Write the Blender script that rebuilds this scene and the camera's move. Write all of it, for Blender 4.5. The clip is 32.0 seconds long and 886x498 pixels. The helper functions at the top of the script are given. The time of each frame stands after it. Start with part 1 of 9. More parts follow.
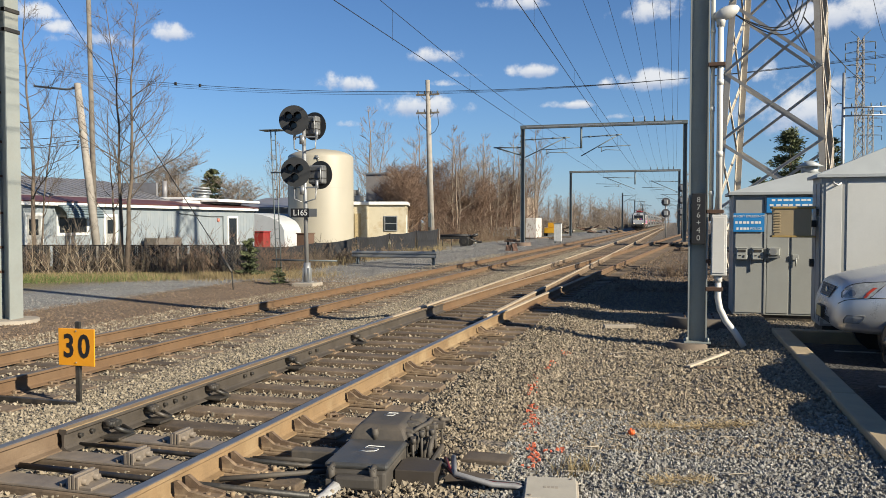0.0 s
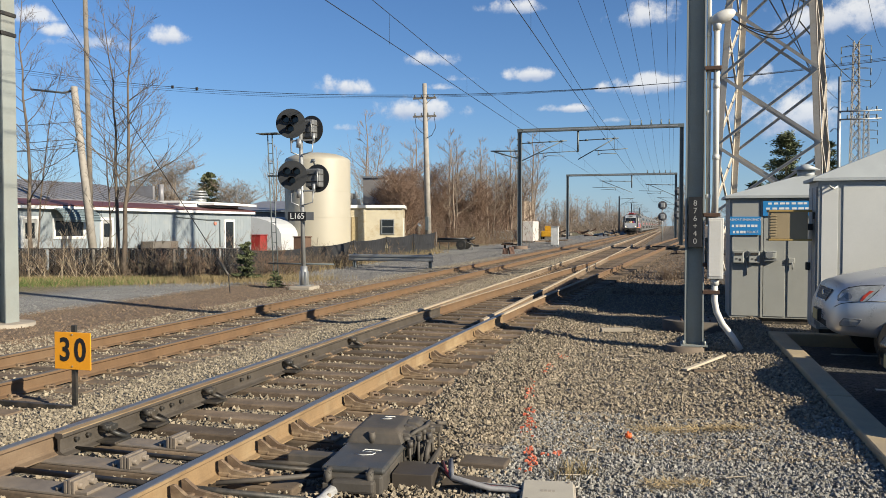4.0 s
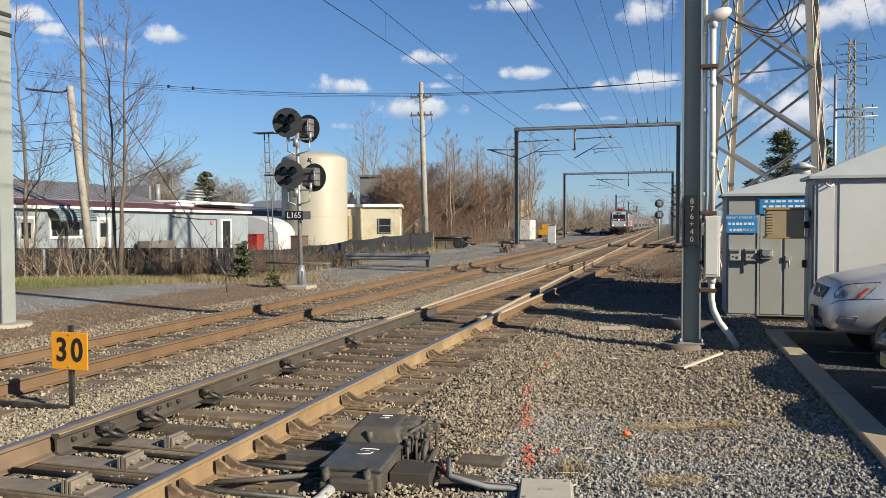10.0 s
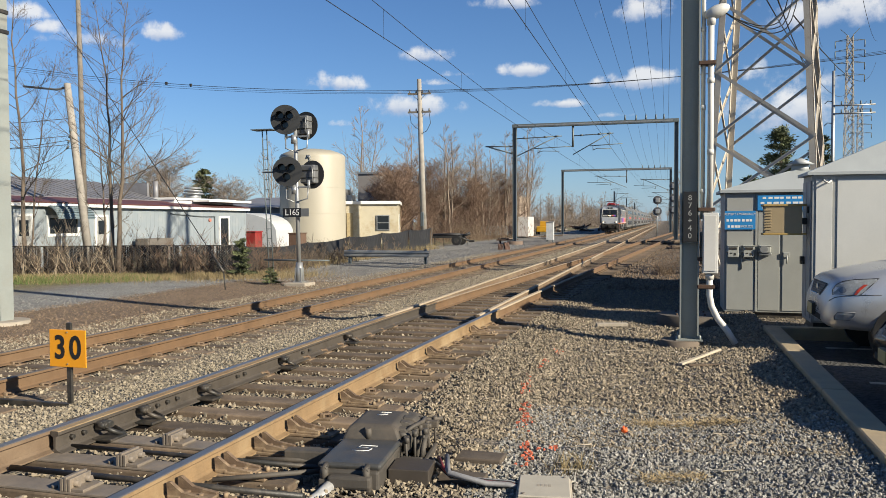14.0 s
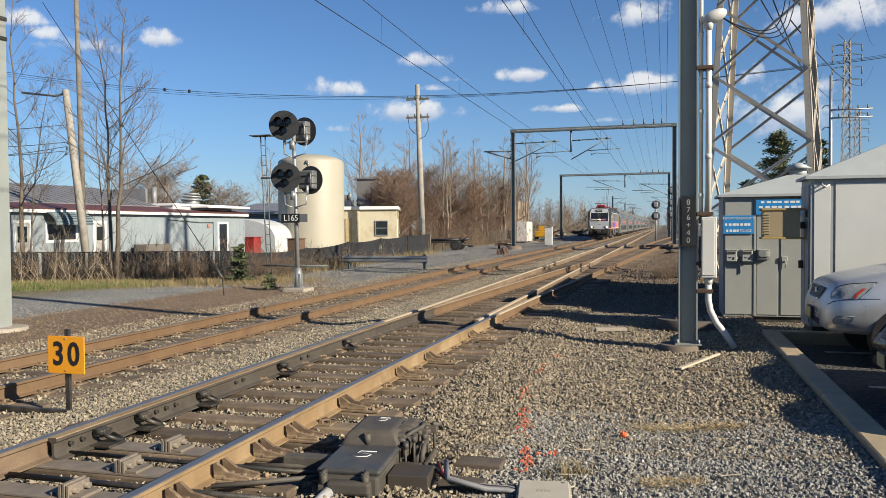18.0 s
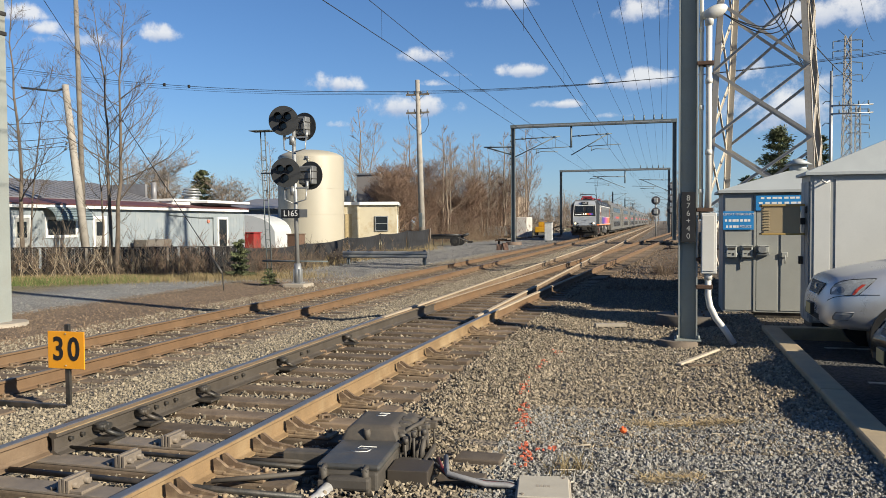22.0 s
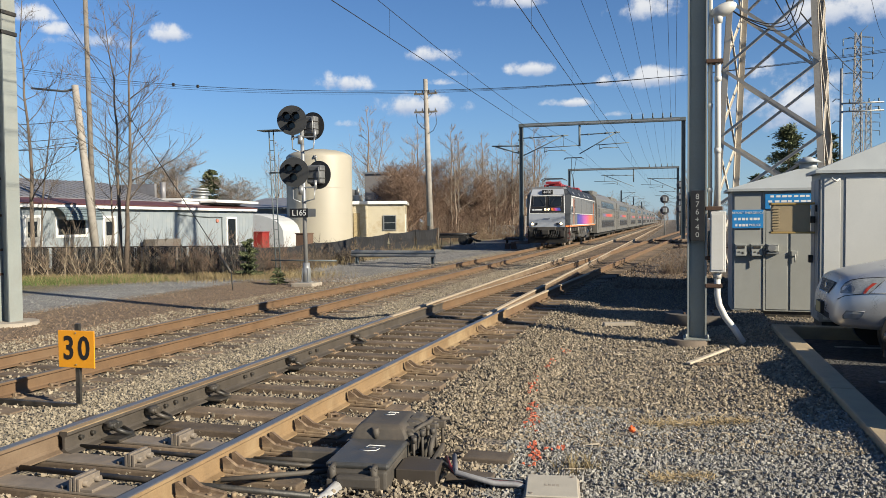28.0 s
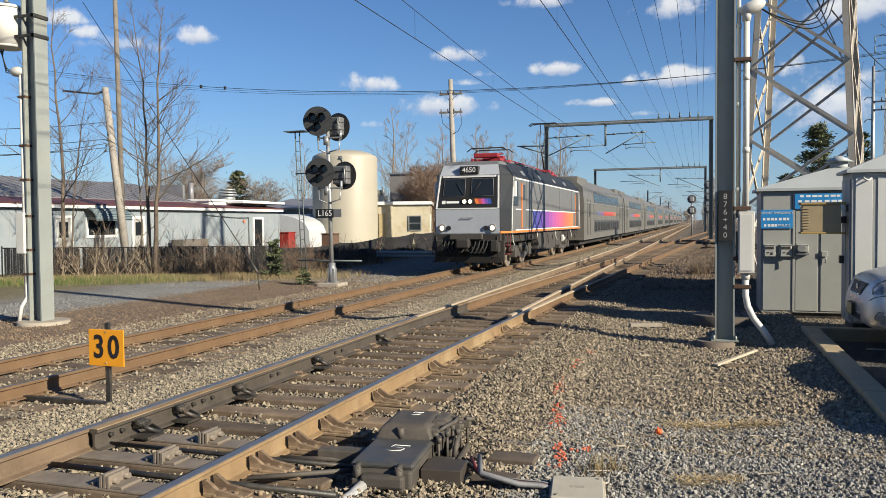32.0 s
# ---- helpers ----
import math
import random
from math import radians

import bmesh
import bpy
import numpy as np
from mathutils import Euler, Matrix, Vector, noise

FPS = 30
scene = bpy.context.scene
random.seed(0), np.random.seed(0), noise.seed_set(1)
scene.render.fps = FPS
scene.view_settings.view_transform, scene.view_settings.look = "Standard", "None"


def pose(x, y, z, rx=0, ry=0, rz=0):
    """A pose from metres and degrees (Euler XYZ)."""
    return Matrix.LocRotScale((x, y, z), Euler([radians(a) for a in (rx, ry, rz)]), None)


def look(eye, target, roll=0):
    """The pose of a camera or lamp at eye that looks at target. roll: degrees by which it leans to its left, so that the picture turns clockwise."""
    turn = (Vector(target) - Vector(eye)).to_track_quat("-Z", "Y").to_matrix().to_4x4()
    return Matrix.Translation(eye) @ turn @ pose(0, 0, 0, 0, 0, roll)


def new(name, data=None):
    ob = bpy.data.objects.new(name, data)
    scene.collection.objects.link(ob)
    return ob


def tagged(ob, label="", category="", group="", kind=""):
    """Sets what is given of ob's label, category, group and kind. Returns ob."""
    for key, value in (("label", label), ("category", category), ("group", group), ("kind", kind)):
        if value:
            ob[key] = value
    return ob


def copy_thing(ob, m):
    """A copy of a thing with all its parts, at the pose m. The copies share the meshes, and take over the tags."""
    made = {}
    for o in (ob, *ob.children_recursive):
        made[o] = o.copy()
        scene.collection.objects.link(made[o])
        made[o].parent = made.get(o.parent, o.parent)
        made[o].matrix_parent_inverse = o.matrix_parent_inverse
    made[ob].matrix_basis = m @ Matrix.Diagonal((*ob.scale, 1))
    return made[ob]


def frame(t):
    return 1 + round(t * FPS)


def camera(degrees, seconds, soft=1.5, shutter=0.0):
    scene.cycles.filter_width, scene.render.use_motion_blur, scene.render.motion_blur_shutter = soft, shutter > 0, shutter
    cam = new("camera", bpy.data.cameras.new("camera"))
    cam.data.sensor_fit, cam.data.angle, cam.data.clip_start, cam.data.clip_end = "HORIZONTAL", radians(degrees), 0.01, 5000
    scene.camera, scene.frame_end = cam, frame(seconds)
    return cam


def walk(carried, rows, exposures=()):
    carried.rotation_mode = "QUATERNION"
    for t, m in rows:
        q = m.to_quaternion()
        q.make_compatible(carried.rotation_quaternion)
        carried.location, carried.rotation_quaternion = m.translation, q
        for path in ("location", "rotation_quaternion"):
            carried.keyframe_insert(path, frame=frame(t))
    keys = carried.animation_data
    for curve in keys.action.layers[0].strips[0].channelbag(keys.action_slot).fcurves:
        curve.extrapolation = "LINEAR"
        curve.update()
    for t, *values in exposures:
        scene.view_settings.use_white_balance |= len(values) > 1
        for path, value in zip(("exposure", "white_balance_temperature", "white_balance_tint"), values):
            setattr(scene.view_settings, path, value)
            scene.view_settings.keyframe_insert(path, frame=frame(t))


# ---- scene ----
EYE = Vector((0.0, 0.0, 1.586))


def aim(yaw, pitch, roll):
    """The standing camera turned yaw degrees left of the track's line and pitch degrees down."""
    a, b = radians(yaw), radians(pitch)
    return look(EYE, EYE + Vector((-math.sin(a) * math.cos(b), math.cos(a) * math.cos(b), -math.sin(b))), roll)


cam = camera(58.5, 32.0, 0.7)
walk(cam, [
    (0.0, aim(16.330, 1.940, -0.000)), (0.5, aim(16.336, 1.904, -0.012)), (1.0, aim(16.344, 1.898, -0.049)), (1.5, aim(16.317, 1.914, -0.052)),
    (2.0, aim(16.278, 1.917, -0.053)), (2.5, aim(16.221, 1.860, -0.033)), (3.0, aim(16.172, 1.800, -0.016)), (3.5, aim(16.127, 1.734, 0.006)),
    (5.5, aim(16.062, 1.658, -0.073)), (6.0, aim(16.035, 1.666, -0.093)), (6.5, aim(16.009, 1.698, -0.115)), (7.0, aim(15.991, 1.727, -0.062)),
    (7.5, aim(15.956, 1.752, -0.012)), (8.0, aim(15.956, 1.804, -0.005)), (8.5, aim(15.961, 1.846, -0.062)), (9.0, aim(15.958, 1.851, -0.087)),
    (9.5, aim(15.923, 1.832, -0.135)), (10.0, aim(15.899, 1.782, -0.168)), (10.5, aim(15.874, 1.763, -0.170)), (11.0, aim(15.840, 1.773, -0.156)),
    (11.5, aim(15.831, 1.821, -0.173)), (12.0, aim(15.801, 1.859, -0.179)), (12.5, aim(15.785, 1.898, -0.192)), (13.0, aim(15.788, 1.936, -0.205)),
    (13.5, aim(15.788, 1.981, -0.212)), (14.0, aim(15.778, 2.005, -0.254)), (14.5, aim(15.735, 2.004, -0.279)), (16.5, aim(15.719, 1.826, -0.330)),
    (17.0, aim(15.697, 1.743, -0.350)), (17.5, aim(15.695, 1.685, -0.418)), (18.0, aim(15.681, 1.634, -0.417)), (18.5, aim(15.677, 1.626, -0.440)),
    (19.0, aim(15.662, 1.625, -0.447)), (19.5, aim(15.668, 1.654, -0.455)), (20.0, aim(15.670, 1.690, -0.448)), (20.5, aim(15.681, 1.763, -0.420)),
    (21.0, aim(15.702, 1.839, -0.399)), (21.5, aim(15.685, 1.908, -0.370)), (22.0, aim(15.673, 1.954, -0.363)), (22.5, aim(15.671, 2.007, -0.286)),
    (23.0, aim(15.701, 2.027, -0.274)), (23.5, aim(15.779, 2.047, -0.195)), (24.0, aim(15.861, 2.038, -0.222)), (24.5, aim(15.932, 2.028, -0.223)),
    (25.0, aim(15.973, 2.037, -0.233)), (25.5, aim(15.991, 2.054, -0.263)), (27.5, aim(16.104, 2.022, -0.462)), (28.0, aim(16.271, 2.016, -0.465)),
    (28.5, aim(16.440, 2.041, -0.416)), (29.0, aim(16.628, 2.049, -0.361)), (29.5, aim(16.768, 2.049, -0.346)), (30.0, aim(16.903, 2.064, -0.309)),
    (30.5, aim(17.012, 2.077, -0.310)), (31.0, aim(17.190, 2.042, -0.397)), (31.5, aim(17.508, 2.019, -0.442)), (32.0, aim(18.084, 1.978, -0.494)),
], exposures=[(0.0, 1.04, 6190, 9), (32.0, 1.04, 6190, 9)])


# ---- sky and sun ----
SUN_TO = Vector((0.938, -0.347, 0.0)).normalized()
SUN_EL = radians(25)
sun_dir = Vector((SUN_TO.x * math.cos(SUN_EL), SUN_TO.y * math.cos(SUN_EL), math.sin(SUN_EL)))
sun = new("sun", bpy.data.lights.new("sun", "SUN"))
sun.data.energy, sun.data.angle, sun.data.color = 5.0, radians(0.55), (1.0, 0.87, 0.66)
sun.matrix_world = look(sun_dir * 50, (0, 0, 0))

world = bpy.data.worlds.new("sky")
scene.world = world
world.use_nodes = True


class Nodes:
    """A small builder of node trees."""

    def __init__(self, tree):
        self.tree = tree

    def add(self, kind, links=(), operation="", data_type=""):
        n = self.tree.nodes.new(kind)
        if operation:
            n.operation = operation
        if data_type:
            n.data_type = data_type
        for key, value in links:
            if isinstance(value, bpy.types.NodeSocket):
                self.tree.links.new(value, n.inputs[key])
            else:
                n.inputs[key].default_value = value
        return n

    def math(self, op, a, b=0.0, c=0.0):
        return self.add("ShaderNodeMath", [(0, a), (1, b), (2, c)], operation=op).outputs[0]

    def mix(self, fac, a, b):
        n = self.add("ShaderNodeMix", [(0, fac), (6, a), (7, b)], data_type="RGBA")
        return n.outputs[2]

    def ramp(self, fac, stops):
        n = self.add("ShaderNodeValToRGB", [(0, fac)])
        cr = n.color_ramp
        for i, (p, c) in enumerate(stops):
            e = cr.elements[i] if i < 2 else cr.elements.new(p)
            e.position, e.color = p, (*c, 1) if len(c) == 3 else c
        return n.outputs[0]


def build_sky():
    t = world.node_tree
    t.nodes.clear()
    n = Nodes(t)
    sky = n.add("ShaderNodeTexSky")
    sky.sky_type, sky.sun_disc, sky.sun_elevation, sky.sun_rotation = "NISHITA", False, SUN_EL, math.atan2(SUN_TO.x, SUN_TO.y)
    sky.altitude, sky.air_density, sky.dust_density, sky.ozone_density = 50, 1.0, 0.3, 6.0
    co = n.add("ShaderNodeTexCoord").outputs["Generated"]
    sep = n.add("ShaderNodeSeparateXYZ", [(0, co)])
    # azimuth left of the track's line and elevation of a direction, in degrees
    az = n.math("MULTIPLY", n.math("ARCTAN2", n.math("MULTIPLY", sep.outputs[0], -1.0), sep.outputs[1]), 57.2958)
    el = n.math("MULTIPLY", n.math("ARCSINE", sep.outputs[2]), 57.2958)
    nz = n.add("ShaderNodeTexNoise", [("Vector", co), ("Scale", 34.0), ("Detail", 8.0), ("Roughness", 0.62)]).outputs[0]
    nz2 = n.add("ShaderNodeTexNoise", [("Vector", co), ("Scale", 11.0), ("Detail", 4.0), ("Roughness", 0.55)]).outputs[0]
    total, shade = None, None
    for a, e, w, h, power in CLOUDS:
        dx = n.math("DIVIDE", n.math("SUBTRACT", az, a), w * 1.5)
        dy = n.math("DIVIDE", n.math("SUBTRACT", el, e - 0.25 * h), h * 1.55)
        # flat bases: what lies below the middle falls off faster
        low = n.math("MULTIPLY", n.math("MINIMUM", dy, 0.0), 0.9)
        dy = n.math("ADD", dy, low)
        r2 = n.math("ADD", n.math("MULTIPLY", dx, dx), n.math("MULTIPLY", dy, dy))
        g = n.math("MULTIPLY", n.math("POWER", 2.718, n.math("MULTIPLY", r2, -1.0)), power)
        s = n.math("MULTIPLY", g, dy)
        total = g if total is None else n.math("MAXIMUM", total, g)
        shade = s if shade is None else n.math("ADD", shade, s)
    rough = n.math("ADD", n.math("MULTIPLY", n.math("SUBTRACT", nz, 0.5), 2.3), n.math("MULTIPLY", n.math("SUBTRACT", nz2, 0.5), 1.3))
    dens = n.math("ADD", n.math("SUBTRACT", total, 0.50), n.math("MULTIPLY", rough, n.math("MINIMUM", n.math("MULTIPLY", total, 1.6), 0.85)))
    m = n.add("ShaderNodeMapRange", [(0, dens), (1, 0.0), (2, 0.62), (3, 0.0), (4, 0.85)])
    m.interpolation_type = "SMOOTHSTEP"
    mask = m.outputs[0]
    lit = n.add("ShaderNodeMapRange", [(0, n.math("ADD", shade, n.math("MULTIPLY", rough, 0.35))), (1, -0.35), (2, 0.35), (3, 0.0), (4, 1.0)]).outputs[0]
    cloud = n.mix(lit, (5.0, 5.6, 6.9, 1), (9.6, 9.3, 8.9, 1))
    tint = n.add("ShaderNodeMix", [(0, 1.0), (6, sky.outputs[0]), (7, (0.97, 1.04, 1.13, 1))], data_type="RGBA")
    tint.blend_type = "MULTIPLY"
    # bright, hazy blue air low over the horizon
    low = n.math("MULTIPLY", n.math("POWER", 2.718, n.math("MULTIPLY", n.math("MAXIMUM", el, 0.0), -0.20)), 0.42)
    hazy = n.mix(low, tint.outputs[2], (4.6, 6.3, 8.2, 1))
    out = n.mix(mask, hazy, cloud)
    bg = n.add("ShaderNodeBackground", [(0, out), (1, SKY)])
    n.add("ShaderNodeOutputWorld", [(0, bg.outputs[0])])


SKY = 0.047
# azimuth, elevation, width, height (degrees), thickness
CLOUDS = [
    (23.4, 9.9, 1.72, 0.74, 1.10), (16.9, 11.8, 2.13, 0.57, 1.05), (17.9, 8.4, 2.54, 0.98, 1.20), (9.6, 10.7, 1.56, 0.53, 1.15),
    (35.1, 12.7, 1.23, 0.65, 1.15), (1.2, 9.8, 2.25, 0.74, 1.20), (7.4, 8.3, 1.47, 0.33, 1.00), (11.4, 15.3, 1.84, 0.57, 1.10),
    (2.2, 14.4, 2.46, 0.98, 0.95), (43.5, 13.3, 1.23, 0.65, 1.00), (42.2, 12.4, 1.02, 0.49, 0.95), (39.5, 11.9, 2.86, 0.57, 0.85),
    (4.7, 9.7, 0.57, 0.41, 1.00), (-7.3, 7.5, 3.68, 1.84, 1.0), (-9.9, 13.3, 4.91, 1.23, 1.0), (14.9, 10.5, 1.23, 0.33, 0.95),
    (3.3, 7.4, 0.98, 0.25, 0.95), (-4.8, 10.2, 1.64, 1.64, 0.72), (23.2, 7.0, 0.74, 0.29, 0.85), (15.7, 9.9, 1.64, 0.33, 0.90),
]
build_sky()

# ---- materials ----
MATS = {}
ALBEDO_SCALE = 0.67


def mat(name, color, rough=0.7, metal=0.0, vary=0.25, scale=6.0, fine=60.0, bump=0.15, island=0.0, obj=0.0, dirt=None, dirt_amount=0.5, dirt_scale=1.5):
    """A surface: base colour with broad and fine variation, random tone by piece, stains and relief."""
    if name in MATS:
        return MATS[name]
    # every colour is scaled down so that shade renders deeper under the same sky
    color = tuple(c * ALBEDO_SCALE for c in color)
    dirt = dirt and tuple(c * ALBEDO_SCALE for c in dirt)
    m = bpy.data.materials.new(name)
    m.use_nodes = True
    t = m.node_tree
    t.nodes.clear()
    n = Nodes(t)
    co = n.add("ShaderNodeTexCoord").outputs["Object"]
    broad = n.add("ShaderNodeTexNoise", [("Vector", co), ("Scale", scale), ("Detail", 4.0), ("Roughness", 0.6)]).outputs[0]
    grain = n.add("ShaderNodeTexNoise", [("Vector", co), ("Scale", fine), ("Detail", 3.0), ("Roughness", 0.65)]).outputs[0]
    both = n.math("ADD", n.math("MULTIPLY", broad, 0.6), n.math("MULTIPLY", grain, 0.4))
    lo = tuple(c * (1 - vary) for c in color)
    hi = tuple(min(1.0, c * (1 + vary)) for c in color)
    col = n.ramp(both, [(0.3, lo), (0.7, hi)])
    if dirt:
        spots = n.add("ShaderNodeTexNoise", [("Vector", co), ("Scale", dirt_scale), ("Detail", 7.0), ("Roughness", 0.7)]).outputs[0]
        f = n.add("ShaderNodeMapRange", [(0, spots), (1, 0.48), (2, 0.66), (3, 0.0), (4, dirt_amount)]).outputs[0]
        col = n.mix(f, col, (*dirt, 1))
    if island or obj:
        if island:
            rnd, amount = n.add("ShaderNodeNewGeometry").outputs["Random Per Island"], island
        else:
            rnd, amount = n.add("ShaderNodeObjectInfo").outputs["Random"], obj
        k = n.add("ShaderNodeMapRange", [(0, rnd), (1, 0.0), (2, 1.0), (3, 1 - amount), (4, 1 + amount)]).outputs[0]
        vm = n.add("ShaderNodeVectorMath", [(0, col)], operation="SCALE")
        t.links.new(k, vm.inputs["Scale"])
        col = vm.outputs[0]
    b = n.add("ShaderNodeBsdfPrincipled", [("Base Color", col), ("Metallic", metal)])
    r = n.add("ShaderNodeMapRange", [(0, both), (1, 0.3), (2, 0.7), (3, max(0.03, rough - 0.12)), (4, min(1, rough + 0.12))]).outputs[0]
    t.links.new(r, b.inputs["Roughness"])
    if bump:
        bp = n.add("ShaderNodeBump", [("Strength", bump), ("Distance", 0.01), ("Height", both)])
        t.links.new(bp.outputs[0], b.inputs["Normal"])
    n.add("ShaderNodeOutputMaterial", [(0, b.outputs[0])])
    MATS[name] = m
    return m


def glow(name, color, strength):
    if name in MATS:
        return MATS[name]
    m = bpy.data.materials.new(name)
    m.use_nodes = True
    b = m.node_tree.nodes["Principled BSDF"]
    b.inputs["Base Color"].default_value = (*color, 1)
    b.inputs["Emission Color"].default_value = (*color, 1)
    b.inputs["Emission Strength"].default_value = strength
    MATS[name] = m
    return m


STEEL_GREY = mat("galvanised_pole_paint", (0.36, 0.39, 0.37), 0.55, 0.2, 0.12, 3, 40, 0.08, dirt=(0.25, 0.22, 0.18), dirt_amount=0.35)
GANTRY = mat("weathered_gantry_steel", (0.16, 0.19, 0.20), 0.6, 0.3, 0.2, 2, 30, 0.1)
CONCRETE = mat("concrete", (0.42, 0.37, 0.30), 0.9, 0, 0.2, 4, 70, 0.3, dirt=(0.22, 0.19, 0.15), dirt_amount=0.6)
KERB = mat("kerb_concrete", (0.45, 0.355, 0.22), 0.9, 0, 0.15, 5, 90, 0.25, dirt=(0.25, 0.21, 0.16), dirt_amount=0.4)
RAIL_SIDE = mat("rusty_rail_side", (0.185, 0.126, 0.078), 0.85, 0.0, 0.3, 3, 60, 0.25, dirt=(0.29, 0.22, 0.145), dirt_amount=0.7, dirt_scale=0.8)
RAIL_TAN = mat("tan_dusty_rail_side", (0.27, 0.178, 0.090), 0.85, 0.0, 0.3, 4, 70, 0.25, dirt=(0.40, 0.30, 0.17), dirt_amount=0.7, dirt_scale=1.2)
RAIL_SIDE_BROWN = mat("brown_rail_side", (0.170, 0.100, 0.050), 0.85, 0.0, 0.3, 3, 60, 0.25, dirt=(0.21, 0.135, 0.075), dirt_amount=0.7, dirt_scale=0.8)
RAIL_TOP = mat("worn_rail_head", (0.40, 0.39, 0.38), 0.45, 0.85, 0.1, 5, 80, 0.03)
RAIL_DUST = mat("dusty_rail_head", (0.46, 0.375, 0.27), 0.92, 0.0, 0.15, 5, 80, 0.1)
RAIL_DULL = mat("dull_brown_rail_head", (0.20, 0.165, 0.135), 0.5, 0.4, 0.15, 5, 80, 0.05)
RAIL_RUST = mat("rusty_rail_head", (0.26, 0.15, 0.085), 0.8, 0.1, 0.25, 4, 60, 0.2)
RAIL_WORN_TAN = mat("tan_rail_head", (0.42, 0.33, 0.23), 0.75, 0.1, 0.2, 4, 60, 0.15)
RAIL_DARK = mat("greasy_switch_rail", (0.10, 0.085, 0.07), 0.6, 0.2, 0.3, 5, 60, 0.2)
TIE = mat("creosoted_tie_wood", (0.135, 0.098, 0.066), 0.9, 0, 0.45, 3, 50, 0.6, obj=0.45, dirt=(0.27, 0.20, 0.135), dirt_amount=0.5)
RUST = mat("rusty_iron", (0.185, 0.125, 0.08), 0.85, 0.1, 0.35, 8, 80, 0.3, obj=0.15, dirt=(0.42, 0.315, 0.195), dirt_amount=0.8, dirt_scale=4)
DARK_IRON = mat("dark_cast_iron", (0.04, 0.039, 0.036), 0.5, 0.2, 0.4, 8, 80, 0.35, dirt=(0.14, 0.11, 0.08), dirt_amount=0.6, dirt_scale=4)
PLATE = mat("worn_steel_plate", (0.27, 0.23, 0.19), 0.7, 0.3, 0.3, 6, 70, 0.2, dirt=(0.36, 0.27, 0.18), dirt_amount=0.5, dirt_scale=3)
STONE = mat("ballast_stone", (0.30, 0.25, 0.18), 0.95, 0, 0.25, 30, 150, 0.3, island=0.45)
STONE_BLUE = mat("trap_rock_stone", (0.315, 0.302, 0.272), 0.92, 0, 0.25, 30, 150, 0.3, island=0.45)
STONE_TAN = mat("dusty_ballast_stone", (0.315, 0.27, 0.198), 0.95, 0, 0.25, 30, 150, 0.3, island=0.45)
YELLOW_SIGN = mat("amber_sign_paint", (0.95, 0.40, 0.015), 0.45, 0, 0.04, 4, 60, 0.02)
BLACK = mat("black_paint", (0.015, 0.015, 0.016), 0.5, 0, 0.2, 5, 60, 0.05)
WHITE = mat("white_paint", (0.92, 0.92, 0.90), 0.5, 0, 0.05, 4, 60, 0.04)
WHITE_PIPE = mat("white_conduit_paint", (0.74, 0.73, 0.69), 0.5, 0, 0.08, 3, 50, 0.04, dirt=(0.5, 0.46, 0.38), dirt_amount=0.35)
CABINET = mat("grey_cabinet_paint", (0.425, 0.43, 0.41), 0.5, 0.1, 0.06, 2, 50, 0.04, dirt=(0.30, 0.28, 0.25), dirt_amount=0.25)
CABINET_ROOF = mat("pale_cabinet_roof", (0.48, 0.51, 0.515), 0.5, 0.1, 0.08, 2, 50, 0.05)
BLUE_SIGN = mat("blue_sign_face", (0.03, 0.27, 0.66), 0.45, 0, 0.05, 4, 50, 0.02)
TAN_BOX = mat("tan_box_paint", (0.36, 0.28, 0.16), 0.6, 0, 0.12, 4, 60, 0.08)
WOOD_POLE = mat("weathered_pole_wood", (0.225, 0.20, 0.17), 0.9, 0, 0.3, 2, 40, 0.5, dirt=(0.15, 0.125, 0.10), dirt_amount=0.6, dirt_scale=2.5)
PALE_POLE = mat("bleached_pole_wood", (0.385, 0.355, 0.315), 0.9, 0, 0.25, 2, 40, 0.5, dirt=(0.22, 0.19, 0.16), dirt_amount=0.5, dirt_scale=2.5)
BARK = mat("bare_tree_bark", (0.155, 0.122, 0.092), 0.95, 0, 0.3, 3, 40, 0.5)
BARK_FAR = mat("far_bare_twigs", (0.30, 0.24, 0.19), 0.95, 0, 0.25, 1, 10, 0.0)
TWIG_RED = mat("reddish_brush_twigs", (0.215, 0.14, 0.098), 0.95, 0, 0.3, 1, 10, 0.0)
TWIG_TAN = mat("dry_tan_twigs", (0.27, 0.195, 0.13), 0.95, 0, 0.3, 1, 10, 0.0)
GRASS_DRY = mat("dry_grass", (0.29, 0.225, 0.115), 0.95, 0, 0.3, 2, 20, 0.0, island=0.35)
GRASS = mat("green_grass", (0.125, 0.175, 0.045), 0.95, 0, 0.3, 2, 20, 0.0, island=0.35)
NEEDLE_LIGHT = mat("light_cedar_needles", (0.11, 0.13, 0.058), 0.9, 0, 0.35, 2, 10, 0.0, island=0.45)
NEEDLE = mat("evergreen_needles", (0.05, 0.08, 0.038), 0.9, 0, 0.35, 2, 10, 0.0, island=0.4)
SIDING = mat("pale_blue_white_siding", (0.30, 0.345, 0.38), 0.6, 0, 0.06, 1.5, 40, 0.05, dirt=(0.5, 0.48, 0.43), dirt_amount=0.2)
MAROON = mat("maroon_roof_edge", (0.13, 0.045, 0.04), 0.6, 0, 0.2, 2, 30, 0.1)
METAL_ROOF = mat("grey_metal_roof", (0.30, 0.30, 0.32), 0.5, 0.3, 0.2, 1, 20, 0.1, dirt=(0.2, 0.17, 0.15), dirt_amount=0.5)
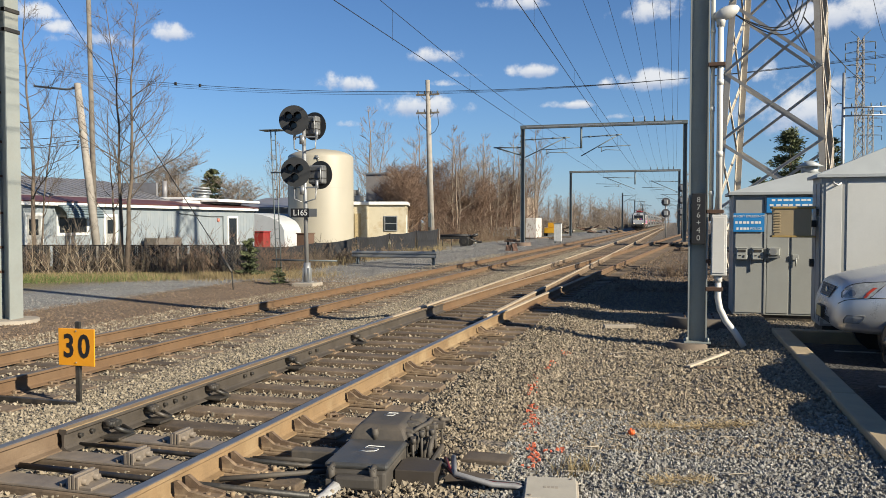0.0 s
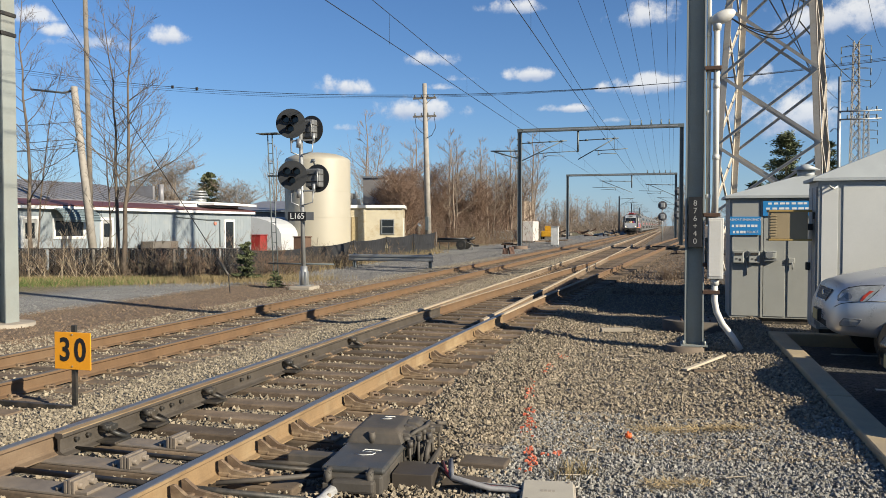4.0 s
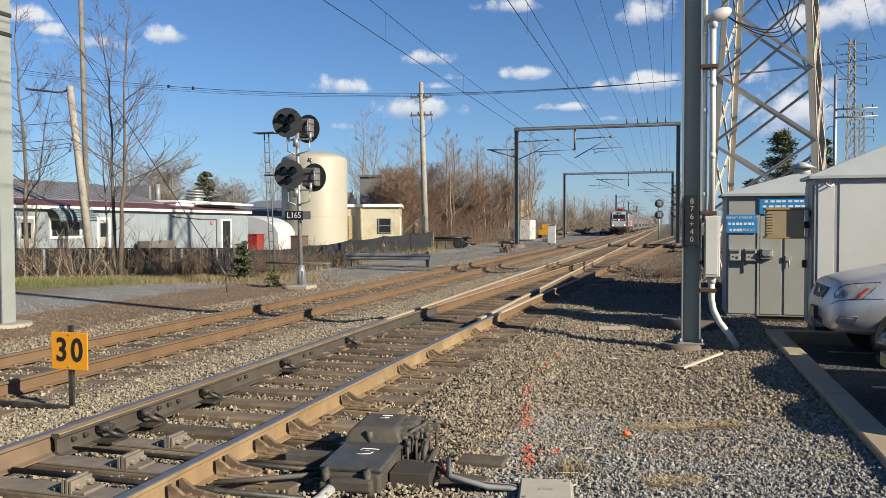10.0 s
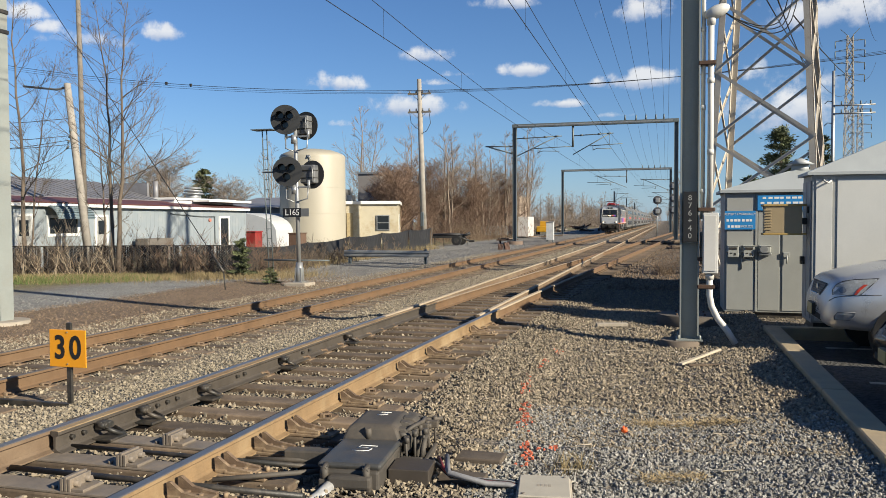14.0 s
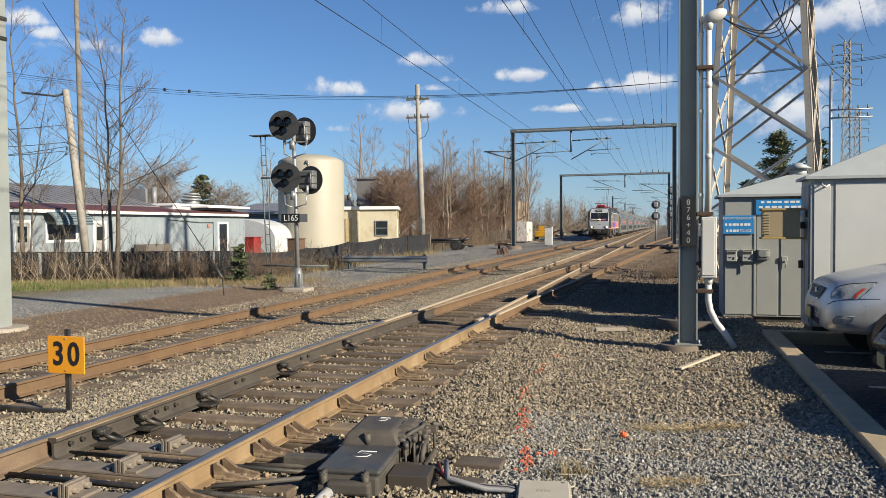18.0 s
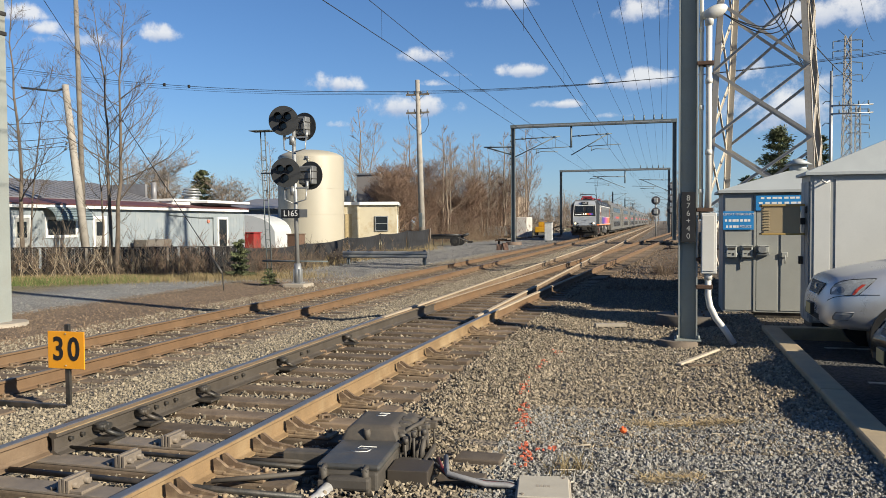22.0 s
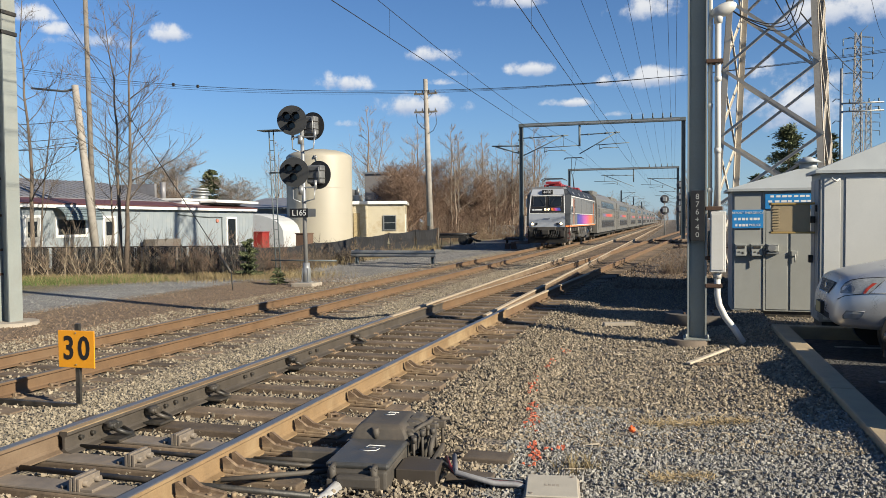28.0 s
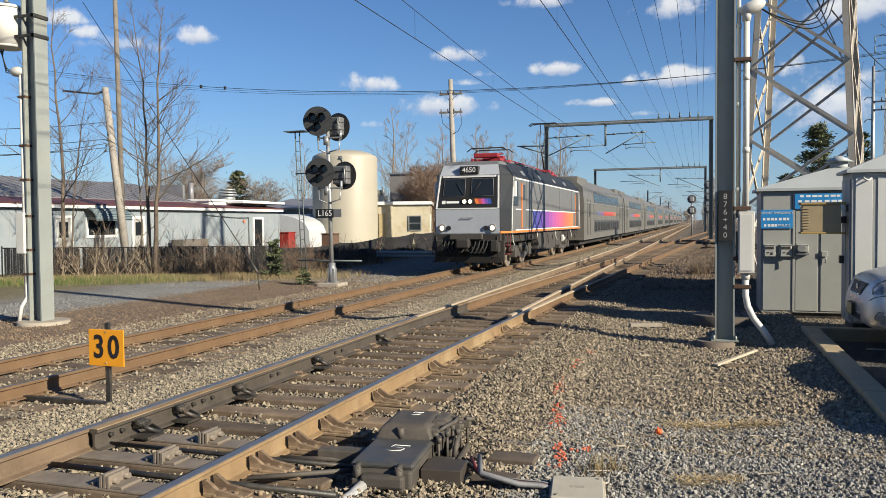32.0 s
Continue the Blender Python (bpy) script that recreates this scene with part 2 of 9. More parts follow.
CREAM = mat("cream_tank_paint", (0.445, 0.412, 0.332), 0.55, 0, 0.05, 0.6, 20, 0.04, dirt=(0.5, 0.43, 0.3), dirt_amount=0.15, dirt_scale=0.4)
CREAM_WALL = mat("stained_cream_block_wall", (0.62, 0.56, 0.42), 0.8, 0, 0.1, 1, 30, 0.1, dirt=(0.38, 0.27, 0.12), dirt_amount=0.7, dirt_scale=0.6)
BLACK_SCREEN = mat("black_fence_screen", (0.018, 0.018, 0.02), 0.75, 0, 0.3, 1.5, 30, 0.2)
GLASS_DARK = mat("dark_window_glass", (0.02, 0.025, 0.03), 0.12, 0.0, 0.2, 2, 20, 0.0)
SILVER = mat("silver_car_paint", (0.72, 0.735, 0.76), 0.33, 0.6, 0.04, 2, 200, 0.01)
CAR_BLACK = mat("black_car_paint", (0.012, 0.012, 0.014), 0.18, 0.2, 0.05, 2, 100, 0.0)
CHROME = mat("chrome_trim", (0.7, 0.7, 0.7), 0.15, 1.0, 0.05, 4, 50, 0.0)
RUBBER = mat("black_rubber", (0.02, 0.02, 0.02), 0.85, 0, 0.2, 8, 60, 0.1)
WIRE = mat("dark_wire", (0.03, 0.03, 0.03), 0.6, 0.2, 0.1, 2, 20, 0.0)
GALV = mat("galvanised_steel", (0.45, 0.46, 0.46), 0.45, 0.6, 0.15, 4, 50, 0.08)
ORANGE_MARK = mat("orange_spray_paint", (0.66, 0.17, 0.09), 0.8, 0, 0.3, 60, 200, 0.1, island=0.5)
SIGNAL_GREY = mat("grey_signal_housing", (0.20, 0.205, 0.21), 0.5, 0.2, 0.12, 5, 60, 0.06)
RED_PAINT = mat("red_paint", (0.33, 0.035, 0.03), 0.5, 0, 0.12, 3, 40, 0.05)
BRICK_TAN = mat("tan_brick_wall", (0.42, 0.33, 0.25), 0.85, 0, 0.2, 2, 40, 0.2)


# ---- helpers for meshes ----
def mesh_of(name, bm, material):
    me = bpy.data.meshes.new(name)
    bm.to_mesh(me)
    bm.free()
    for m in material if isinstance(material, (list, tuple)) else [material]:
        me.materials.append(m)
    return me


def part(name, bm, material, parent=None, label="", smooth=False):
    """Links a bmesh as one mesh object under a thing or a part."""
    me = mesh_of(name, bm, material)
    if smooth:
        me.shade_smooth()
    ob = new(name, me)
    ob.parent = parent
    if label:
        ob["label"] = label
    return ob


def share(name, me, parent, loc=(0, 0, 0), rz=0.0, rx=0.0, ry=0.0):
    ob = new(name, me)
    ob.parent = parent
    ob.matrix_basis = pose(*loc, rx, ry, rz)
    return ob


def thing(name, label, category, loc=(0, 0, 0), rz=0.0, group="", kind=""):
    ob = new(name)
    ob.empty_display_size = 0.2
    ob.matrix_basis = pose(*loc, 0, 0, rz)
    return tagged(ob, label, category, group, kind)


def B():
    return bmesh.new()


def box(bm, lo, hi, bevel=0.0, mi=0, m=None):
    """An axis-aligned box from corner lo to corner hi, turned by m where given."""
    v = [bm.verts.new((x, y, z)) for z in (lo[2], hi[2]) for y in (lo[1], hi[1]) for x in (lo[0], hi[0])]
    faces = [bm.faces.new([v[i] for i in f]) for f in ((0, 2, 3, 1), (4, 5, 7, 6), (0, 1, 5, 4), (2, 6, 7, 3), (0, 4, 6, 2), (1, 3, 7, 5))]
    for f in faces:
        f.material_index = mi
    if bevel:
        es = list({e for f in faces for e in f.edges})
        out = bmesh.ops.bevel(bm, geom=es, offset=bevel, segments=2, affect="EDGES", profile=0.5)
        for f in out["faces"]:
            f.material_index = mi
        v = list({q for f in out["faces"] for q in f.verts} | {q for q in v if q.is_valid})
    if m is not None:
        bmesh.ops.transform(bm, matrix=m, verts=[q for q in v if q.is_valid])
    return bm


def tube(bm, a, b, r0, r1=None, n=10, cap=True, mi=0):
    """A tapered round bar from a to b."""
    a, b = Vector(a), Vector(b)
    r1 = r0 if r1 is None else r1
    d = (b - a).normalized()
    s = d.orthogonal().normalized()
    t = d.cross(s)
    rings = []
    for p, r in ((a, r0), (b, r1)):
        rings.append([bm.verts.new(p + (s * math.cos(2 * math.pi * i / n) + t * math.sin(2 * math.pi * i / n)) * r) for i in range(n)])
    for i in range(n):
        j = (i + 1) % n
        f = bm.faces.new((rings[0][i], rings[0][j], rings[1][j], rings[1][i]))
        f.smooth, f.material_index = n > 5, mi
    if cap:
        bm.faces.new(rings[0][::-1]).material_index = mi
        bm.faces.new(rings[1]).material_index = mi
    return bm


def pipe(bm, pts, r, n=8, mi=0):
    """A round bar along a line of points."""
    pts = [Vector(p) for p in pts]
    rings = []
    s = None
    for i, p in enumerate(pts):
        d = (pts[min(i + 1, len(pts) - 1)] - pts[max(i - 1, 0)]).normalized()
        s = d.orthogonal().normalized() if s is None else (s - d * s.dot(d)).normalized()
        t = d.cross(s)
        rings.append([bm.verts.new(p + (s * math.cos(2 * math.pi * k / n) + t * math.sin(2 * math.pi * k / n)) * r) for k in range(n)])
    for u, w in zip(rings, rings[1:]):
        for k in range(n):
            f = bm.faces.new((u[k], u[(k + 1) % n], w[(k + 1) % n], w[k]))
            f.smooth, f.material_index = True, mi
    bm.faces.new(rings[0][::-1]).material_index = mi
    bm.faces.new(rings[-1]).material_index = mi
    return bm


def extrude(bm, profile, a, b, axis="Y", mi=0, cap=True):
    """Sweeps a closed profile along an axis from a to b. Y: profile is (x, z); X: (y, z); Z: (x, y)."""
    def place(p, s):
        return {"Y": (p[0], s, p[1]), "X": (s, p[0], p[1]), "Z": (p[0], p[1], s)}[axis]
    u = [bm.verts.new(place(p, a)) for p in profile]
    w = [bm.verts.new(place(p, b)) for p in profile]
    k = len(profile)
    fs = [bm.faces.new((u[i], u[(i + 1) % k], w[(i + 1) % k], w[i])) for i in range(k)]
    if cap:
        fs += [bm.faces.new(u[::-1]), bm.faces.new(w)]
    for f in fs:
        f.material_index = mi
    bmesh.ops.recalc_face_normals(bm, faces=fs)
    return fs


def i_beam(bm, d, w, z0, z1, tf=0.022, tw=0.016):
    """An upright H-section: flanges face +-x, d across x, w across y."""
    p = [(-d / 2, -w / 2), (-d / 2 + tf, -w / 2), (-d / 2 + tf, -tw / 2), (d / 2 - tf, -tw / 2), (d / 2 - tf, -w / 2), (d / 2, -w / 2),
         (d / 2, w / 2), (d / 2 - tf, w / 2), (d / 2 - tf, tw / 2), (-d / 2 + tf, tw / 2), (-d / 2 + tf, w / 2), (-d / 2, w / 2)]
    extrude(bm, p, z0, z1, "Z")
    return bm


def writing(name, text, size, material, parent, m, spacing=1.0, bold=0.0):
    """Raised letters in the built-in font, as a mesh part."""
    cu = bpy.data.curves.new(name, "FONT")
    cu.body, cu.size, cu.extrude, cu.align_x, cu.align_y, cu.space_character = text, size, 0.002, "CENTER", "CENTER", spacing
    cu.resolution_u, cu.offset = 3, bold
    tmp = new(name, cu)
    me = bpy.data.meshes.new_from_object(tmp.evaluated_get(bpy.context.evaluated_depsgraph_get()))
    bpy.data.objects.remove(tmp)
    bpy.data.curves.remove(cu)
    me.materials.clear()
    me.materials.append(material)
    ob = new(name, me)
    ob.parent = parent
    ob.matrix_basis = m
    return ob


FACE_CAM = pose(0, 0, 0, 90, 0, 0)  # letters that stand upright and face -y


def mesh_from(name, verts, faces, materials, indices=None, smooth=False):
    me = bpy.data.meshes.new(name)
    me.from_pydata(verts, [], faces)
    for m in materials:
        me.materials.append(m)
    if indices is not None:
        me.polygons.foreach_set("material_index", indices)
    if smooth:
        me.shade_smooth()
    me.update()
    return me


def panel(name, lo, hi, material, parent, bevel=0.0, label=""):
    bm = B()
    box(bm, lo, hi, bevel)
    return part(name, bm, material, parent, label)


def loft(bm, sections, cap=True, mi=0):
    """Joins closed rings of points (all of one count) into a skin."""
    rings = [[bm.verts.new(p) for p in s] for s in sections]
    k = len(rings[0])
    for u, w in zip(rings, rings[1:]):
        for i in range(k):
            bm.faces.new((u[i], u[(i + 1) % k], w[(i + 1) % k], w[i])).material_index = mi
    if cap:
        bm.faces.new(rings[0][::-1]).material_index = mi
        bm.faces.new(rings[-1]).material_index = mi
    bmesh.ops.recalc_face_normals(bm, faces=bm.faces[:])
    return rings


def poly(bm, pts, mi=0):
    f = bm.faces.new([bm.verts.new(p) for p in pts])
    f.material_index = mi
    return f


def slab(bm, pts, normal, th, mi=0):
    """A flat plate of the outline pts, thick along normal."""
    nv = Vector(normal).normalized() * th
    a = [bm.verts.new(Vector(p)) for p in pts]
    b = [bm.verts.new(Vector(p) + nv) for p in pts]
    k = len(pts)
    fs = [bm.faces.new(a[::-1]), bm.faces.new(b)] + [bm.faces.new((a[i], a[(i + 1) % k], b[(i + 1) % k], b[i])) for i in range(k)]
    for f in fs:
        f.material_index = mi
    bmesh.ops.recalc_face_normals(bm, faces=fs)

# ---- plan: x across the tracks (to the right), y along them ----
L1, R1, L2, R2 = -4.575, -3.07, -8.83, -7.325   # centres of the rail heads
Z1, Z2 = 0.0, -0.20                              # tops of the rails
rng = np.random.RandomState(5)


def lead(y):
    """How far the diverging route lies right of the main line."""
    if y < 5:
        return 0.0
    return 0.054 * (y - 5) ** 2 / 30 if y < 20 else 0.405 + 0.054 * (y - 20)


PROFILE = [(-3000, -0.6), (-60, -0.55), (-24, -0.47), (-11, -0.47), (-10.2, -0.45), (-9.5, -0.41), (-6.6, -0.41), (-6.2, -0.38), (-5.4, -0.25), (-5.1, -0.245),
           (-2.4, -0.245), (-2.0, -0.262), (-1.3, -0.30), (0.2, -0.30), (1.0, -0.255), (1.5, -0.205), (1.62, -0.205), (1.66, -0.33), (30, -0.33), (3000, -0.6)]


def ground_z(x):
    for (a, za), (b, zb) in zip(PROFILE, PROFILE[1:]):
        if a <= x <= b:
            return za + (zb - za) * (x - a) / (b - a)
    return -0.5


def ground_material():
    m = bpy.data.materials.new("ground_surface")
    m.use_nodes = True
    t = m.node_tree
    t.nodes.clear()
    n = Nodes(t)
    co = n.add("ShaderNodeTexCoord").outputs["Object"]
    sep = n.add("ShaderNodeSeparateXYZ", [(0, co)])
    wob = n.add("ShaderNodeTexNoise", [("Vector", co), ("Scale", 0.35), ("Detail", 6.0), ("Roughness", 0.6)]).outputs[0]
    x = n.math("ADD", sep.outputs[0], n.math("MULTIPLY", n.math("SUBTRACT", wob, 0.5), 2.6))
    u = n.add("ShaderNodeMapRange", [(0, x), (1, -40.0), (2, 10.0), (3, 0.0), (4, 1.0)]).outputs[0]

    def at(v):
        return (v + 40) / 50
    zones = n.ramp(u, [(0.0, (0.17, 0.15, 0.08)), (at(-23), (0.17, 0.15, 0.07)), (at(-19.4), (0.20, 0.17, 0.085)), (at(-18.4), (0.25, 0.22, 0.17)), (at(-17.6), (0.25, 0.25, 0.24)),
                       (at(-14.9), (0.25, 0.25, 0.245)), (at(-14.2), (0.20, 0.142, 0.092)), (at(-10.0), (0.20, 0.138, 0.088)), (at(-9.4), (0.20, 0.15, 0.10)),
                       (at(-6.4), (0.27, 0.215, 0.155)), (at(-5.6), (0.28, 0.245, 0.19)), (at(-2.4), (0.17, 0.135, 0.10)), (at(-1.6), (0.22, 0.185, 0.145)), (at(1.3), (0.22, 0.19, 0.155))])
    # dark brown dirt past the cabinets; part of the shade there is painted in
    east = n.add("ShaderNodeMapRange", [(0, x), (1, -2.6), (2, -1.4), (3, 0.0), (4, 1.0)]).outputs[0]
    north = n.add("ShaderNodeMapRange", [(0, n.math("ADD", sep.outputs[1], n.math("MULTIPLY", wob, 6.0))), (1, 16.0), (2, 23.0), (3, 0.0), (4, 0.85)]).outputs[0]
    zones = n.mix(n.math("MULTIPLY", east, north), zones, (0.10, 0.078, 0.057, 1))
    # the grey gravel road widens beyond the signal
    road = n.math("MULTIPLY", n.add("ShaderNodeMapRange", [(0, x), (1, -17.2), (2, -16.6), (3, 0.0), (4, 1.0)]).outputs[0], n.add("ShaderNodeMapRange", [(0, x), (1, -10.9), (2, -10.2), (3, 1.0), (4, 0.0)]).outputs[0])
    road = n.math("MULTIPLY", road, n.add("ShaderNodeMapRange", [(0, n.math("ADD", sep.outputs[1], n.math("MULTIPLY", wob, 6.0))), (1, 27.0), (2, 32.0), (3, 0.0), (4, 0.9)]).outputs[0])
    zones = n.mix(road, zones, (0.235, 0.228, 0.212, 1))
    hard = n.add("ShaderNodeMapRange", [(0, sep.outputs[0]), (1, 1.64), (2, 1.66), (3, 0.0), (4, 1.0)]).outputs[0]
    hard = n.math("MULTIPLY", hard, n.math("LESS_THAN", sep.outputs[1], 13.7))
    zones = n.mix(hard, zones, (0.075, 0.073, 0.07, 1))
    st = n.add("ShaderNodeTexVoronoi", [("Vector", co), ("Scale", 24.0), ("Randomness", 1.0)])
    tone = n.add("ShaderNodeSeparateColor", [(0, st.outputs["Color"])]).outputs[0]
    gr = n.add("ShaderNodeTexNoise", [("Vector", co), ("Scale", 70.0), ("Detail", 4.0)]).outputs[0]
    bro = n.add("ShaderNodeTexNoise", [("Vector", co), ("Scale", 0.8), ("Detail", 5.0), ("Roughness", 0.65)]).outputs[0]
    k = n.math("ADD", n.math("ADD", n.math("MULTIPLY", tone, 0.7), n.math("MULTIPLY", gr, 0.6)), n.math("MULTIPLY", bro, 0.9))
    k = n.math("SUBTRACT", k, 0.12)
    zones = n.mix(1 - ALBEDO_SCALE, zones, (0, 0, 0, 1))
    vm = n.add("ShaderNodeVectorMath", [(0, zones)], operation="SCALE")
    t.links.new(k, vm.inputs["Scale"])
    b = n.add("ShaderNodeBsdfPrincipled", [("Base Color", vm.outputs[0]), ("Roughness", 0.95)])
    h = n.math("ADD", n.math("MULTIPLY", st.outputs["Distance"], -1.4), n.math("MULTIPLY", gr, 0.5))
    bp = n.add("ShaderNodeBump", [("Strength", 0.8), ("Distance", 0.03), ("Height", h)])
    t.links.new(bp.outputs[0], b.inputs["Normal"])
    n.add("ShaderNodeOutputMaterial", [(0, b.outputs[0])])
    return m


def build_ground():
    xs = [p[0] for p in PROFILE]
    ys = [-3000, -60, 0, 20, 60, 150, 400, 1000, 4000]
    verts = [(x, y, z) for y in ys for x, z in PROFILE]
    k = len(xs)
    faces = [(j * k + i, j * k + i + 1, (j + 1) * k + i + 1, (j + 1) * k + i) for j in range(len(ys) - 1) for i in range(k - 1)]
    ob = new("ground", mesh_from("ground", verts, faces, [ground_material()]))
    tagged(ob, "gravel, ballast and dirt ground beside the railway", "ground", kind="structure")


def stones(name, x0, x1, y0, y1, count, s0, s1, material, label, lift=0.0, near=1.6, keep=None):
    """A scatter of angular stones, denser toward the near end."""
    u = rng.rand(count) ** near
    y = y0 + (y1 - y0) * u
    x = x0 + (x1 - x0) * rng.rand(count)
    if keep is not None:
        ok = keep(x, y)
        x, y = x[ok], y[ok]
    n = len(x)
    z = np.array([ground_z(v) for v in x]) + lift
    size = s0 + (s1 - s0) * rng.rand(n) ** 1.6
    base = np.array([(1, 0, 0), (-1, 0, 0), (0, 1, 0), (0, -1, 0), (0, 0, 1), (0, 0, -1)], float)
    v = (base[None] * (0.72 + 0.45 * rng.rand(n, 6, 1)) + 0.75 * (rng.rand(n, 6, 3) - 0.5)) * (0.6 + 0.75 * rng.rand(n, 1, 3))
    ax = rng.normal(size=(n, 3))
    ax /= np.linalg.norm(ax, axis=1, keepdims=True)
    an = rng.rand(n) * 6.28
    c, s = np.cos(an)[:, None, None], np.sin(an)[:, None, None]
    axb = ax[:, None, :]
    v = v * c + np.cross(np.broadcast_to(axb, v.shape), v) * s + axb * (v * axb).sum(2, keepdims=True) * (1 - c)
    v = v * (size / 2)[:, None, None]
    v += np.stack([x, y, z + size * (0.05 + 0.35 * rng.rand(n))], 1)[:, None, :]
    tris = np.array([(0, 2, 4), (2, 1, 4), (1, 3, 4), (3, 0, 4), (2, 0, 5), (1, 2, 5), (3, 1, 5), (0, 3, 5)])
    f = (tris[None] + (np.arange(n) * 6)[:, None, None]).reshape(-1)
    me = bpy.data.meshes.new(name)
    me.vertices.add(n * 6)
    me.vertices.foreach_set("co", v.reshape(-1))
    me.loops.add(len(f))
    me.loops.foreach_set("vertex_index", f)
    me.polygons.add(n * 8)
    me.polygons.foreach_set("loop_start", np.arange(0, n * 24, 3))
    me.update(calc_edges=True)
    me.shade_flat()
    me.materials.append(material)
    ob = new(name, me)
    return tagged(ob, label, "gravel", kind="stuff")


def rail_profile(dx=0.0, dz=0.0, s=1.0):
    half = [(0.030, 0.0), (0.036, -0.006), (0.036, -0.030), (0.012, -0.046), (0.009, -0.135), (0.028, -0.152), (0.072, -0.164), (0.072, -0.176)]
    return [(dx + x * s, dz + z) for x, z in half] + [(dx - x * s, dz + z) for x, z in half[::-1]]


def rail(parent, line, y0, y1, z, top, step, side=RAIL_SIDE, name="rail"):
    """A steel rail whose middle follows line(y)."""
    bm = B()
    ys = [y0]
    while ys[-1] < y1:
        ys.append(min(y1, ys[-1] + step))
    prof = rail_profile()
    rings = [[bm.verts.new((line(y) + px, y, z + pz)) for px, pz in prof] for y in ys]
    k = len(prof)
    for u, w in zip(rings, rings[1:]):
        for i in range(k):
            f = bm.faces.new((u[i], w[i], w[(i + 1) % k], u[(i + 1) % k]))
            f.material_index = 1 if i in (0, k - 1, k - 2) or (top is RAIL_DUST and i in (1, k - 3)) else 0
    bm.faces.new(rings[0])
    bm.faces.new(rings[-1][::-1])
    bmesh.ops.recalc_face_normals(bm, faces=bm.faces[:])
    return part(name, bm, [side, top], parent)


def tie_mesh(name, length):
    bm = B()
    box(bm, (-length / 2, -0.115, -0.17), (length / 2, 0.115, 0.0), 0.012)
    return mesh_of(name, bm, TIE)


def plate_mesh(name, material):
    """A tie plate with spike heads and rail clips, under one rail."""
    bm = B()
    box(bm, (-0.19, -0.095, 0.0), (0.19, 0.095, 0.016))
    for sx in (-1, 1):
        for sy in (-0.05, 0.05):
            box(bm, (sx * 0.095 - 0.016, sy - 0.016, 0.014), (sx * 0.095 + 0.016, sy + 0.016, 0.05))
        box(bm, (sx * 0.15 - 0.012, -0.012, 0.014), (sx * 0.15 + 0.012, 0.012, 0.034))
        tube(bm, (sx * 0.075, -0.06, 0.045), (sx * 0.135, 0.05, 0.03), 0.013, n=6)
    return mesh_of(name, bm, material)


def brace_mesh():
    """A cast rail brace with its base plate and bolts, outside the rail (toward +x)."""
    bm = B()
    box(bm, (-0.05, -0.10, 0.0), (0.42, 0.10, 0.022), 0.004)
    for sy in (-0.075, 0.045):
        v = [bm.verts.new(p) for p in ((0.03, sy, 0.022), (0.30, sy, 0.022), (0.30, sy, 0.05), (0.13, sy, 0.075), (0.045, sy, 0.135), (0.02, sy, 0.13),
                                       (0.03, sy + 0.03, 0.022), (0.30, sy + 0.03, 0.022), (0.30, sy + 0.03, 0.05), (0.13, sy + 0.03, 0.075), (0.045, sy + 0.03, 0.135), (0.02, sy + 0.03, 0.13))]
        bm.faces.new(v[:6])
        bm.faces.new(v[6:][::-1])
        for i in range(6):
            bm.faces.new((v[i], v[i + 6], v[(i + 1) % 6 + 6], v[(i + 1) % 6]))
    box(bm, (0.02, -0.08, 0.02), (0.12, 0.08, 0.055), 0.01)
    box(bm, (0.10, -0.085, 0.02), (0.31, 0.085, 0.04), 0.006)
    for x, y in ((0.36, 0.06), (0.36, -0.06), (0.22, 0.0)):
        tube(bm, (x, y, 0.02), (x, y, 0.055), 0.02, 0.016, 6)
    bmesh.ops.recalc_face_normals(bm, faces=bm.faces[:])
    return mesh_of("rail_brace", bm, RUST)


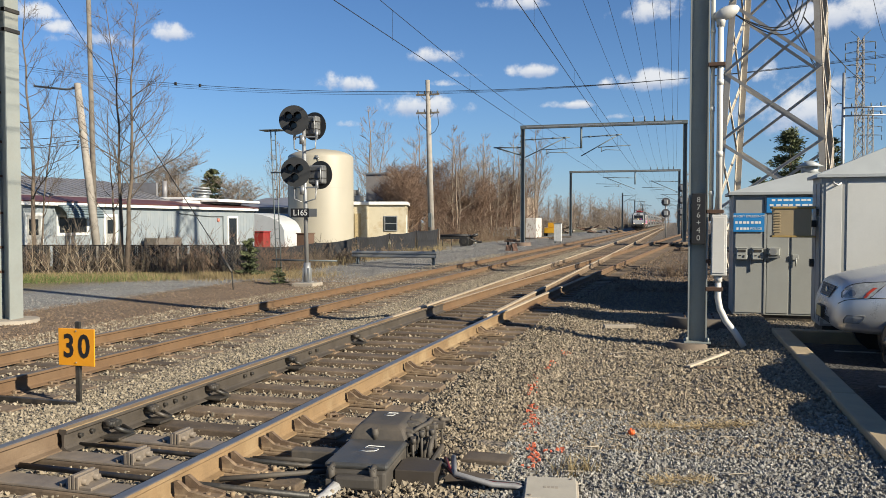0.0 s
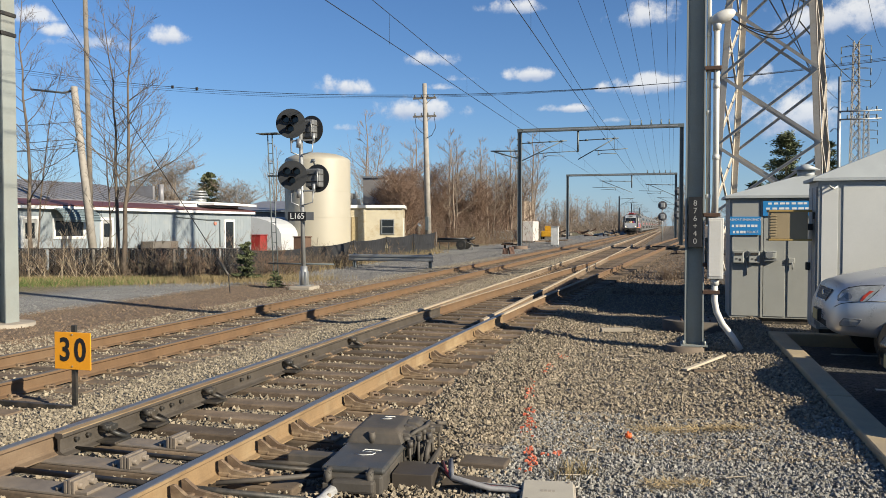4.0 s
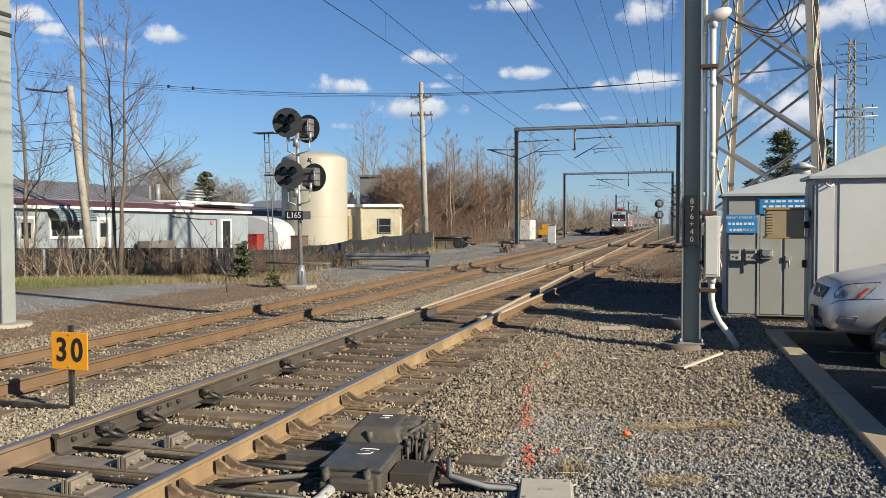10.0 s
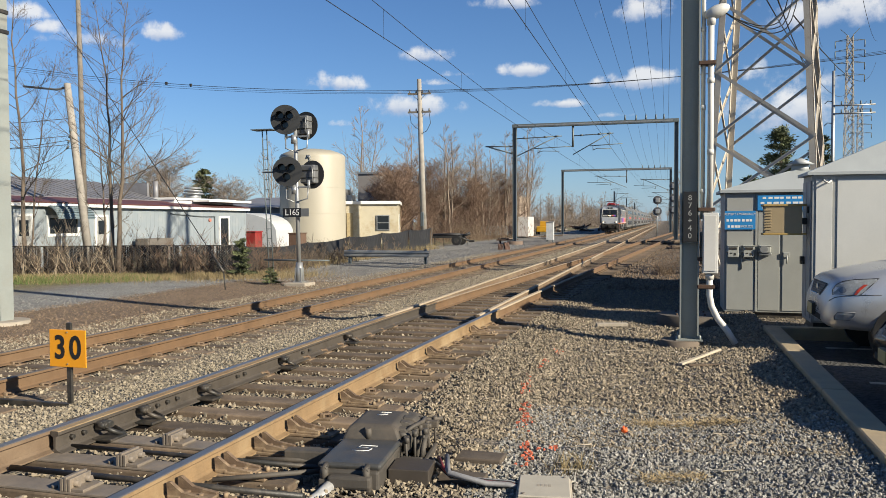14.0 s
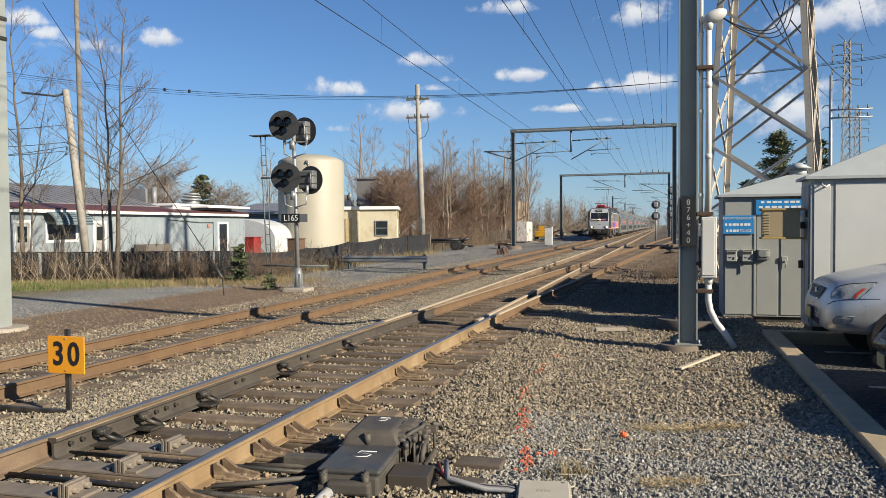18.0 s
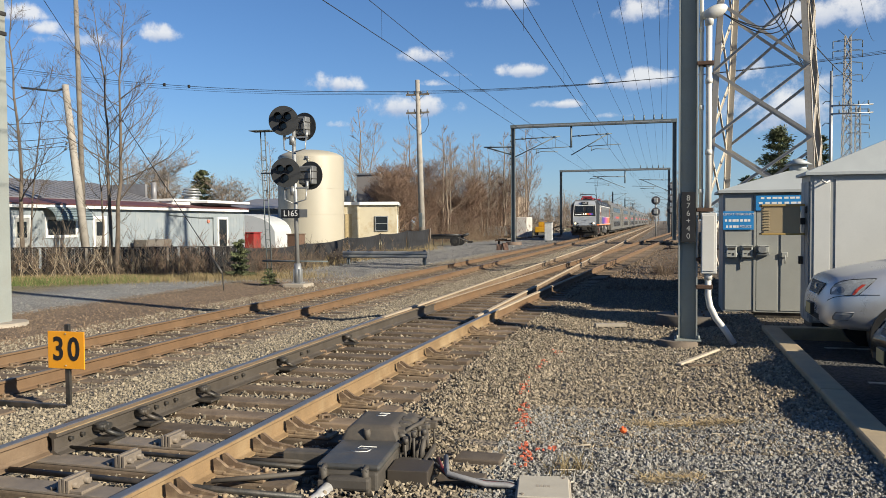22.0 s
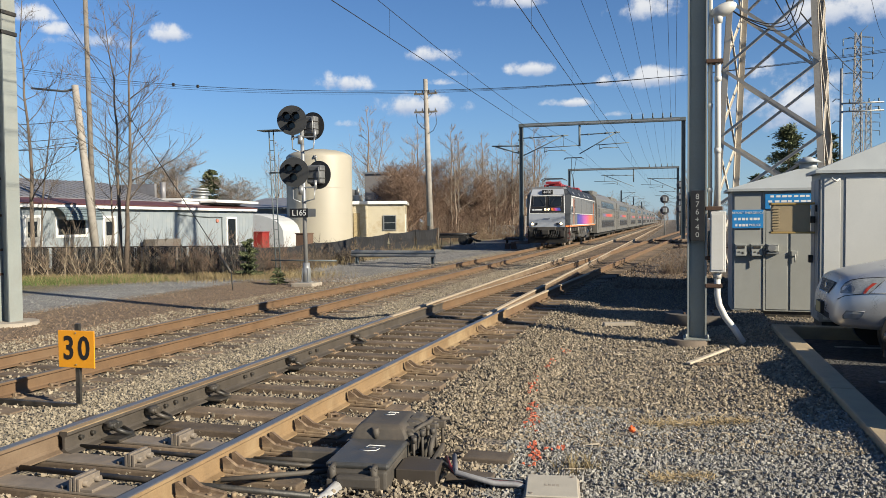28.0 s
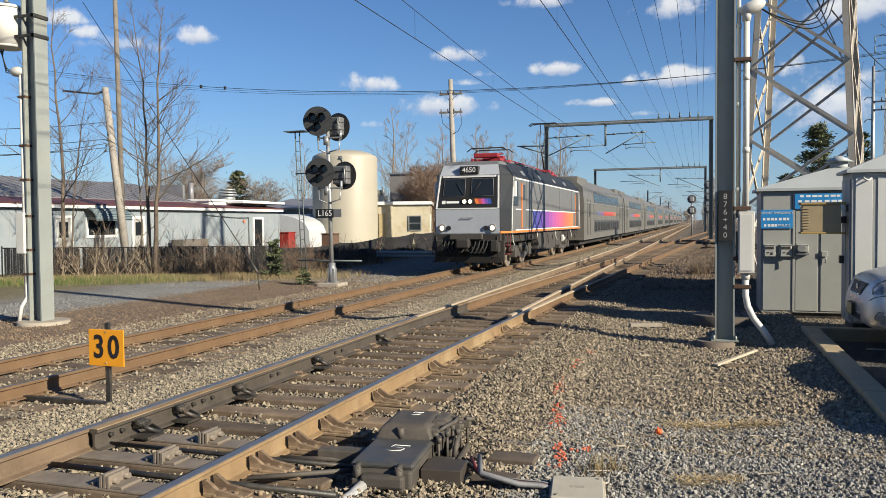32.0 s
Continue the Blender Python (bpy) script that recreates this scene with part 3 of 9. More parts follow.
def build_tracks():
    near = thing("railway_turnout", "rusty turnout track with timber ties and cast rail braces", "railway track", (0, 0, 0))
    far = thing("railway_track", "rust-brown straight track on timber ties in ballast", "railway track", (0, 0, 0))
    rail(near, lambda y: L1, -6, 12.5, Z1, RAIL_TOP, 50)
    rail(near, lambda y: L1, 12.5, 420, Z1, RAIL_DUST, 50)
    rail(near, lambda y: R1 + lead(y), -6, 14, Z1, RAIL_TOP, 2.5, RAIL_TAN)
    rail(near, lambda y: R1 + lead(y), 14, 24, Z1, RAIL_DUST, 2.5, RAIL_SIDE_BROWN)
    rail(near, lambda y: R1 + lead(y), 24, 120, Z1, RAIL_RUST, 2.5, RAIL_SIDE_BROWN)
    rail(near, lambda y: R1, 13.0, 420, Z1, RAIL_DUST, 50)
    rail(near, lambda y: L1 + max(0.078, lead(y)), 4.96, 14.96, Z1 - 0.006, RAIL_TAN, 2.0, RAIL_DARK, "switch_rail")
    rail(near, lambda y: L1 + max(0.078, lead(y)), 14.96, 34, Z1 - 0.006, RAIL_WORN_TAN, 2.0, RAIL_SIDE_BROWN, "closure_rail")
    rail(near, lambda y: L1 + lead(y), 34, 130, Z1 - 0.006, RAIL_RUST, 2.0, RAIL_SIDE_BROWN, "closure_rail")
    rail(far, lambda y: L2, -6, 420, Z2, RAIL_DULL, 50, RAIL_SIDE_BROWN)
    rail(far, lambda y: R2, -6, 420, Z2, RAIL_DULL, 50, RAIL_SIDE_BROWN)
    tm, pm, bm_ = tie_mesh("tie", 2.75), plate_mesh("tie_plate", RUST), brace_mesh()
    y, i = -5.55, -13
    rest = B()
    while y < 230:
        off = lead(y)
        wide = 2.75 + (off if y < 60 else 0)
        if y < 75:
            t = share("tie", tm, near, ((L1 + R1) / 2 + (wide - 2.75) / 2 + 0.05 * (rng.rand() - 0.5), y, Z1 - 0.192), rng.rand() * 1.2 - 0.6)
            t.scale = (wide / 2.75, 1, 1)
            t2 = share("tie", tm, far, ((L2 + R2) / 2 + 0.08 * (rng.rand() - 0.5), y + 0.2, Z2 - 0.192), rng.rand() * 1.6 - 0.8)
        else:
            box(rest, ((L1 + R1) / 2 - 1.37, y - 0.11, -0.34), ((L1 + R1) / 2 + 1.37, y + 0.11, -0.192))
            box(rest, ((L2 + R2) / 2 - 1.37, y - 0.11, -0.54), ((L2 + R2) / 2 + 1.37, y + 0.11, -0.392))
        if y < 36:
            share("tie_plate", pm, far, (L2, y + 0.2, Z2 - 0.192))
            share("tie_plate", pm, far, (R2, y + 0.2, Z2 - 0.192))
            if y > 8:
                share("tie_plate", pm, near, (L1, y, Z1 - 0.192))
            share("tie_plate", pm, near, (R1 + off, y, Z1 - 0.192))
            if y < 15 and i in (4, 5, 6, 7, 8, 10, 13, 15, 19):
                share("rail_brace", bm_, near, (R1 + off + 0.02, y, Z1 - 0.185))
        y += 0.55
        i += 1
    tagged(part("far_tie", rest, TIE, near), kind="stuff")
    # long steel gauge plates with bolted insulating blocks across the toe of the points
    for y in (3.80, 4.35, 4.90, 5.45):
        g = B()
        box(g, (L1 - 0.1, y - 0.1, -0.190), (R1 + 0.1, y + 0.1, -0.172), 0.004)
        pl = part("gauge_plate", g, PLATE, near)
        g = B()
        for k, (h, dx) in enumerate(((0.085, -0.03), (0.095, 0.0), (0.085, 0.03))):
            box(g, (-3.78 + dx - 0.012, y - 0.10, -0.172), (-3.78 + dx + 0.012, y + 0.10, -0.172 + h), 0.004)
        box(g, (-3.745, y - 0.095, -0.172), (-3.64, y + 0.095, -0.15), 0.004)
        for dy in (-0.055, 0.055):
            tube(g, (-3.82, y + dy, -0.125), (-3.70, y + dy, -0.125), 0.022, n=6)
            tube(g, (-3.9, y + dy, -0.172), (-3.9, y + dy, -0.15), 0.02, n=6)
        part("insulating_block", g, PLATE, pl)
    # clips that hold the switch rail and its bolts
    for y in (5.42, 5.95, 6.9, 8.6, 10.6):
        g = B()
        x = L1 + 0.1 + max(0.0, lead(y) - 0.07)
        box(g, (x, y - 0.05, -0.10), (x + 0.07, y + 0.05, -0.03), 0.012)
        tube(g, (x + 0.05, y - 0.03, -0.06), (x + 0.12, y - 0.03, -0.06), 0.026, n=6)
        for dy in (-0.035, 0.04):
            tube(g, (x + 0.02, y + dy, -0.062), (x + 0.10, y + dy, -0.062), 0.026, n=8)
        pipe(g, [(x + 0.05, y - 0.02, -0.075), (x + 0.14, y - 0.01, -0.105), (x + 0.17, y + 0.07, -0.15), (x + 0.12, y + 0.16, -0.165), (x + 0.02, y + 0.17, -0.13)], 0.020, 8)
        box(g, (x + 0.02, y - 0.10, -0.172), (x + 0.20, y + 0.10, -0.15), 0.006)
        part("switch_clip", g, DARK_IRON, near)
    bolt = B()
    tube(bolt, (0, 0, 0), (0.035, 0, 0), 0.018, n=6)
    bolt = mesh_of("rail_bolt", bolt, DARK_IRON)
    for y in (5.12, 5.4, 6.2, 6.35, 6.5, 7.6, 7.75, 9.2, 9.4, 5.25):
        share("rail_bolt", bolt, near, (L1 + 0.088 + max(0.0, lead(y) - 0.078), y, -0.085))
    # operating rods between the points
    g = B()
    tube(g, (L1 + 0.1, 4.52, -0.15), (-2.2, 4.52, -0.15), 0.022, n=8)
    tube(g, (L1 + 0.1, 5.12, -0.16), (-2.2, 5.12, -0.16), 0.018, n=8)
    part("switch_rod", g, DARK_IRON, near)


build_ground()
build_tracks()
SPIKE_CLEAR = 0.13


def off_rails(x, y):
    ok = np.ones(len(x), bool)
    for r in (L1, R1, L2, R2):
        ok &= abs(x - r) > 0.10
    ok &= abs(x - (R1 + np.array([lead(v) for v in y]))) > 0.10
    return ok


def off_near_ties(x, y):
    ph = ((y - 1.6 + 0.275) % 0.55) - 0.275
    return off_rails(x, y) & (abs(ph) > 0.125)


def off_far_ties(x, y):
    ph = ((y - 1.8 + 0.275) % 0.55) - 0.275
    return off_rails(x, y) & (abs(ph) > 0.125)


stones("gravel_by_the_kerb", -1.35, 1.52, 3.6, 8.0, 46000, 0.011, 0.037, STONE_BLUE, "loose blue-grey crushed stone beside the kerb", near=1.0)
stones("gravel_worn", -2.3, 1.52, 6.6, 26.0, 44000, 0.011, 0.040, STONE, "trodden grey-brown gravel beside the track", near=1.7)
stones("ballast_shoulder", -2.5, -1.2, 3.6, 14.0, 22000, 0.014, 0.046, STONE, "grey ballast stones at the tie ends", lift=0.0, near=1.1, keep=off_near_ties)
stones("ballast_between_tracks", -6.6, -4.72, 4.0, 60.0, 52000, 0.012, 0.040, STONE_TAN, "pale dusty ballast between the tracks", near=2.2, keep=off_rails)
stones("ballast_near_track", -5.2, -2.5, 3.0, 40.0, 30000, 0.018, 0.055, STONE, "ballast stones in the cribs between ties", lift=0.0, near=1.8, keep=off_near_ties)
stones("ballast_far_track", -9.6, -6.5, 5.0, 60.0, 20000, 0.02, 0.05, STONE_TAN, "ballast stones in the cribs between ties", lift=0.0, near=1.8, keep=off_far_ties)
stones("ballast_far_shoulder", -11.2, -9.4, 9.0, 50.0, 12000, 0.02, 0.05, STONE_TAN, "brown gravel beside the far track", near=1.7)
STONE_BROWN = mat("brown_dirt_stone", (0.215, 0.155, 0.105), 0.95, 0, 0.3, 30, 150, 0.3, island=0.5)
stones("dirt_strip_gravel", -14.6, -10.6, 11.0, 27.0, 13000, 0.012, 0.045, STONE_BROWN, "brown gravel and leaf litter on the dirt strip", near=1.6)
stones("road_gravel", -16.6, -10.6, 25.0, 70.0, 15000, 0.015, 0.05, mat("grey_road_stone", (0.27, 0.265, 0.25), 0.95, 0, 0.25, 30, 150, 0.3, island=0.4), "pale grey gravel where the access road widens", near=1.5)
stones("access_road_gravel", -17.2, -14.2, 14.0, 60.0, 14000, 0.012, 0.04, MATS["grey_road_stone"], "fine grey gravel on the access road", near=1.5)
stones("dirt_by_diverging_track", -1.9, 1.5, 22.0, 70.0, 15000, 0.02, 0.07, STONE_BROWN, "grey-brown gravel beside the diverging track", near=1.5)
stones("pale_chips", -1.3, 1.4, 5.6, 13.5, 260, 0.010, 0.038, mat("pale_stone_chips", (0.50, 0.46, 0.39), 0.9, 0, 0.2, 30, 150, 0.2, island=0.4), "scattered pale chips of stone and wood on the gravel", lift=0.012, near=1.2)
stones("tie_crib_chips", -5.2, -2.2, 4.0, 30.0, 2600, 0.012, 0.040, STONE_TAN, "stray ballast lying on the ties", lift=0.036, near=1.7, keep=off_rails)
stones("tie_end_ballast", -2.32, -1.55, 3.6, 24.0, 9000, 0.014, 0.046, STONE, "ballast heaped over the tie ends", lift=0.045, near=1.4)
stones("far_tie_chips", -9.9, -6.3, 5.0, 40.0, 2600, 0.015, 0.045, STONE_TAN, "stray ballast lying on the far ties", lift=0.02, near=1.6, keep=off_rails)
stones("dirt_behind_lot", 1.5, 7.0, 13.85, 24.0, 9000, 0.015, 0.05, STONE, "trodden gravel round the signal cabinets", near=1.4)
stones("gravel_coarse", -2.2, 1.5, 7.6, 16.0, 17000, 0.016, 0.055, STONE, "coarser grey-brown stones lying on the trodden gravel", near=1.3)

# ---- things by the track, the near side ----
def kerb_and_lot():
    k = thing("kerb", "sunlit tan concrete kerb round the parking lot", "kerb", (0, 0, 0), kind="structure")
    y = 13.6
    while y > -8.0:
        bm = B()
        box(bm, (1.525, y - 2.42, -0.45), (1.775, y - 0.008, -0.13), 0.02)
        part("kerb_stone", bm, KERB, k)
        y -= 2.43
    x = 1.525
    for i in range(5):
        bm = B()
        box(bm, (x, 13.608, -0.45), (x + 2.0, 13.80, -0.13), 0.02)
        part("kerb_stone", bm, KERB, k)
        x += 2.01
    p = thing("parking_lines", "worn white parking bay lines on asphalt", "road marking", kind="structure")
    for yy in (10.2, 7.6, 5.0, 12.85):
        bm = B()
        box(bm, (2.3, yy - 0.05, -0.329), (7.0, yy + 0.05, -0.322))
        part("line", bm, mat("worn_road_paint", (0.55, 0.53, 0.48), 0.8, 0, 0.2, 4, 40, 0.1, dirt=(0.12, 0.12, 0.12), dirt_amount=0.8, dirt_scale=6), p)


DARK_STRAP = mat("dark_rusty_strap", (0.10, 0.055, 0.035), 0.8, 0.1, 0.3, 8, 80, 0.2)


def pole_right():
    po = thing("catenary_pole", "grey-green steel catenary pole with white conduits and black number plate", "pole", (0.332, 12.4, 0.08))
    po.scale = (0.95, 0.95, 0.95)
    bm = B()
    i_beam(bm, 0.285, 0.30, -0.30, 10.4)
    part("column", bm, STEEL_GREY, po)
    bm = B()
    tube(bm, (-0.12, -0.02, -0.6), (-0.12, -0.02, -0.30), 0.33, 0.31, 28)
    mat("dark_stained_concrete", (0.10, 0.085, 0.07), 0.9, 0, 0.25, 5, 70, 0.3)
    part("footing", bm, mat("brown_stained_footing", (0.19, 0.15, 0.115), 0.92, 0, 0.3, 5, 70, 0.35, dirt=(0.09, 0.075, 0.06), dirt_amount=0.5), po, "round stained concrete footing")
    bm = B()
    box(bm, (-0.20, -0.20, -0.30), (0.20, 0.20, -0.275), 0.004)
    for sx in (-0.16, 0.16):
        for sy in (-0.16, 0.16):
            tube(bm, (sx, sy, -0.28), (sx, sy, -0.21), 0.018, n=6)
    part("base_plate", bm, STEEL_GREY, po)
    bm = B()
    box(bm, (-0.10, -0.185, 1.25), (0.105, -0.165, 2.03), 0.004)
    plate = part("number_plate", bm, BLACK, po, "black plate with pale figures")
    for k, ch in enumerate("876+40"):
        writing("figure", ch, 0.12, mat("aged_white_figures", (0.42, 0.42, 0.40), 0.6), plate, Matrix.Translation((0.0, -0.188, 1.93 - k * 0.118)) @ FACE_CAM)
    # conduits on the right flange
    bm = B()
    tube(bm, (0.19, -0.05, 1.6), (0.19, -0.05, 9.5), 0.033, n=12)
    for z in (2.0, 3.3, 4.5):
        tube(bm, (0.19, -0.05, z), (0.19, -0.05, z + 0.07), 0.040, n=12)
    part("conduit", bm, WHITE_PIPE, po, "white painted conduit")
    bm = B()
    tube(bm, (0.30, -0.08, 1.6), (0.30, -0.08, 4.71), 0.045, n=14)
    for z in (2.6, 3.7):
        tube(bm, (0.30, -0.08, z), (0.30, -0.08, z + 0.08), 0.053, n=14)
    co = part("service_conduit", bm, WHITE_PIPE, po, "thick white service conduit")
    bm = B()
    bmesh.ops.create_uvsphere(bm, u_segments=18, v_segments=10, radius=0.16)
    bmesh.ops.scale(bm, vec=(1.25, 0.75, 0.62), verts=bm.verts)
    bmesh.ops.transform(bm, matrix=pose(0.38, -0.08, 4.79, 0, -22, 0), verts=bm.verts)
    tube(bm, (0.30, -0.08, 4.59), (0.30, -0.08, 4.75), 0.06, 0.075, 14)
    part("weatherhead", bm, WHITE_PIPE, co, "white rounded weatherhead", smooth=True)
    for k, (sag, reach) in enumerate(((0.30, 1.05), (0.36, 1.12), (0.24, 0.98))):
        bm = B()
        pts = []
        for i in range(15):
            u = i / 14
            # hangs down from the head, then sweeps up to the wires above
            x = 0.5 + reach * (1 - (1 - u) ** 1.8)
            pts.append((x, -0.08 + 0.02 * k, 4.77 - sag * math.sin(math.pi * min(1.0, u / 0.82)) ** 0.9 + max(0.0, u - 0.55) ** 2 * 6.5))
        pipe(bm, pts, 0.008, 6)
        part("service_cable", bm, WIRE, co)
    bm = B()
    box(bm, (0.19, -0.20, 0.76), (0.42, -0.02, 1.70), 0.012)
    bx = part("meter_box", bm, WHITE_PIPE, po, "tall white meter box")
    bm = B()
    box(bm, (0.205, -0.212, 0.80), (0.385, -0.198, 1.66), 0.004)
    part("box_cover", bm, WHITE_PIPE, bx)
    bm = B()
    box(bm, (0.16, -0.0, 0.9), (0.2, 0.1, 1.4), 0.01)
    part("side_box", bm, CABINET, po)
    bm = B()
    pipe(bm, [(0.30, -0.10, 0.77), (0.30, -0.10, 0.42), (0.33, -0.11, 0.25), (0.42, -0.13, 0.06), (0.56, -0.16, -0.12), (0.68, -0.18, -0.32)], 0.05, 12)
    lower = part("lower_conduit", bm, WHITE_PIPE, po, "bent white conduit running into the ground")
    bm = B()
    tube(bm, (0.30, -0.10, 0.66), (0.30, -0.10, 0.78), 0.062, n=14)
    part("coupling", bm, WHITE_PIPE, lower)
    for z in (3.98, 1.72, 0.95, 0.52):
        bm = B()
        box(bm, (0.12, -0.16, z), (0.37, 0.06, z + 0.06), 0.008)
        part("strap", bm, DARK_STRAP, po, "dark rusty strap")


def pole_left():
    po = thing("catenary_pole", "grey steel catenary pole with transformer, on concrete footing", "pole", (-13.06, 13.02, 0))
    bm = B()
    i_beam(bm, 0.33, 0.34, -0.40, 10.4, 0.03, 0.02)
    part("column", bm, STEEL_GREY, po)
    bm = B()
    tube(bm, (0.05, 0, -0.6), (0.05, 0, -0.39), 0.52, 0.50, 28)
    part("footing", bm, CONCRETE, po, "round tan concrete footing")
    bm = B()
    tube(bm, (-0.62, -0.1, 5.30), (-0.62, -0.1, 6.05), 0.31, n=22)
    tr = part("transformer", bm, WHITE_PIPE, po, "pale grey pole-mounted transformer can")
    for nm, z0, z1, r0, r1 in (("transformer_lid", 6.052, 6.12, 0.33, 0.28), ("transformer_base", 5.25, 5.298, 0.29, 0.31)):
        bm = B()
        tube(bm, (-0.62, -0.1, z0), (-0.62, -0.1, z1), r0, r1, 22)
        part(nm, bm, WHITE_PIPE, tr)
    for dx in (-0.14, 0.12):
        bm = B()
        for k in range(6):
            tube(bm, (-0.62 + dx, -0.2, 6.1 + k * 0.06), (-0.62 + dx, -0.2, 6.14 + k * 0.06), 0.06, 0.04, 10)
        part("bushing", bm, GALV, tr)
    for z in (5.42, 5.82):
        bm = B()
        box(bm, (-0.34, -0.2, z), (0.185, -0.17, z + 0.06))
        box(bm, (0.10, -0.20, z - 0.01), (0.19, 0.19, z + 0.07), 0.01)
        part("bracket", bm, DARK_IRON, po)
    bm = B()
    tube(bm, (-0.26, -0.12, 0.2), (-0.26, -0.12, 4.68), 0.04, n=12)
    pipe(bm, [(-0.26, -0.12, 0.4), (-0.24, -0.12, 0.1), (-0.32, -0.2, -0.1), (-0.36, -0.24, -0.45)], 0.04, 10)
    part("conduit", bm, WHITE_PIPE, po)
    bm = B()
    bmesh.ops.create_uvsphere(bm, u_segments=16, v_segments=8, radius=0.15)
    bmesh.ops.scale(bm, vec=(1.2, 0.8, 0.7), verts=bm.verts)
    bmesh.ops.translate(bm, vec=(-0.34, -0.12, 4.75), verts=bm.verts)
    part("weatherhead", bm, WHITE_PIPE, po, smooth=True)
    bm = B()
    box(bm, (-0.40, -0.22, 1.0), (-0.20, -0.06, 1.85), 0.01)
    part("meter_box", bm, WHITE_PIPE, po)
    for z in (0.55, 1.05, 1.75, 2.5, 3.2, 4.2):
        bm = B()
        box(bm, (-0.32, -0.17, z), (-0.12, 0.0, z + 0.05), 0.005)
        part("strap", bm, DARK_STRAP, po)
    for k in range(3):
        bm = B()
        pipe(bm, [(-0.45, -0.12, 4.71), (-0.62, -0.14, 4.85 - k * 0.05), (-0.75, -0.1, 5.1), (-0.7 - 0.1 * k, -0.1, 5.4)], 0.012, 6)
        part("drop_wire", bm, WIRE, po)


def hanger(bm, x0, z0, reach, arms=True):
    """Cantilever tubes that hold the wires; x0 is the mast, reach along x."""
    s = 1 if reach > 0 else -1
    tube(bm, (x0, 0, z0), (x0 + reach, 0, z0 + 0.12), 0.045, n=6)
    tube(bm, (x0, 0, z0 - 1.6), (x0 + reach * 0.88, 0, z0 + 0.05), 0.045, n=6)
    tube(bm, (x0 + reach * 0.42, 0, z0 - 0.9), (x0 + reach * 1.22, 0, z0 - 0.78), 0.035, n=6)
    tube(bm, (x0 + reach * 0.5, 0, z0 - 0.9), (x0 + reach * 0.5, 0, z0 - 1.3), 0.035, n=6)
    pipe(bm, [(x0 + reach * 0.5, 0, z0 - 1.25), (x0 + reach * 0.6, 0, z0 - 1.12), (x0 + reach * 0.95, 0, z0 - 1.18)], 0.03, 6)
    for k in (0.18, 0.62, 0.86):
        tube(bm, (x0 + reach * k, 0, z0 + 0.12 * k), (x0 + reach * (k + 0.07), 0, z0 + 0.12 * (k + 0.07)), 0.075, n=8)
    tube(bm, (x0 + reach * 0.9, 0, z0 + 0.12), (x0 + reach * 0.9, 0, z0 - 0.8), 0.018, n=6)


def gantry(y, xl, xr, z0l, z0r, top, drop_x, mast_arm, drop_arm, left_out=False, name_label="weathered steel portal gantry carrying the overhead wires"):
    g = thing("catenary_gantry", name_label, "gantry", (0, y, 0), group="catenary gantries")
    for x, z0 in ((xl, z0l), (xr, z0r)):
        bm = B()
        i_beam(bm, 0.34, 0.34, z0, top, 0.04, 0.03)
        for v in bm.verts:
            v.co.x += x
        part("column", bm, GANTRY, g)
        bm = B()
        tube(bm, (x + 0.05, 0, z0 - 0.4), (x + 0.05, 0, z0 + 0.32), 0.72, 0.70, 20)
        part("footing", bm, mat("brown_concrete", (0.20, 0.145, 0.11), 0.9, 0, 0.2, 3, 40, 0.2), g)
    bm = B()
    box(bm, (xl - 0.2, -0.2, top - 0.30), (xr + 0.2, 0.2, top), 0.02)
    part("beam", bm, GANTRY, g)
    bm = B()
    box(bm, (xl + 0.3, -0.214, top - 0.20), (xr - 0.3, -0.202, top - 0.10))
    part("beam_web_plate", bm, GALV, g)
    bm = B()
    tube(bm, (drop_x, 0, top - 0.3), (drop_x, 0, top - 2.1), 0.09, n=8)
    part("drop_post", bm, GANTRY, g)
    for x, z, reach in ((drop_x, top - 1.15, drop_arm), mast_arm):
        bm = B()
        hanger(bm, x, z, reach)
        part("cantilever", bm, GANTRY, g)
    if left_out:
        bm = B()
        tube(bm, (xl, 0, top - 1.9), (xl - 2.6, 0, top - 1.85), 0.06, n=6)
        tube(bm, (xl, 0, top - 2.6), (xl - 2.3, 0, top - 1.9), 0.06, n=6)
        part("outer_bracket", bm, GANTRY, g)
        for k in range(6):
            bm = B()
            z = top - 0.9 - k * 0.5
            tube(bm, (xl - 0.25, -0.1, z), (xl - 0.1, -0.1, z), 0.06, n=6)
            part("insulator", bm, DARK_IRON, g)
    for x in (-3.4, -2.5, -1.7, -0.9, -0.25):
        bm = B()
        tube(bm, (x, 0, top), (x, 0, top + 0.42), 0.07, 0.05, 8)
        part("pin_insulator", bm, GANTRY, g)
    return g


def far_mast(y, x, reach):
    m = thing("catenary_mast", "distant single catenary mast with cantilever arm", "pole", (x, y, 0), group="far catenary masts")
    bm = B()
    i_beam(bm, 0.32, 0.32, -0.6, 8.2, 0.04, 0.03)
    part("column", bm, GANTRY, m)
    bm = B()
    hanger(bm, 0.0, 7.6, reach)
    part("cantilever", bm, GANTRY, m)


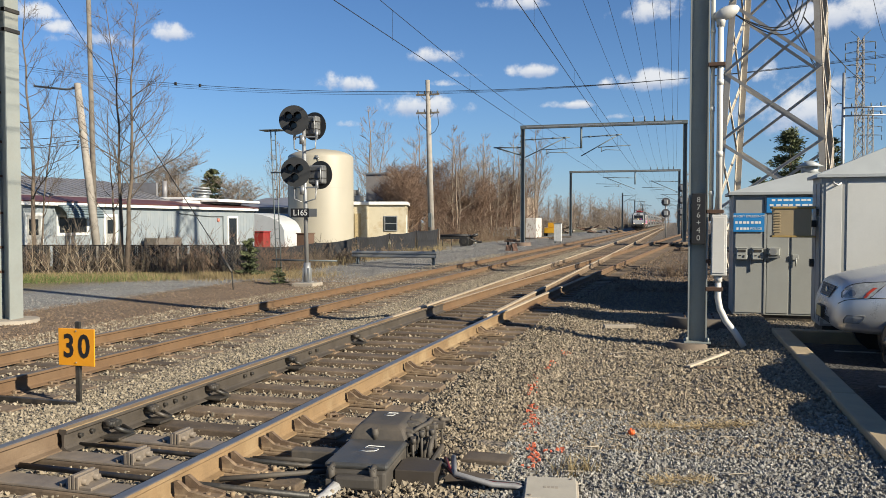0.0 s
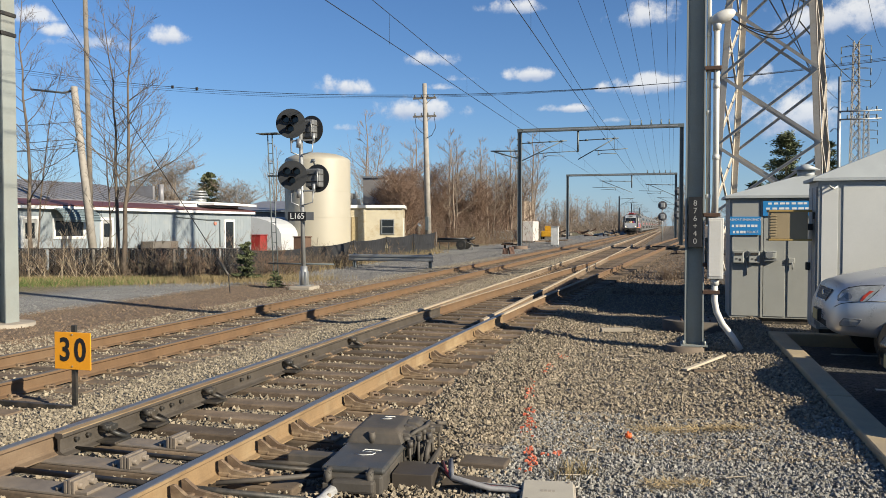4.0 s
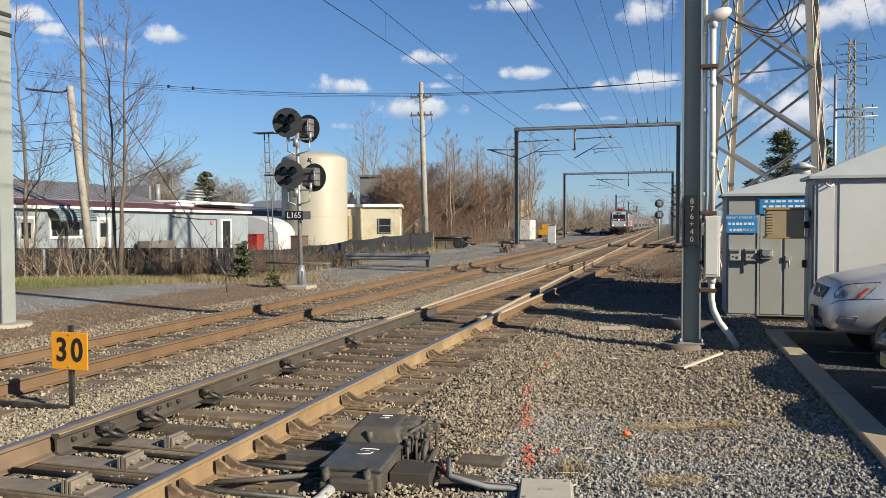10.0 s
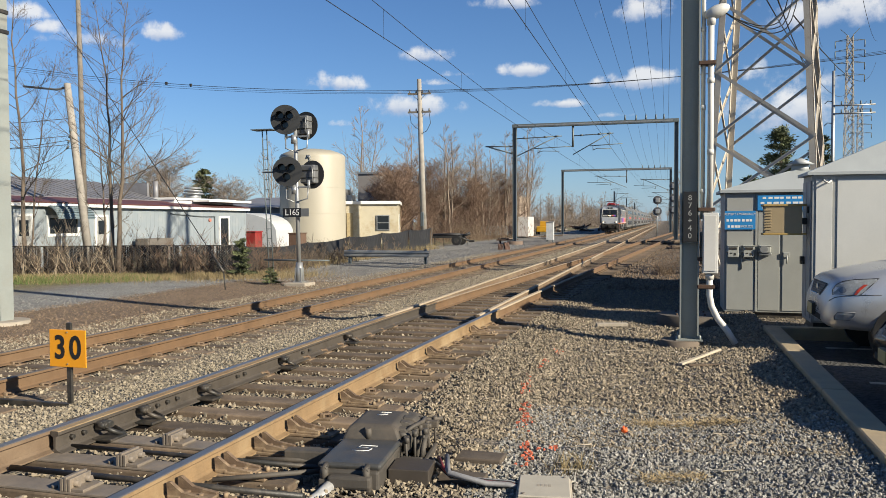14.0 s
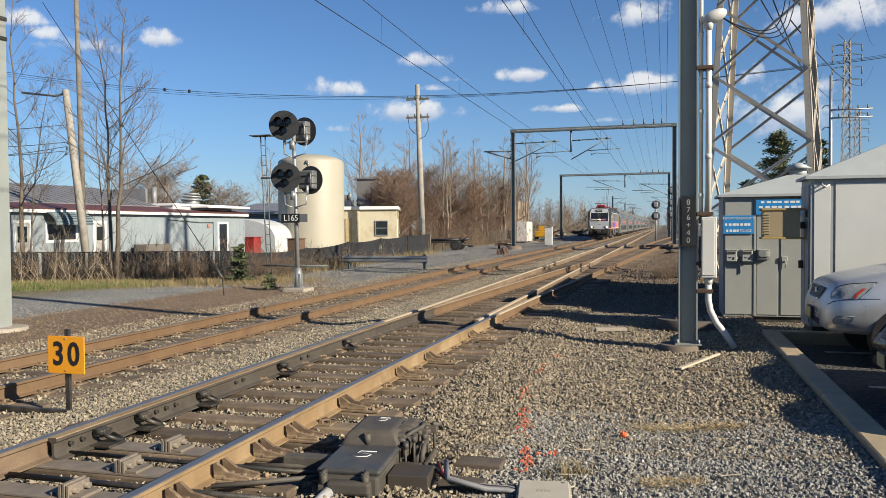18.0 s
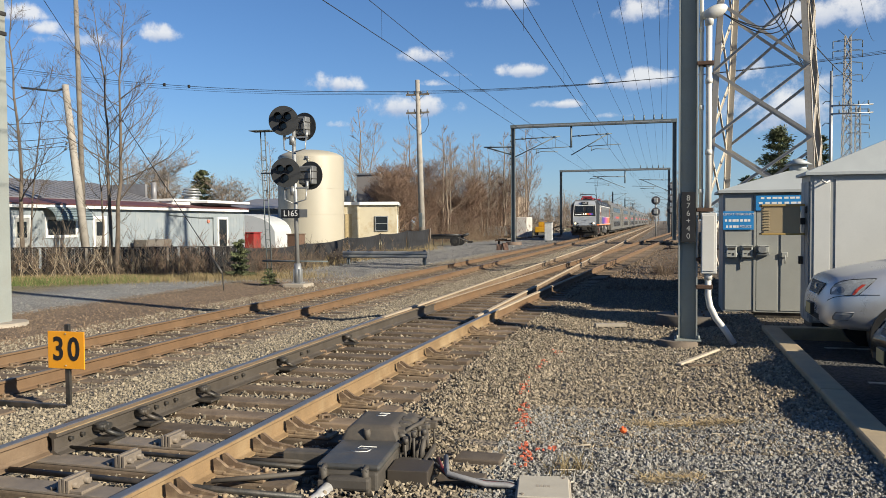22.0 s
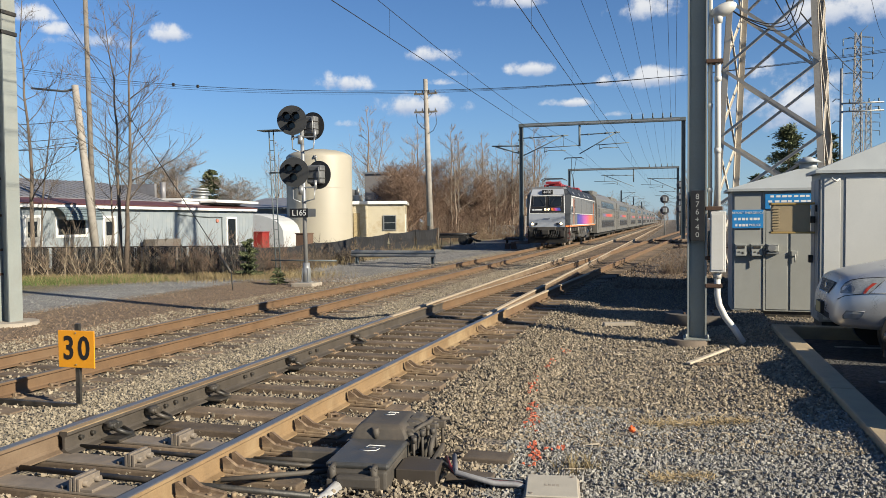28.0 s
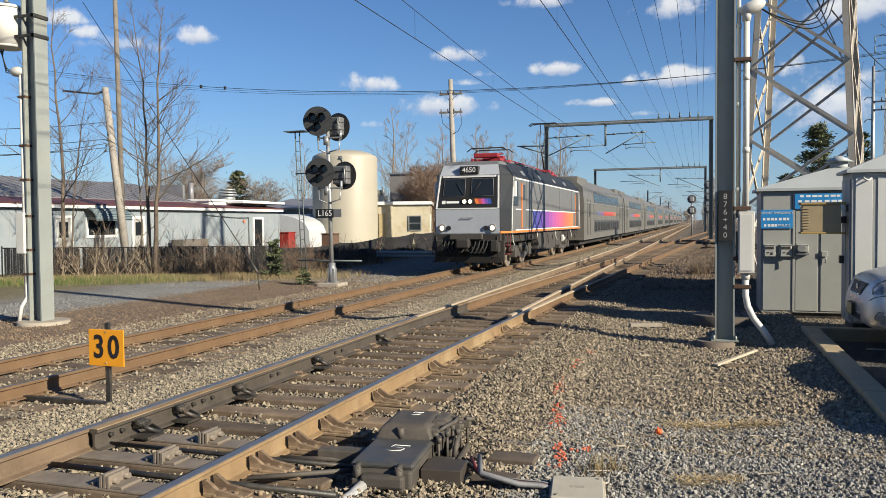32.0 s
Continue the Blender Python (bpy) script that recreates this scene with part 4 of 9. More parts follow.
def wires():
    """Overhead wires along the line, each a thing."""
    for x, zc, zm in ((-8.08, 6.95, 8.15), (-3.85, 6.95, 8.1)):
        bm = B()
        pipe(bm, [(x + (0.15 if k % 2 else -0.15), y, zc) for k, y in enumerate((-40, 13, 68.5, 120, 176, 232, 290, 350))], 0.0115, 5)
        tagged(part("contact_wire", bm, WIRE), "dark overhead contact wire above the track", "wire", "overhead wires")
        bm = B()
        pts = []
        for a, b in ((-40, 13), (13, 68.5), (68.5, 120), (120, 176), (176, 232), (232, 290)):
            for k in range(8):
                u = k / 8
                pts.append((x, a + (b - a) * u, zm - 0.55 * 4 * u * (1 - u)))
        pipe(bm, pts, 0.0105, 5)
        for a, b in ((13, 68.5), (68.5, 120)):
            for k in range(1, 6):
                u = k / 6
                tube(bm, (x, a + (b - a) * u, zc), (x, a + (b - a) * u, zm - 0.55 * 4 * u * (1 - u)), 0.005, n=4)
        tagged(part("messenger_wire", bm, WIRE), "sagging messenger wire with droppers above the track", "wire", "overhead wires")
    for x, dz in ((-3.4, 0.0), (-2.5, 0.0), (-1.7, 0.0), (-0.9, 0.0), (-0.25, 0.0), (0.1, -0.3)):
        bm = B()
        pts = []
        for a, b in ((-42, 13), (13, 68.5), (68.5, 120), (120, 176)):
            for k in range(8):
                u = k / 8
                za = 10.35 if a < 100 else 9.5
                zb = 10.35 if b < 100 else 9.5
                pts.append((x, a + (b - a) * u, za + (zb - za) * u + dz - 0.5 * 4 * u * (1 - u)))
        pipe(bm, pts, 0.009, 5)
        tagged(part("feeder_wire", bm, WIRE), "thin dark feeder wire strung over the gantries", "wire", "overhead wires")
    # a bundle of cables across the line
    for k, (za, zb, zc_) in enumerate(((13.0, 9.55, 9.9), (12.7, 9.3, 9.7), (13.0, 9.7, 10.05))):
        bm = B()
        pts = []
        for i in range(25):
            u = i / 24
            x = -46.65 + u * 62
            pts.append((x, 46, (1 - u) * (1 - 2 * u) * 13.05 + 4 * u * (1 - u) * (9.55 + 0.06 * k) + u * (2 * u - 1) * (10.6 + 0.25 * k) - 0.14 * k))
        pipe(bm, pts, 0.017 if k == 0 else 0.010, 5)
        if k == 0:
            for u in (0.235, 0.265):
                zc = (1 - u) * (1 - 2 * u) * 13.05 + 4 * u * (1 - u) * 9.55 + u * (2 * u - 1) * 10.6
                box(bm, (-46.65 + u * 62 - 0.09, 45.95, zc - 0.10), (-46.65 + u * 62 + 0.09, 46.05, zc + 0.10), 0.03)
        tagged(part("aerial_cable", bm, WIRE), "dark aerial cable slung across the line", "cable", "aerial cables")


def signal_mast():
    s = thing("signal_mast", "silver signal mast with four round black signal heads", "railway signal", (-11.40, 23.28, 0))
    bm = B()
    tube(bm, (0, 0, -0.3), (-0.10, 0, 5.0), 0.072, 0.06, 14)
    part("mast", bm, GALV, s, "silver painted mast")
    bm = B()
    box(bm, (-0.38, -0.38, -0.6), (0.38, 0.38, -0.36), 0.03)
    part("footing", bm, CONCRETE, s)
    bm = B()
    box(bm, (-0.16, -0.16, -0.36), (0.16, 0.16, -0.33))
    tube(bm, (0, 0, -0.34), (0, 0, 0.28), 0.14, 0.11, 12)
    for k in range(4):
        a = math.pi / 2 * k + math.pi / 4
        bmesh.ops.create_cube(bm, size=0.1, matrix=pose(0.13 * math.cos(a), 0.13 * math.sin(a), -0.12) @ Matrix.Diagonal((0.4, 0.4, 4.6, 1)))
    part("mast_base", bm, GALV, s)
    # heads that face the camera's side and heads seen from behind
    for (x, z), ry in (((-0.36, 4.86), 10), ((-0.31, 3.20), 10)):
        h = new("signal_head")
        h.parent = s
        h.matrix_basis = pose(x, -0.16, z, 0, 0, 18)
        h["label"] = "round black signal head facing along the line"
        bm = B()
        tube(bm, (0, 0.0, 0), (0, 0.02, 0), 0.475, n=40)
        part("backing_disc", bm, mat("flat_black_disc", (0.022, 0.024, 0.027), 0.6, 0, 0.15, 3, 40, 0.03), h)
        for dx, dz in ((-0.15, 0.14), (0.15, 0.14), (0.0, -0.15)):
            bm = B()
            k = 18
            ring0, ring1 = [], []
            for i in range(k + 1):
                a = math.radians(-30 + 240 * i / k)
                ring0.append(bm.verts.new((dx + 0.125 * math.cos(a), 0.0, dz + 0.125 * math.sin(a))))
                ring1.append(bm.verts.new((dx + 0.125 * math.cos(a), -0.30 + 0.10 * (1 - math.sin(a)), dz - 0.03 + 0.125 * math.sin(a))))
            for i in range(k):
                bm.faces.new((ring0[i], ring0[i + 1], ring1[i + 1], ring1[i]))
            part("visor", bm, BLACK, h)
            bm = B()
            tube(bm, (dx, -0.012, dz), (dx, 0.0, dz), 0.105, n=18)
            part("lens", bm, GLASS_DARK, h)
        bm = B()
        box(bm, (-0.26, 0.02, -0.28), (0.26, 0.26, 0.26), 0.05)
        part("housing", bm, SIGNAL_GREY, h)
    for (x, z) in ((0.0, 4.72), (0.21, 3.13)):
        h = new("signal_head")
        h.parent = s
        h.matrix_basis = pose(x, 0.2, z, 0, 0, -9)
        h["label"] = "signal head seen from behind, grey ribbed housing on black disc"
        bm = B()
        tube(bm, (0, 0.28, 0), (0, 0.30, 0), 0.46, n=40)
        part("backing_disc", bm, MATS["flat_black_disc"], h)
        bm = B()
        box(bm, (-0.27, -0.02, -0.30), (0.27, 0.28, 0.30), 0.05)
        part("housing", bm, SIGNAL_GREY, h)
        for z_ in (-0.12, 0.12):
            bm = B()
            box(bm, (-0.28, -0.035, z_ - 0.012), (0.28, 0.28, z_ + 0.012))
            part("housing_rib", bm, DARK_IRON, h)
        bm = B()
        pipe(bm, [(0.2, -0.03, 0.24), (0.24, -0.06, 0.1), (0.24, -0.06, -0.1), (0.2, -0.03, -0.24)], 0.015, 6)
        part("hinge_rod", bm, GALV, h)
    for z in (4.30, 2.68):
        bm = B()
        box(bm, (-0.42, -0.05, z), (0.40, 0.05, z + 0.05), 0.01)
        tube(bm, (-0.42, 0, z - 0.05), (-0.42, 0, z + 0.25), 0.05, n=10)
        tube(bm, (0.36, 0, z - 0.05), (0.36, 0, z + 0.25), 0.05, n=10)
        tube(bm, (-0.14, 0, z - 0.2), (-0.14, 0, z + 0.08), 0.10, n=12)
        pipe(bm, [(-0.42, -0.04, z), (-0.40, -0.06, z - 0.35), (-0.12, -0.1, z - 0.45)], 0.022, 6)
        pipe(bm, [(0.36, -0.04, z), (0.34, -0.06, z - 0.35), (-0.02, -0.1, z - 0.45)], 0.022, 6)
        part("head_bracket", bm, GALV, s)
    bm = B()
    box(bm, (-0.50, -0.14, 1.74), (0.14, -0.12, 2.03), 0.004)
    pl = part("number_plate", bm, BLACK, s, "black plate with white letters and figures")
    writing("plate_number", "L165", 0.27, WHITE, pl, Matrix.Translation((-0.16, -0.145, 1.885)) @ FACE_CAM, 0.95)
    bm = B()
    box(bm, (0.145, -0.14, 1.76), (0.42, -0.125, 2.02), 0.004)
    part("blank_plate", bm, SIGNAL_GREY, s, "plain dark grey plate")
    # ladder frame behind
    l = thing("signal_ladder", "dark steel ladder and platform frame behind the signal", "ladder", (-13.9, 26.1, 0))
    for dx in (-0.09, 0.09):
        bm = B()
        tube(bm, (dx, 0, -0.5), (dx - 0.22, 0, 4.95), 0.022, n=6)
        part("stile", bm, GANTRY, l)
    for k in range(14):
        bm = B()
        z = -0.1 + k * 0.36
        tube(bm, (-0.09 - 0.04 * z, 0, z), (0.09 - 0.04 * z, 0, z), 0.012, n=5)
        part("rung", bm, GANTRY, l)
    bm = B()
    box(bm, (-0.65, -0.25, 4.92), (0.2, 0.25, 4.95))
    part("platform", bm, GANTRY, l)
    for z, a, b2 in ((3.4, -0.3, 0.55), (0.2, -0.3, 2.3)):
        bm = B()
        tube(bm, (a, 0, z), (b2, 0, z), 0.03, n=6)
        part("cross_bar", bm, GANTRY, l)


def speed_sign():
    s = thing("speed_sign", "amber speed sign with black 30 on a dark post", "sign", (-6.15, 7.01, 0))
    bm = B()
    box(bm, (-0.232, -0.012, 0.045), (0.232, 0.0, 0.445), 0.004)
    pl = part("sign_plate", bm, YELLOW_SIGN, s, "amber square plate")
    for ch, x in (("3", -0.095), ("0", 0.1)):
        w = writing("figure", ch, 0.325, BLACK, pl, Matrix.Translation((x, -0.0135, 0.245)) @ FACE_CAM @ Matrix.Diagonal((0.95, 1.08, 1, 1)), 1.0, 0.007)
    bm = B()
    box(bm, (-0.028, 0.001, -0.40), (0.028, 0.035, 0.52), 0.003)
    part("post", bm, DARK_IRON, s)
    bm = B()
    box(bm, (-1.3, -0.03, -0.40), (0.03, 0.03, -0.345), 0.006)
    part("foot_bar", bm, DARK_IRON, s)
    for z in (0.08, 0.42):
        bm = B()
        tube(bm, (0, -0.02, z), (0, -0.012, z), 0.008, n=6)
        part("rivet", bm, GALV, s)


MACHINE_IRON = mat("dusty_cast_iron", (0.088, 0.078, 0.066), 0.7, 0.15, 0.3, 5, 60, 0.2, dirt=(0.17, 0.135, 0.10), dirt_amount=0.5, dirt_scale=4)


def switch_machine():
    """The dark point machine bolted to the long ties."""
    s = thing("switch_machine", "dark cast iron point machine with chalked figure 5", "switch machine", (-2.09, 5.31, -0.062), 6)
    s.scale = (1.0, 0.95, 1.0)
    bm = B()
    box(bm, (-0.22, -0.42, -0.2), (0.20, 0.22, -0.03), 0.02)
    part("gear_case", bm, MACHINE_IRON, s)
    bm = B()
    box(bm, (-0.235, -0.40, -0.032), (0.21, 0.24, 0.012), 0.018)
    lid = part("gear_case_lid", bm, mat("worn_dark_lid", (0.085, 0.085, 0.082), 0.5, 0.2, 0.25, 6, 60, 0.15, dirt=(0.16, 0.13, 0.1), dirt_amount=0.5, dirt_scale=3), s, "worn grey lid with a chalked figure")
    def chalk(cx, cy, z, k, parent):
        bm = B()
        pts = [(0.10, 0.075), (-0.02, 0.085), (-0.035, 0.02), (0.03, 0.03), (0.075, 0.0), (0.06, -0.045), (0.0, -0.065), (-0.06, -0.05)]
        pipe(bm, [(cx + x * k, cy + y * k, z) for x, y in pts], 0.0038, 5)
        part("chalk_figure", bm, mat("chalk", (0.72, 0.72, 0.70), 0.9), parent, "chalked figure 5")
    chalk(-0.02, -0.03, 0.0125, 1.0, lid)
    # taller motor housing behind, with sloping shoulders
    bm = B()
    loft(bm, [[(-0.25, 0.25, -0.18), (0.20, 0.25, -0.18), (0.20, 0.85, -0.18), (-0.25, 0.85, -0.18)],
              [(-0.25, 0.25, 0.0), (0.20, 0.25, 0.0), (0.20, 0.85, 0.0), (-0.25, 0.85, 0.0)],
              [(-0.21, 0.29, 0.085), (0.16, 0.29, 0.085), (0.16, 0.82, 0.085), (-0.21, 0.82, 0.085)],
              [(-0.17, 0.33, 0.105), (0.12, 0.33, 0.105), (0.12, 0.78, 0.105), (-0.17, 0.78, 0.105)]])
    bmesh.ops.bevel(bm, geom=bm.edges[:], offset=0.015, segments=2, affect="EDGES", profile=0.5)
    mo = part("motor_housing", bm, MACHINE_IRON, s)
    chalk(-0.03, 0.66, 0.106, 0.62, mo)
    bm = B()
    box(bm, (-0.27, 0.235, -0.03), (0.22, 0.87, -0.005), 0.006)
    part("housing_flange", bm, MACHINE_IRON, mo)
    for k, (x, y) in enumerate(((-0.05, 0.285), (0.19, 0.5), (0.19, 0.7))):
        bm = B()
        tube(bm, (x, y, 0.0), (x, y - 0.02 if k == 0 else y, 0.09), 0.035, 0.025, 8)
        part("housing_rib", bm, MACHINE_IRON, mo)
    bm = B()
    for y0, y1, w, h in ((0.34, 0.46, 0.13, 0.075), (0.46, 0.58, 0.17, 0.095), (0.58, 0.72, 0.19, 0.10), (0.72, 0.90, 0.15, 0.085)):
        loft(bm, [[(0.15, y0, -0.12), (0.19 + w * 0.55, y0, -0.12), (0.19 + w * 0.55, y1, -0.12), (0.15, y1, -0.12)],
                  [(0.15, y0, h - 0.05), (0.19 + w * 0.6, y0, h - 0.06), (0.19 + w * 0.6, y1, h - 0.06), (0.15, y1, h - 0.05)],
                  [(0.15, y0 + 0.02, h), (0.19 + w * 0.2, y0 + 0.02, h - 0.01), (0.19 + w * 0.2, y1 - 0.02, h - 0.01), (0.15, y1 - 0.02, h)]])
    bmesh.ops.bevel(bm, geom=bm.edges[:], offset=0.008, segments=2, affect="EDGES", profile=0.5)
    part("circuit_controller_case", bm, MACHINE_IRON, s)
    # linkage, crank stand and rods on the right
    r3 = np.random.RandomState(12)
    for k in range(9):
        x, y = 0.25 + 0.055 * (k % 3) + 0.01 * r3.normal(), 0.24 + 0.075 * k
        h = 0.01 + 0.05 * r3.rand()
        bm = B()
        tube(bm, (x, y, -0.2), (x + 0.01 * r3.normal(), y, h), 0.011, n=8)
        tube(bm, (x, y, h - 0.03), (x, y, h + 0.012), 0.022, n=6)
        part("rod_bolt", bm, MACHINE_IRON, s)
    for k, pts in enumerate(([(0.20, 0.36, 0.03), (0.27, 0.42, 0.075), (0.31, 0.60, 0.07), (0.28, 0.86, 0.04)], [(0.22, 0.45, 0.02), (0.30, 0.42, -0.06), (0.32, 0.40, -0.18)], [(0.21, 0.80, 0.05), (0.33, 0.84, 0.03), (0.42, 0.88, 0.035)],
                             [(0.34, 0.34, -0.19), (0.37, 0.30, -0.05), (0.36, 0.48, 0.02)], [(0.30, 0.20, -0.16), (0.40, 0.28, -0.14), (0.48, 0.42, -0.18)])):
        bm = B()
        pipe(bm, pts, 0.017 + 0.004 * (k % 2), 8)
        part("crank_lever", bm, MACHINE_IRON, s)
    for x0, y0, x1, y1, z0, z1 in ((0.22, 0.28, 0.26, 0.92, -0.08, 0.03), (0.30, 0.36, 0.325, 0.80, -0.20, -0.02), (0.26, 0.56, 0.36, 0.62, -0.05, 0.06), (0.21, 0.10, 0.38, 0.22, -0.20, -0.10), (0.24, 0.76, 0.40, 0.83, -0.02, 0.035), (0.38, 0.24, 0.41, 0.70, -0.20, -0.12)):
        bm = B()
        box(bm, (x0, y0, z0), (x1, y1, z1), 0.008)
        part("linkage_plate", bm, MACHINE_IRON, s)
    for y in (0.34, 0.46, 0.58, 0.70):
        bm = B()
        tube(bm, (0.16, y, 0.03), (0.235, y, 0.02), 0.026, 0.022, 8)
        part("housing_boss", bm, MACHINE_IRON, mo)
    bm = B()
    box(bm, (0.212, -0.20, -0.2), (0.50, 0.08, -0.075), 0.006)
    part("cover_box", bm, mat("brown_steel_cover", (0.075, 0.062, 0.05), 0.6, 0.2, 0.2, 4, 60, 0.1), s, "plain brown sheet metal cover")
    bm = B()
    for x in (-0.17, 0.12):
        bm = B()
        tube(bm, (x, -0.45, -0.10), (x, -0.45, 0.0), 0.028, n=8)
        tube(bm, (x, -0.47, -0.02), (x, -0.41, 0.0), 0.022, n=8)
        box(bm, (x - 0.035, -0.48, -0.16), (x + 0.035, -0.41, -0.08), 0.008)
        part("hasp", bm, MACHINE_IRON, s)
    bm = B()
    box(bm, (-0.14, -0.50, -0.14), (0.16, -0.42, -0.05), 0.02)
    part("front_lug", bm, MACHINE_IRON, s)
    bm = B()
    pipe(bm, [(-0.12, -0.46, -0.12), (-0.16, -0.60, -0.16), (-0.24, -0.75, -0.20), (-0.34, -1.2, -0.22)], 0.042, 12)
    part("flexible_conduit", bm, mat("grey_taped_conduit", (0.45, 0.45, 0.45), 0.6, 0, 0.3, 20, 60, 0.2), s, "grey taped flexible conduit")
    bm = B()
    box(bm, (-0.62, -0.02, -0.14), (-0.24, 0.10, -0.03), 0.012)
    box(bm, (-0.75, 0.30, -0.16), (-0.26, 0.36, -0.10), 0.008)
    tube(bm, (-0.9, -0.05, -0.10), (-0.24, 0.02, -0.10), 0.020, n=8)
    tube(bm, (-0.9, -0.62, -0.08), (-0.24, -0.3, -0.08), 0.018, n=8)
    part("operating_bar", bm, MACHINE_IRON, s)
    # long head ties under the machine
    for y in (4.62, 5.50, 6.02):
        bm = B()
        box(bm, (-2.5, y - 0.11, -0.45), (-1.30 + (y - 4.6) * 0.06, y + 0.11, -0.255), 0.012)
        ob = part("head_tie", bm, mat("oily_dark_timber", (0.085, 0.066, 0.05), 0.85, 0, 0.35, 3, 50, 0.5, dirt=(0.18, 0.14, 0.10), dirt_amount=0.5))
        tagged(ob, "long weathered timber head tie under the point machine", "tie", "head ties")
    cb = thing("loose_cables", "bundle of grey and red cables lying on the stones", "cable", (0, 0, 0))
    for k, m in enumerate((mat("grey_cable", (0.22, 0.22, 0.23), 0.6), RUBBER, mat("red_cable", (0.25, 0.03, 0.03), 0.6), MATS["grey_cable"])):
        bm = B()
        d = 0.05 * k
        pipe(bm, [(-1.75 + d, 5.6 + d, -0.2), (-1.62 + d, 5.45 - d, -0.16), (-1.45, 5.33 - d * 0.6, -0.22 + 0.02 * k), (-1.2, 5.40 - d * 0.5, -0.24), (-1.05, 5.44 - d * 0.4, -0.255), (-0.93, 5.47 - d * 0.5, -0.29)], 0.014 if k != 3 else 0.02, 8)
        part("cable", bm, m, cb)


def ground_things():
    bm = B()
    box(bm, (-0.19, -0.235, -0.12), (0.19, 0.235, 0.0), 0.02)
    ob = thing("ground_box", "pale concrete cable pit box with bolted lid", "pit box", (-0.80, 5.37, -0.248), 8)
    part("body", bm, CONCRETE, ob)
    bm = B()
    box(bm, (-0.175, -0.22, 0.0), (0.175, 0.22, 0.014), 0.006)
    lid = part("lid", bm, mat("pale_lid", (0.50, 0.46, 0.38), 0.85, 0, 0.1, 6, 80, 0.15), ob)
    for x, y in ((-0.14, -0.18), (0.14, 0.18)):
        bm = B()
        tube(bm, (x, y, 0.012), (x, y, 0.02), 0.012, n=8)
        part("lid_bolt", bm, PLATE, lid)
    for k in range(4):
        bm = B()
        box(bm, (-0.05 + 0.026 * k, -0.02, 0.013), (-0.032 + 0.026 * k, 0.02, 0.0155))
        part("raised_mark", bm, CONCRETE, lid)
    for (x, y, z), l, rz, ry, m, lab in (((0.45, 11.05, -0.235), 1.05, 62, -4, mat("pale_split_board", (0.55, 0.47, 0.36), 0.85, 0, 0.2, 5, 60, 0.3), "pale broken board lying on the gravel"),
                                         ((0.50, 10.58, -0.262), 0.46, 9, 0, TIE, "dark broken board lying on the gravel"),
                                         ((-0.92, 14.2, -0.25), 0.55, 14, 0, CONCRETE, "pale concrete block lying on the gravel")):
        bm = B()
        thin = 0.5 if "board" in lab else 1.0
        box(bm, (-l / 2, -0.07 * thin, -0.03 * thin), (l / 2, 0.07 * thin, 0.03 * thin), 0.008)
        for v in bm.verts:
            v.co.y = v.co.y * (1 - 0.55 * (thin < 1) * (v.co.x / l + 0.5)) + 0.03 * math.sin(v.co.x * 9)
        ob = part("board" if "board" in lab else "concrete_block", bm, m)
        ob.matrix_basis = pose(x, y, z, 0, ry, rz)
        tagged(ob, lab, "debris")
    # orange survey paint on the stones and a marker flag
    verts, faces = [], []
    r2 = np.random.RandomState(3)
    for a, b, d in (((-1.02, 5.95), (-1.32, 7.6), 170), ((-1.32, 7.6), (-1.62, 9.3), 120), ((-1.62, 9.3), (-1.45, 11.3), 120), ((-1.0, 6.40), (-0.86, 6.42), 26)):
        for _ in range(d):
            u = r2.rand()
            if math.sin(u * 10.5 + a[1]) < -0.35 or r2.rand() < 0.3:
                continue
            x = a[0] + (b[0] - a[0]) * u + r2.normal() * 0.032
            y = a[1] + (b[1] - a[1]) * u + r2.normal() * 0.04
            s, k = 0.007 + 0.009 * r2.rand(), len(verts)
            q = np.array([(p, q_, w) for w in (-1, 1) for q_ in (-1, 1) for p in (-1, 1)]) * (0.3 + 0.8 * r2.rand(8, 3)) * s * (0.4 + 0.9 * r2.rand(1, 3))
            q += (x, y, ground_z(x) + 0.008 + 0.012 * r2.rand())
            verts += [tuple(p) for p in q]
            faces += [tuple(k + i for i in f) for f in ((0, 2, 3, 1), (4, 5, 7, 6), (0, 1, 5, 4), (2, 6, 7, 3), (0, 4, 6, 2), (1, 3, 7, 5))]
    ob = new("painted_stones", mesh_from("painted_stones", verts, faces, [ORANGE_MARK]))
    ob.location.z = 0.010
    tagged(ob, "stones sprayed with an orange survey line", "gravel", kind="stuff")
    bm = B()
    for k in range(7):
        a = k * 0.9
        tube(bm, (0.0, 0.0, 0.0), (0.030 * math.cos(a), 0.026 * math.sin(a), 0.022 + 0.012 * (k % 3)), 0.018, 0.009, 6)
    ob = part("marker_whisker", bm, mat("fluorescent_orange_plastic", (0.95, 0.16, 0.03), 0.6))
    ob.matrix_basis = pose(-0.35, 7.1, -0.28)
    tagged(ob, "small bright orange survey whisker on the gravel", "marker")


def old_footing():
    f = thing("old_footing", "low round dark concrete footing behind the pole", "footing", (0.42, 14.9, -0.3))
    bm = B()
    tube(bm, (0, 0, -0.15), (0, 0, 0.20), 0.60, 0.57, 28)
    part("pad", bm, MATS["dark_stained_concrete"], f)
    for k in range(4):
        a = 0.8 + k * math.pi / 2
        bm = B()
        tube(bm, (0.34 * math.cos(a), 0.34 * math.sin(a), 0.18), (0.34 * math.cos(a), 0.34 * math.sin(a), 0.23), 0.02, n=6)
        part("anchor_bolt", bm, DARK_STRAP, f)


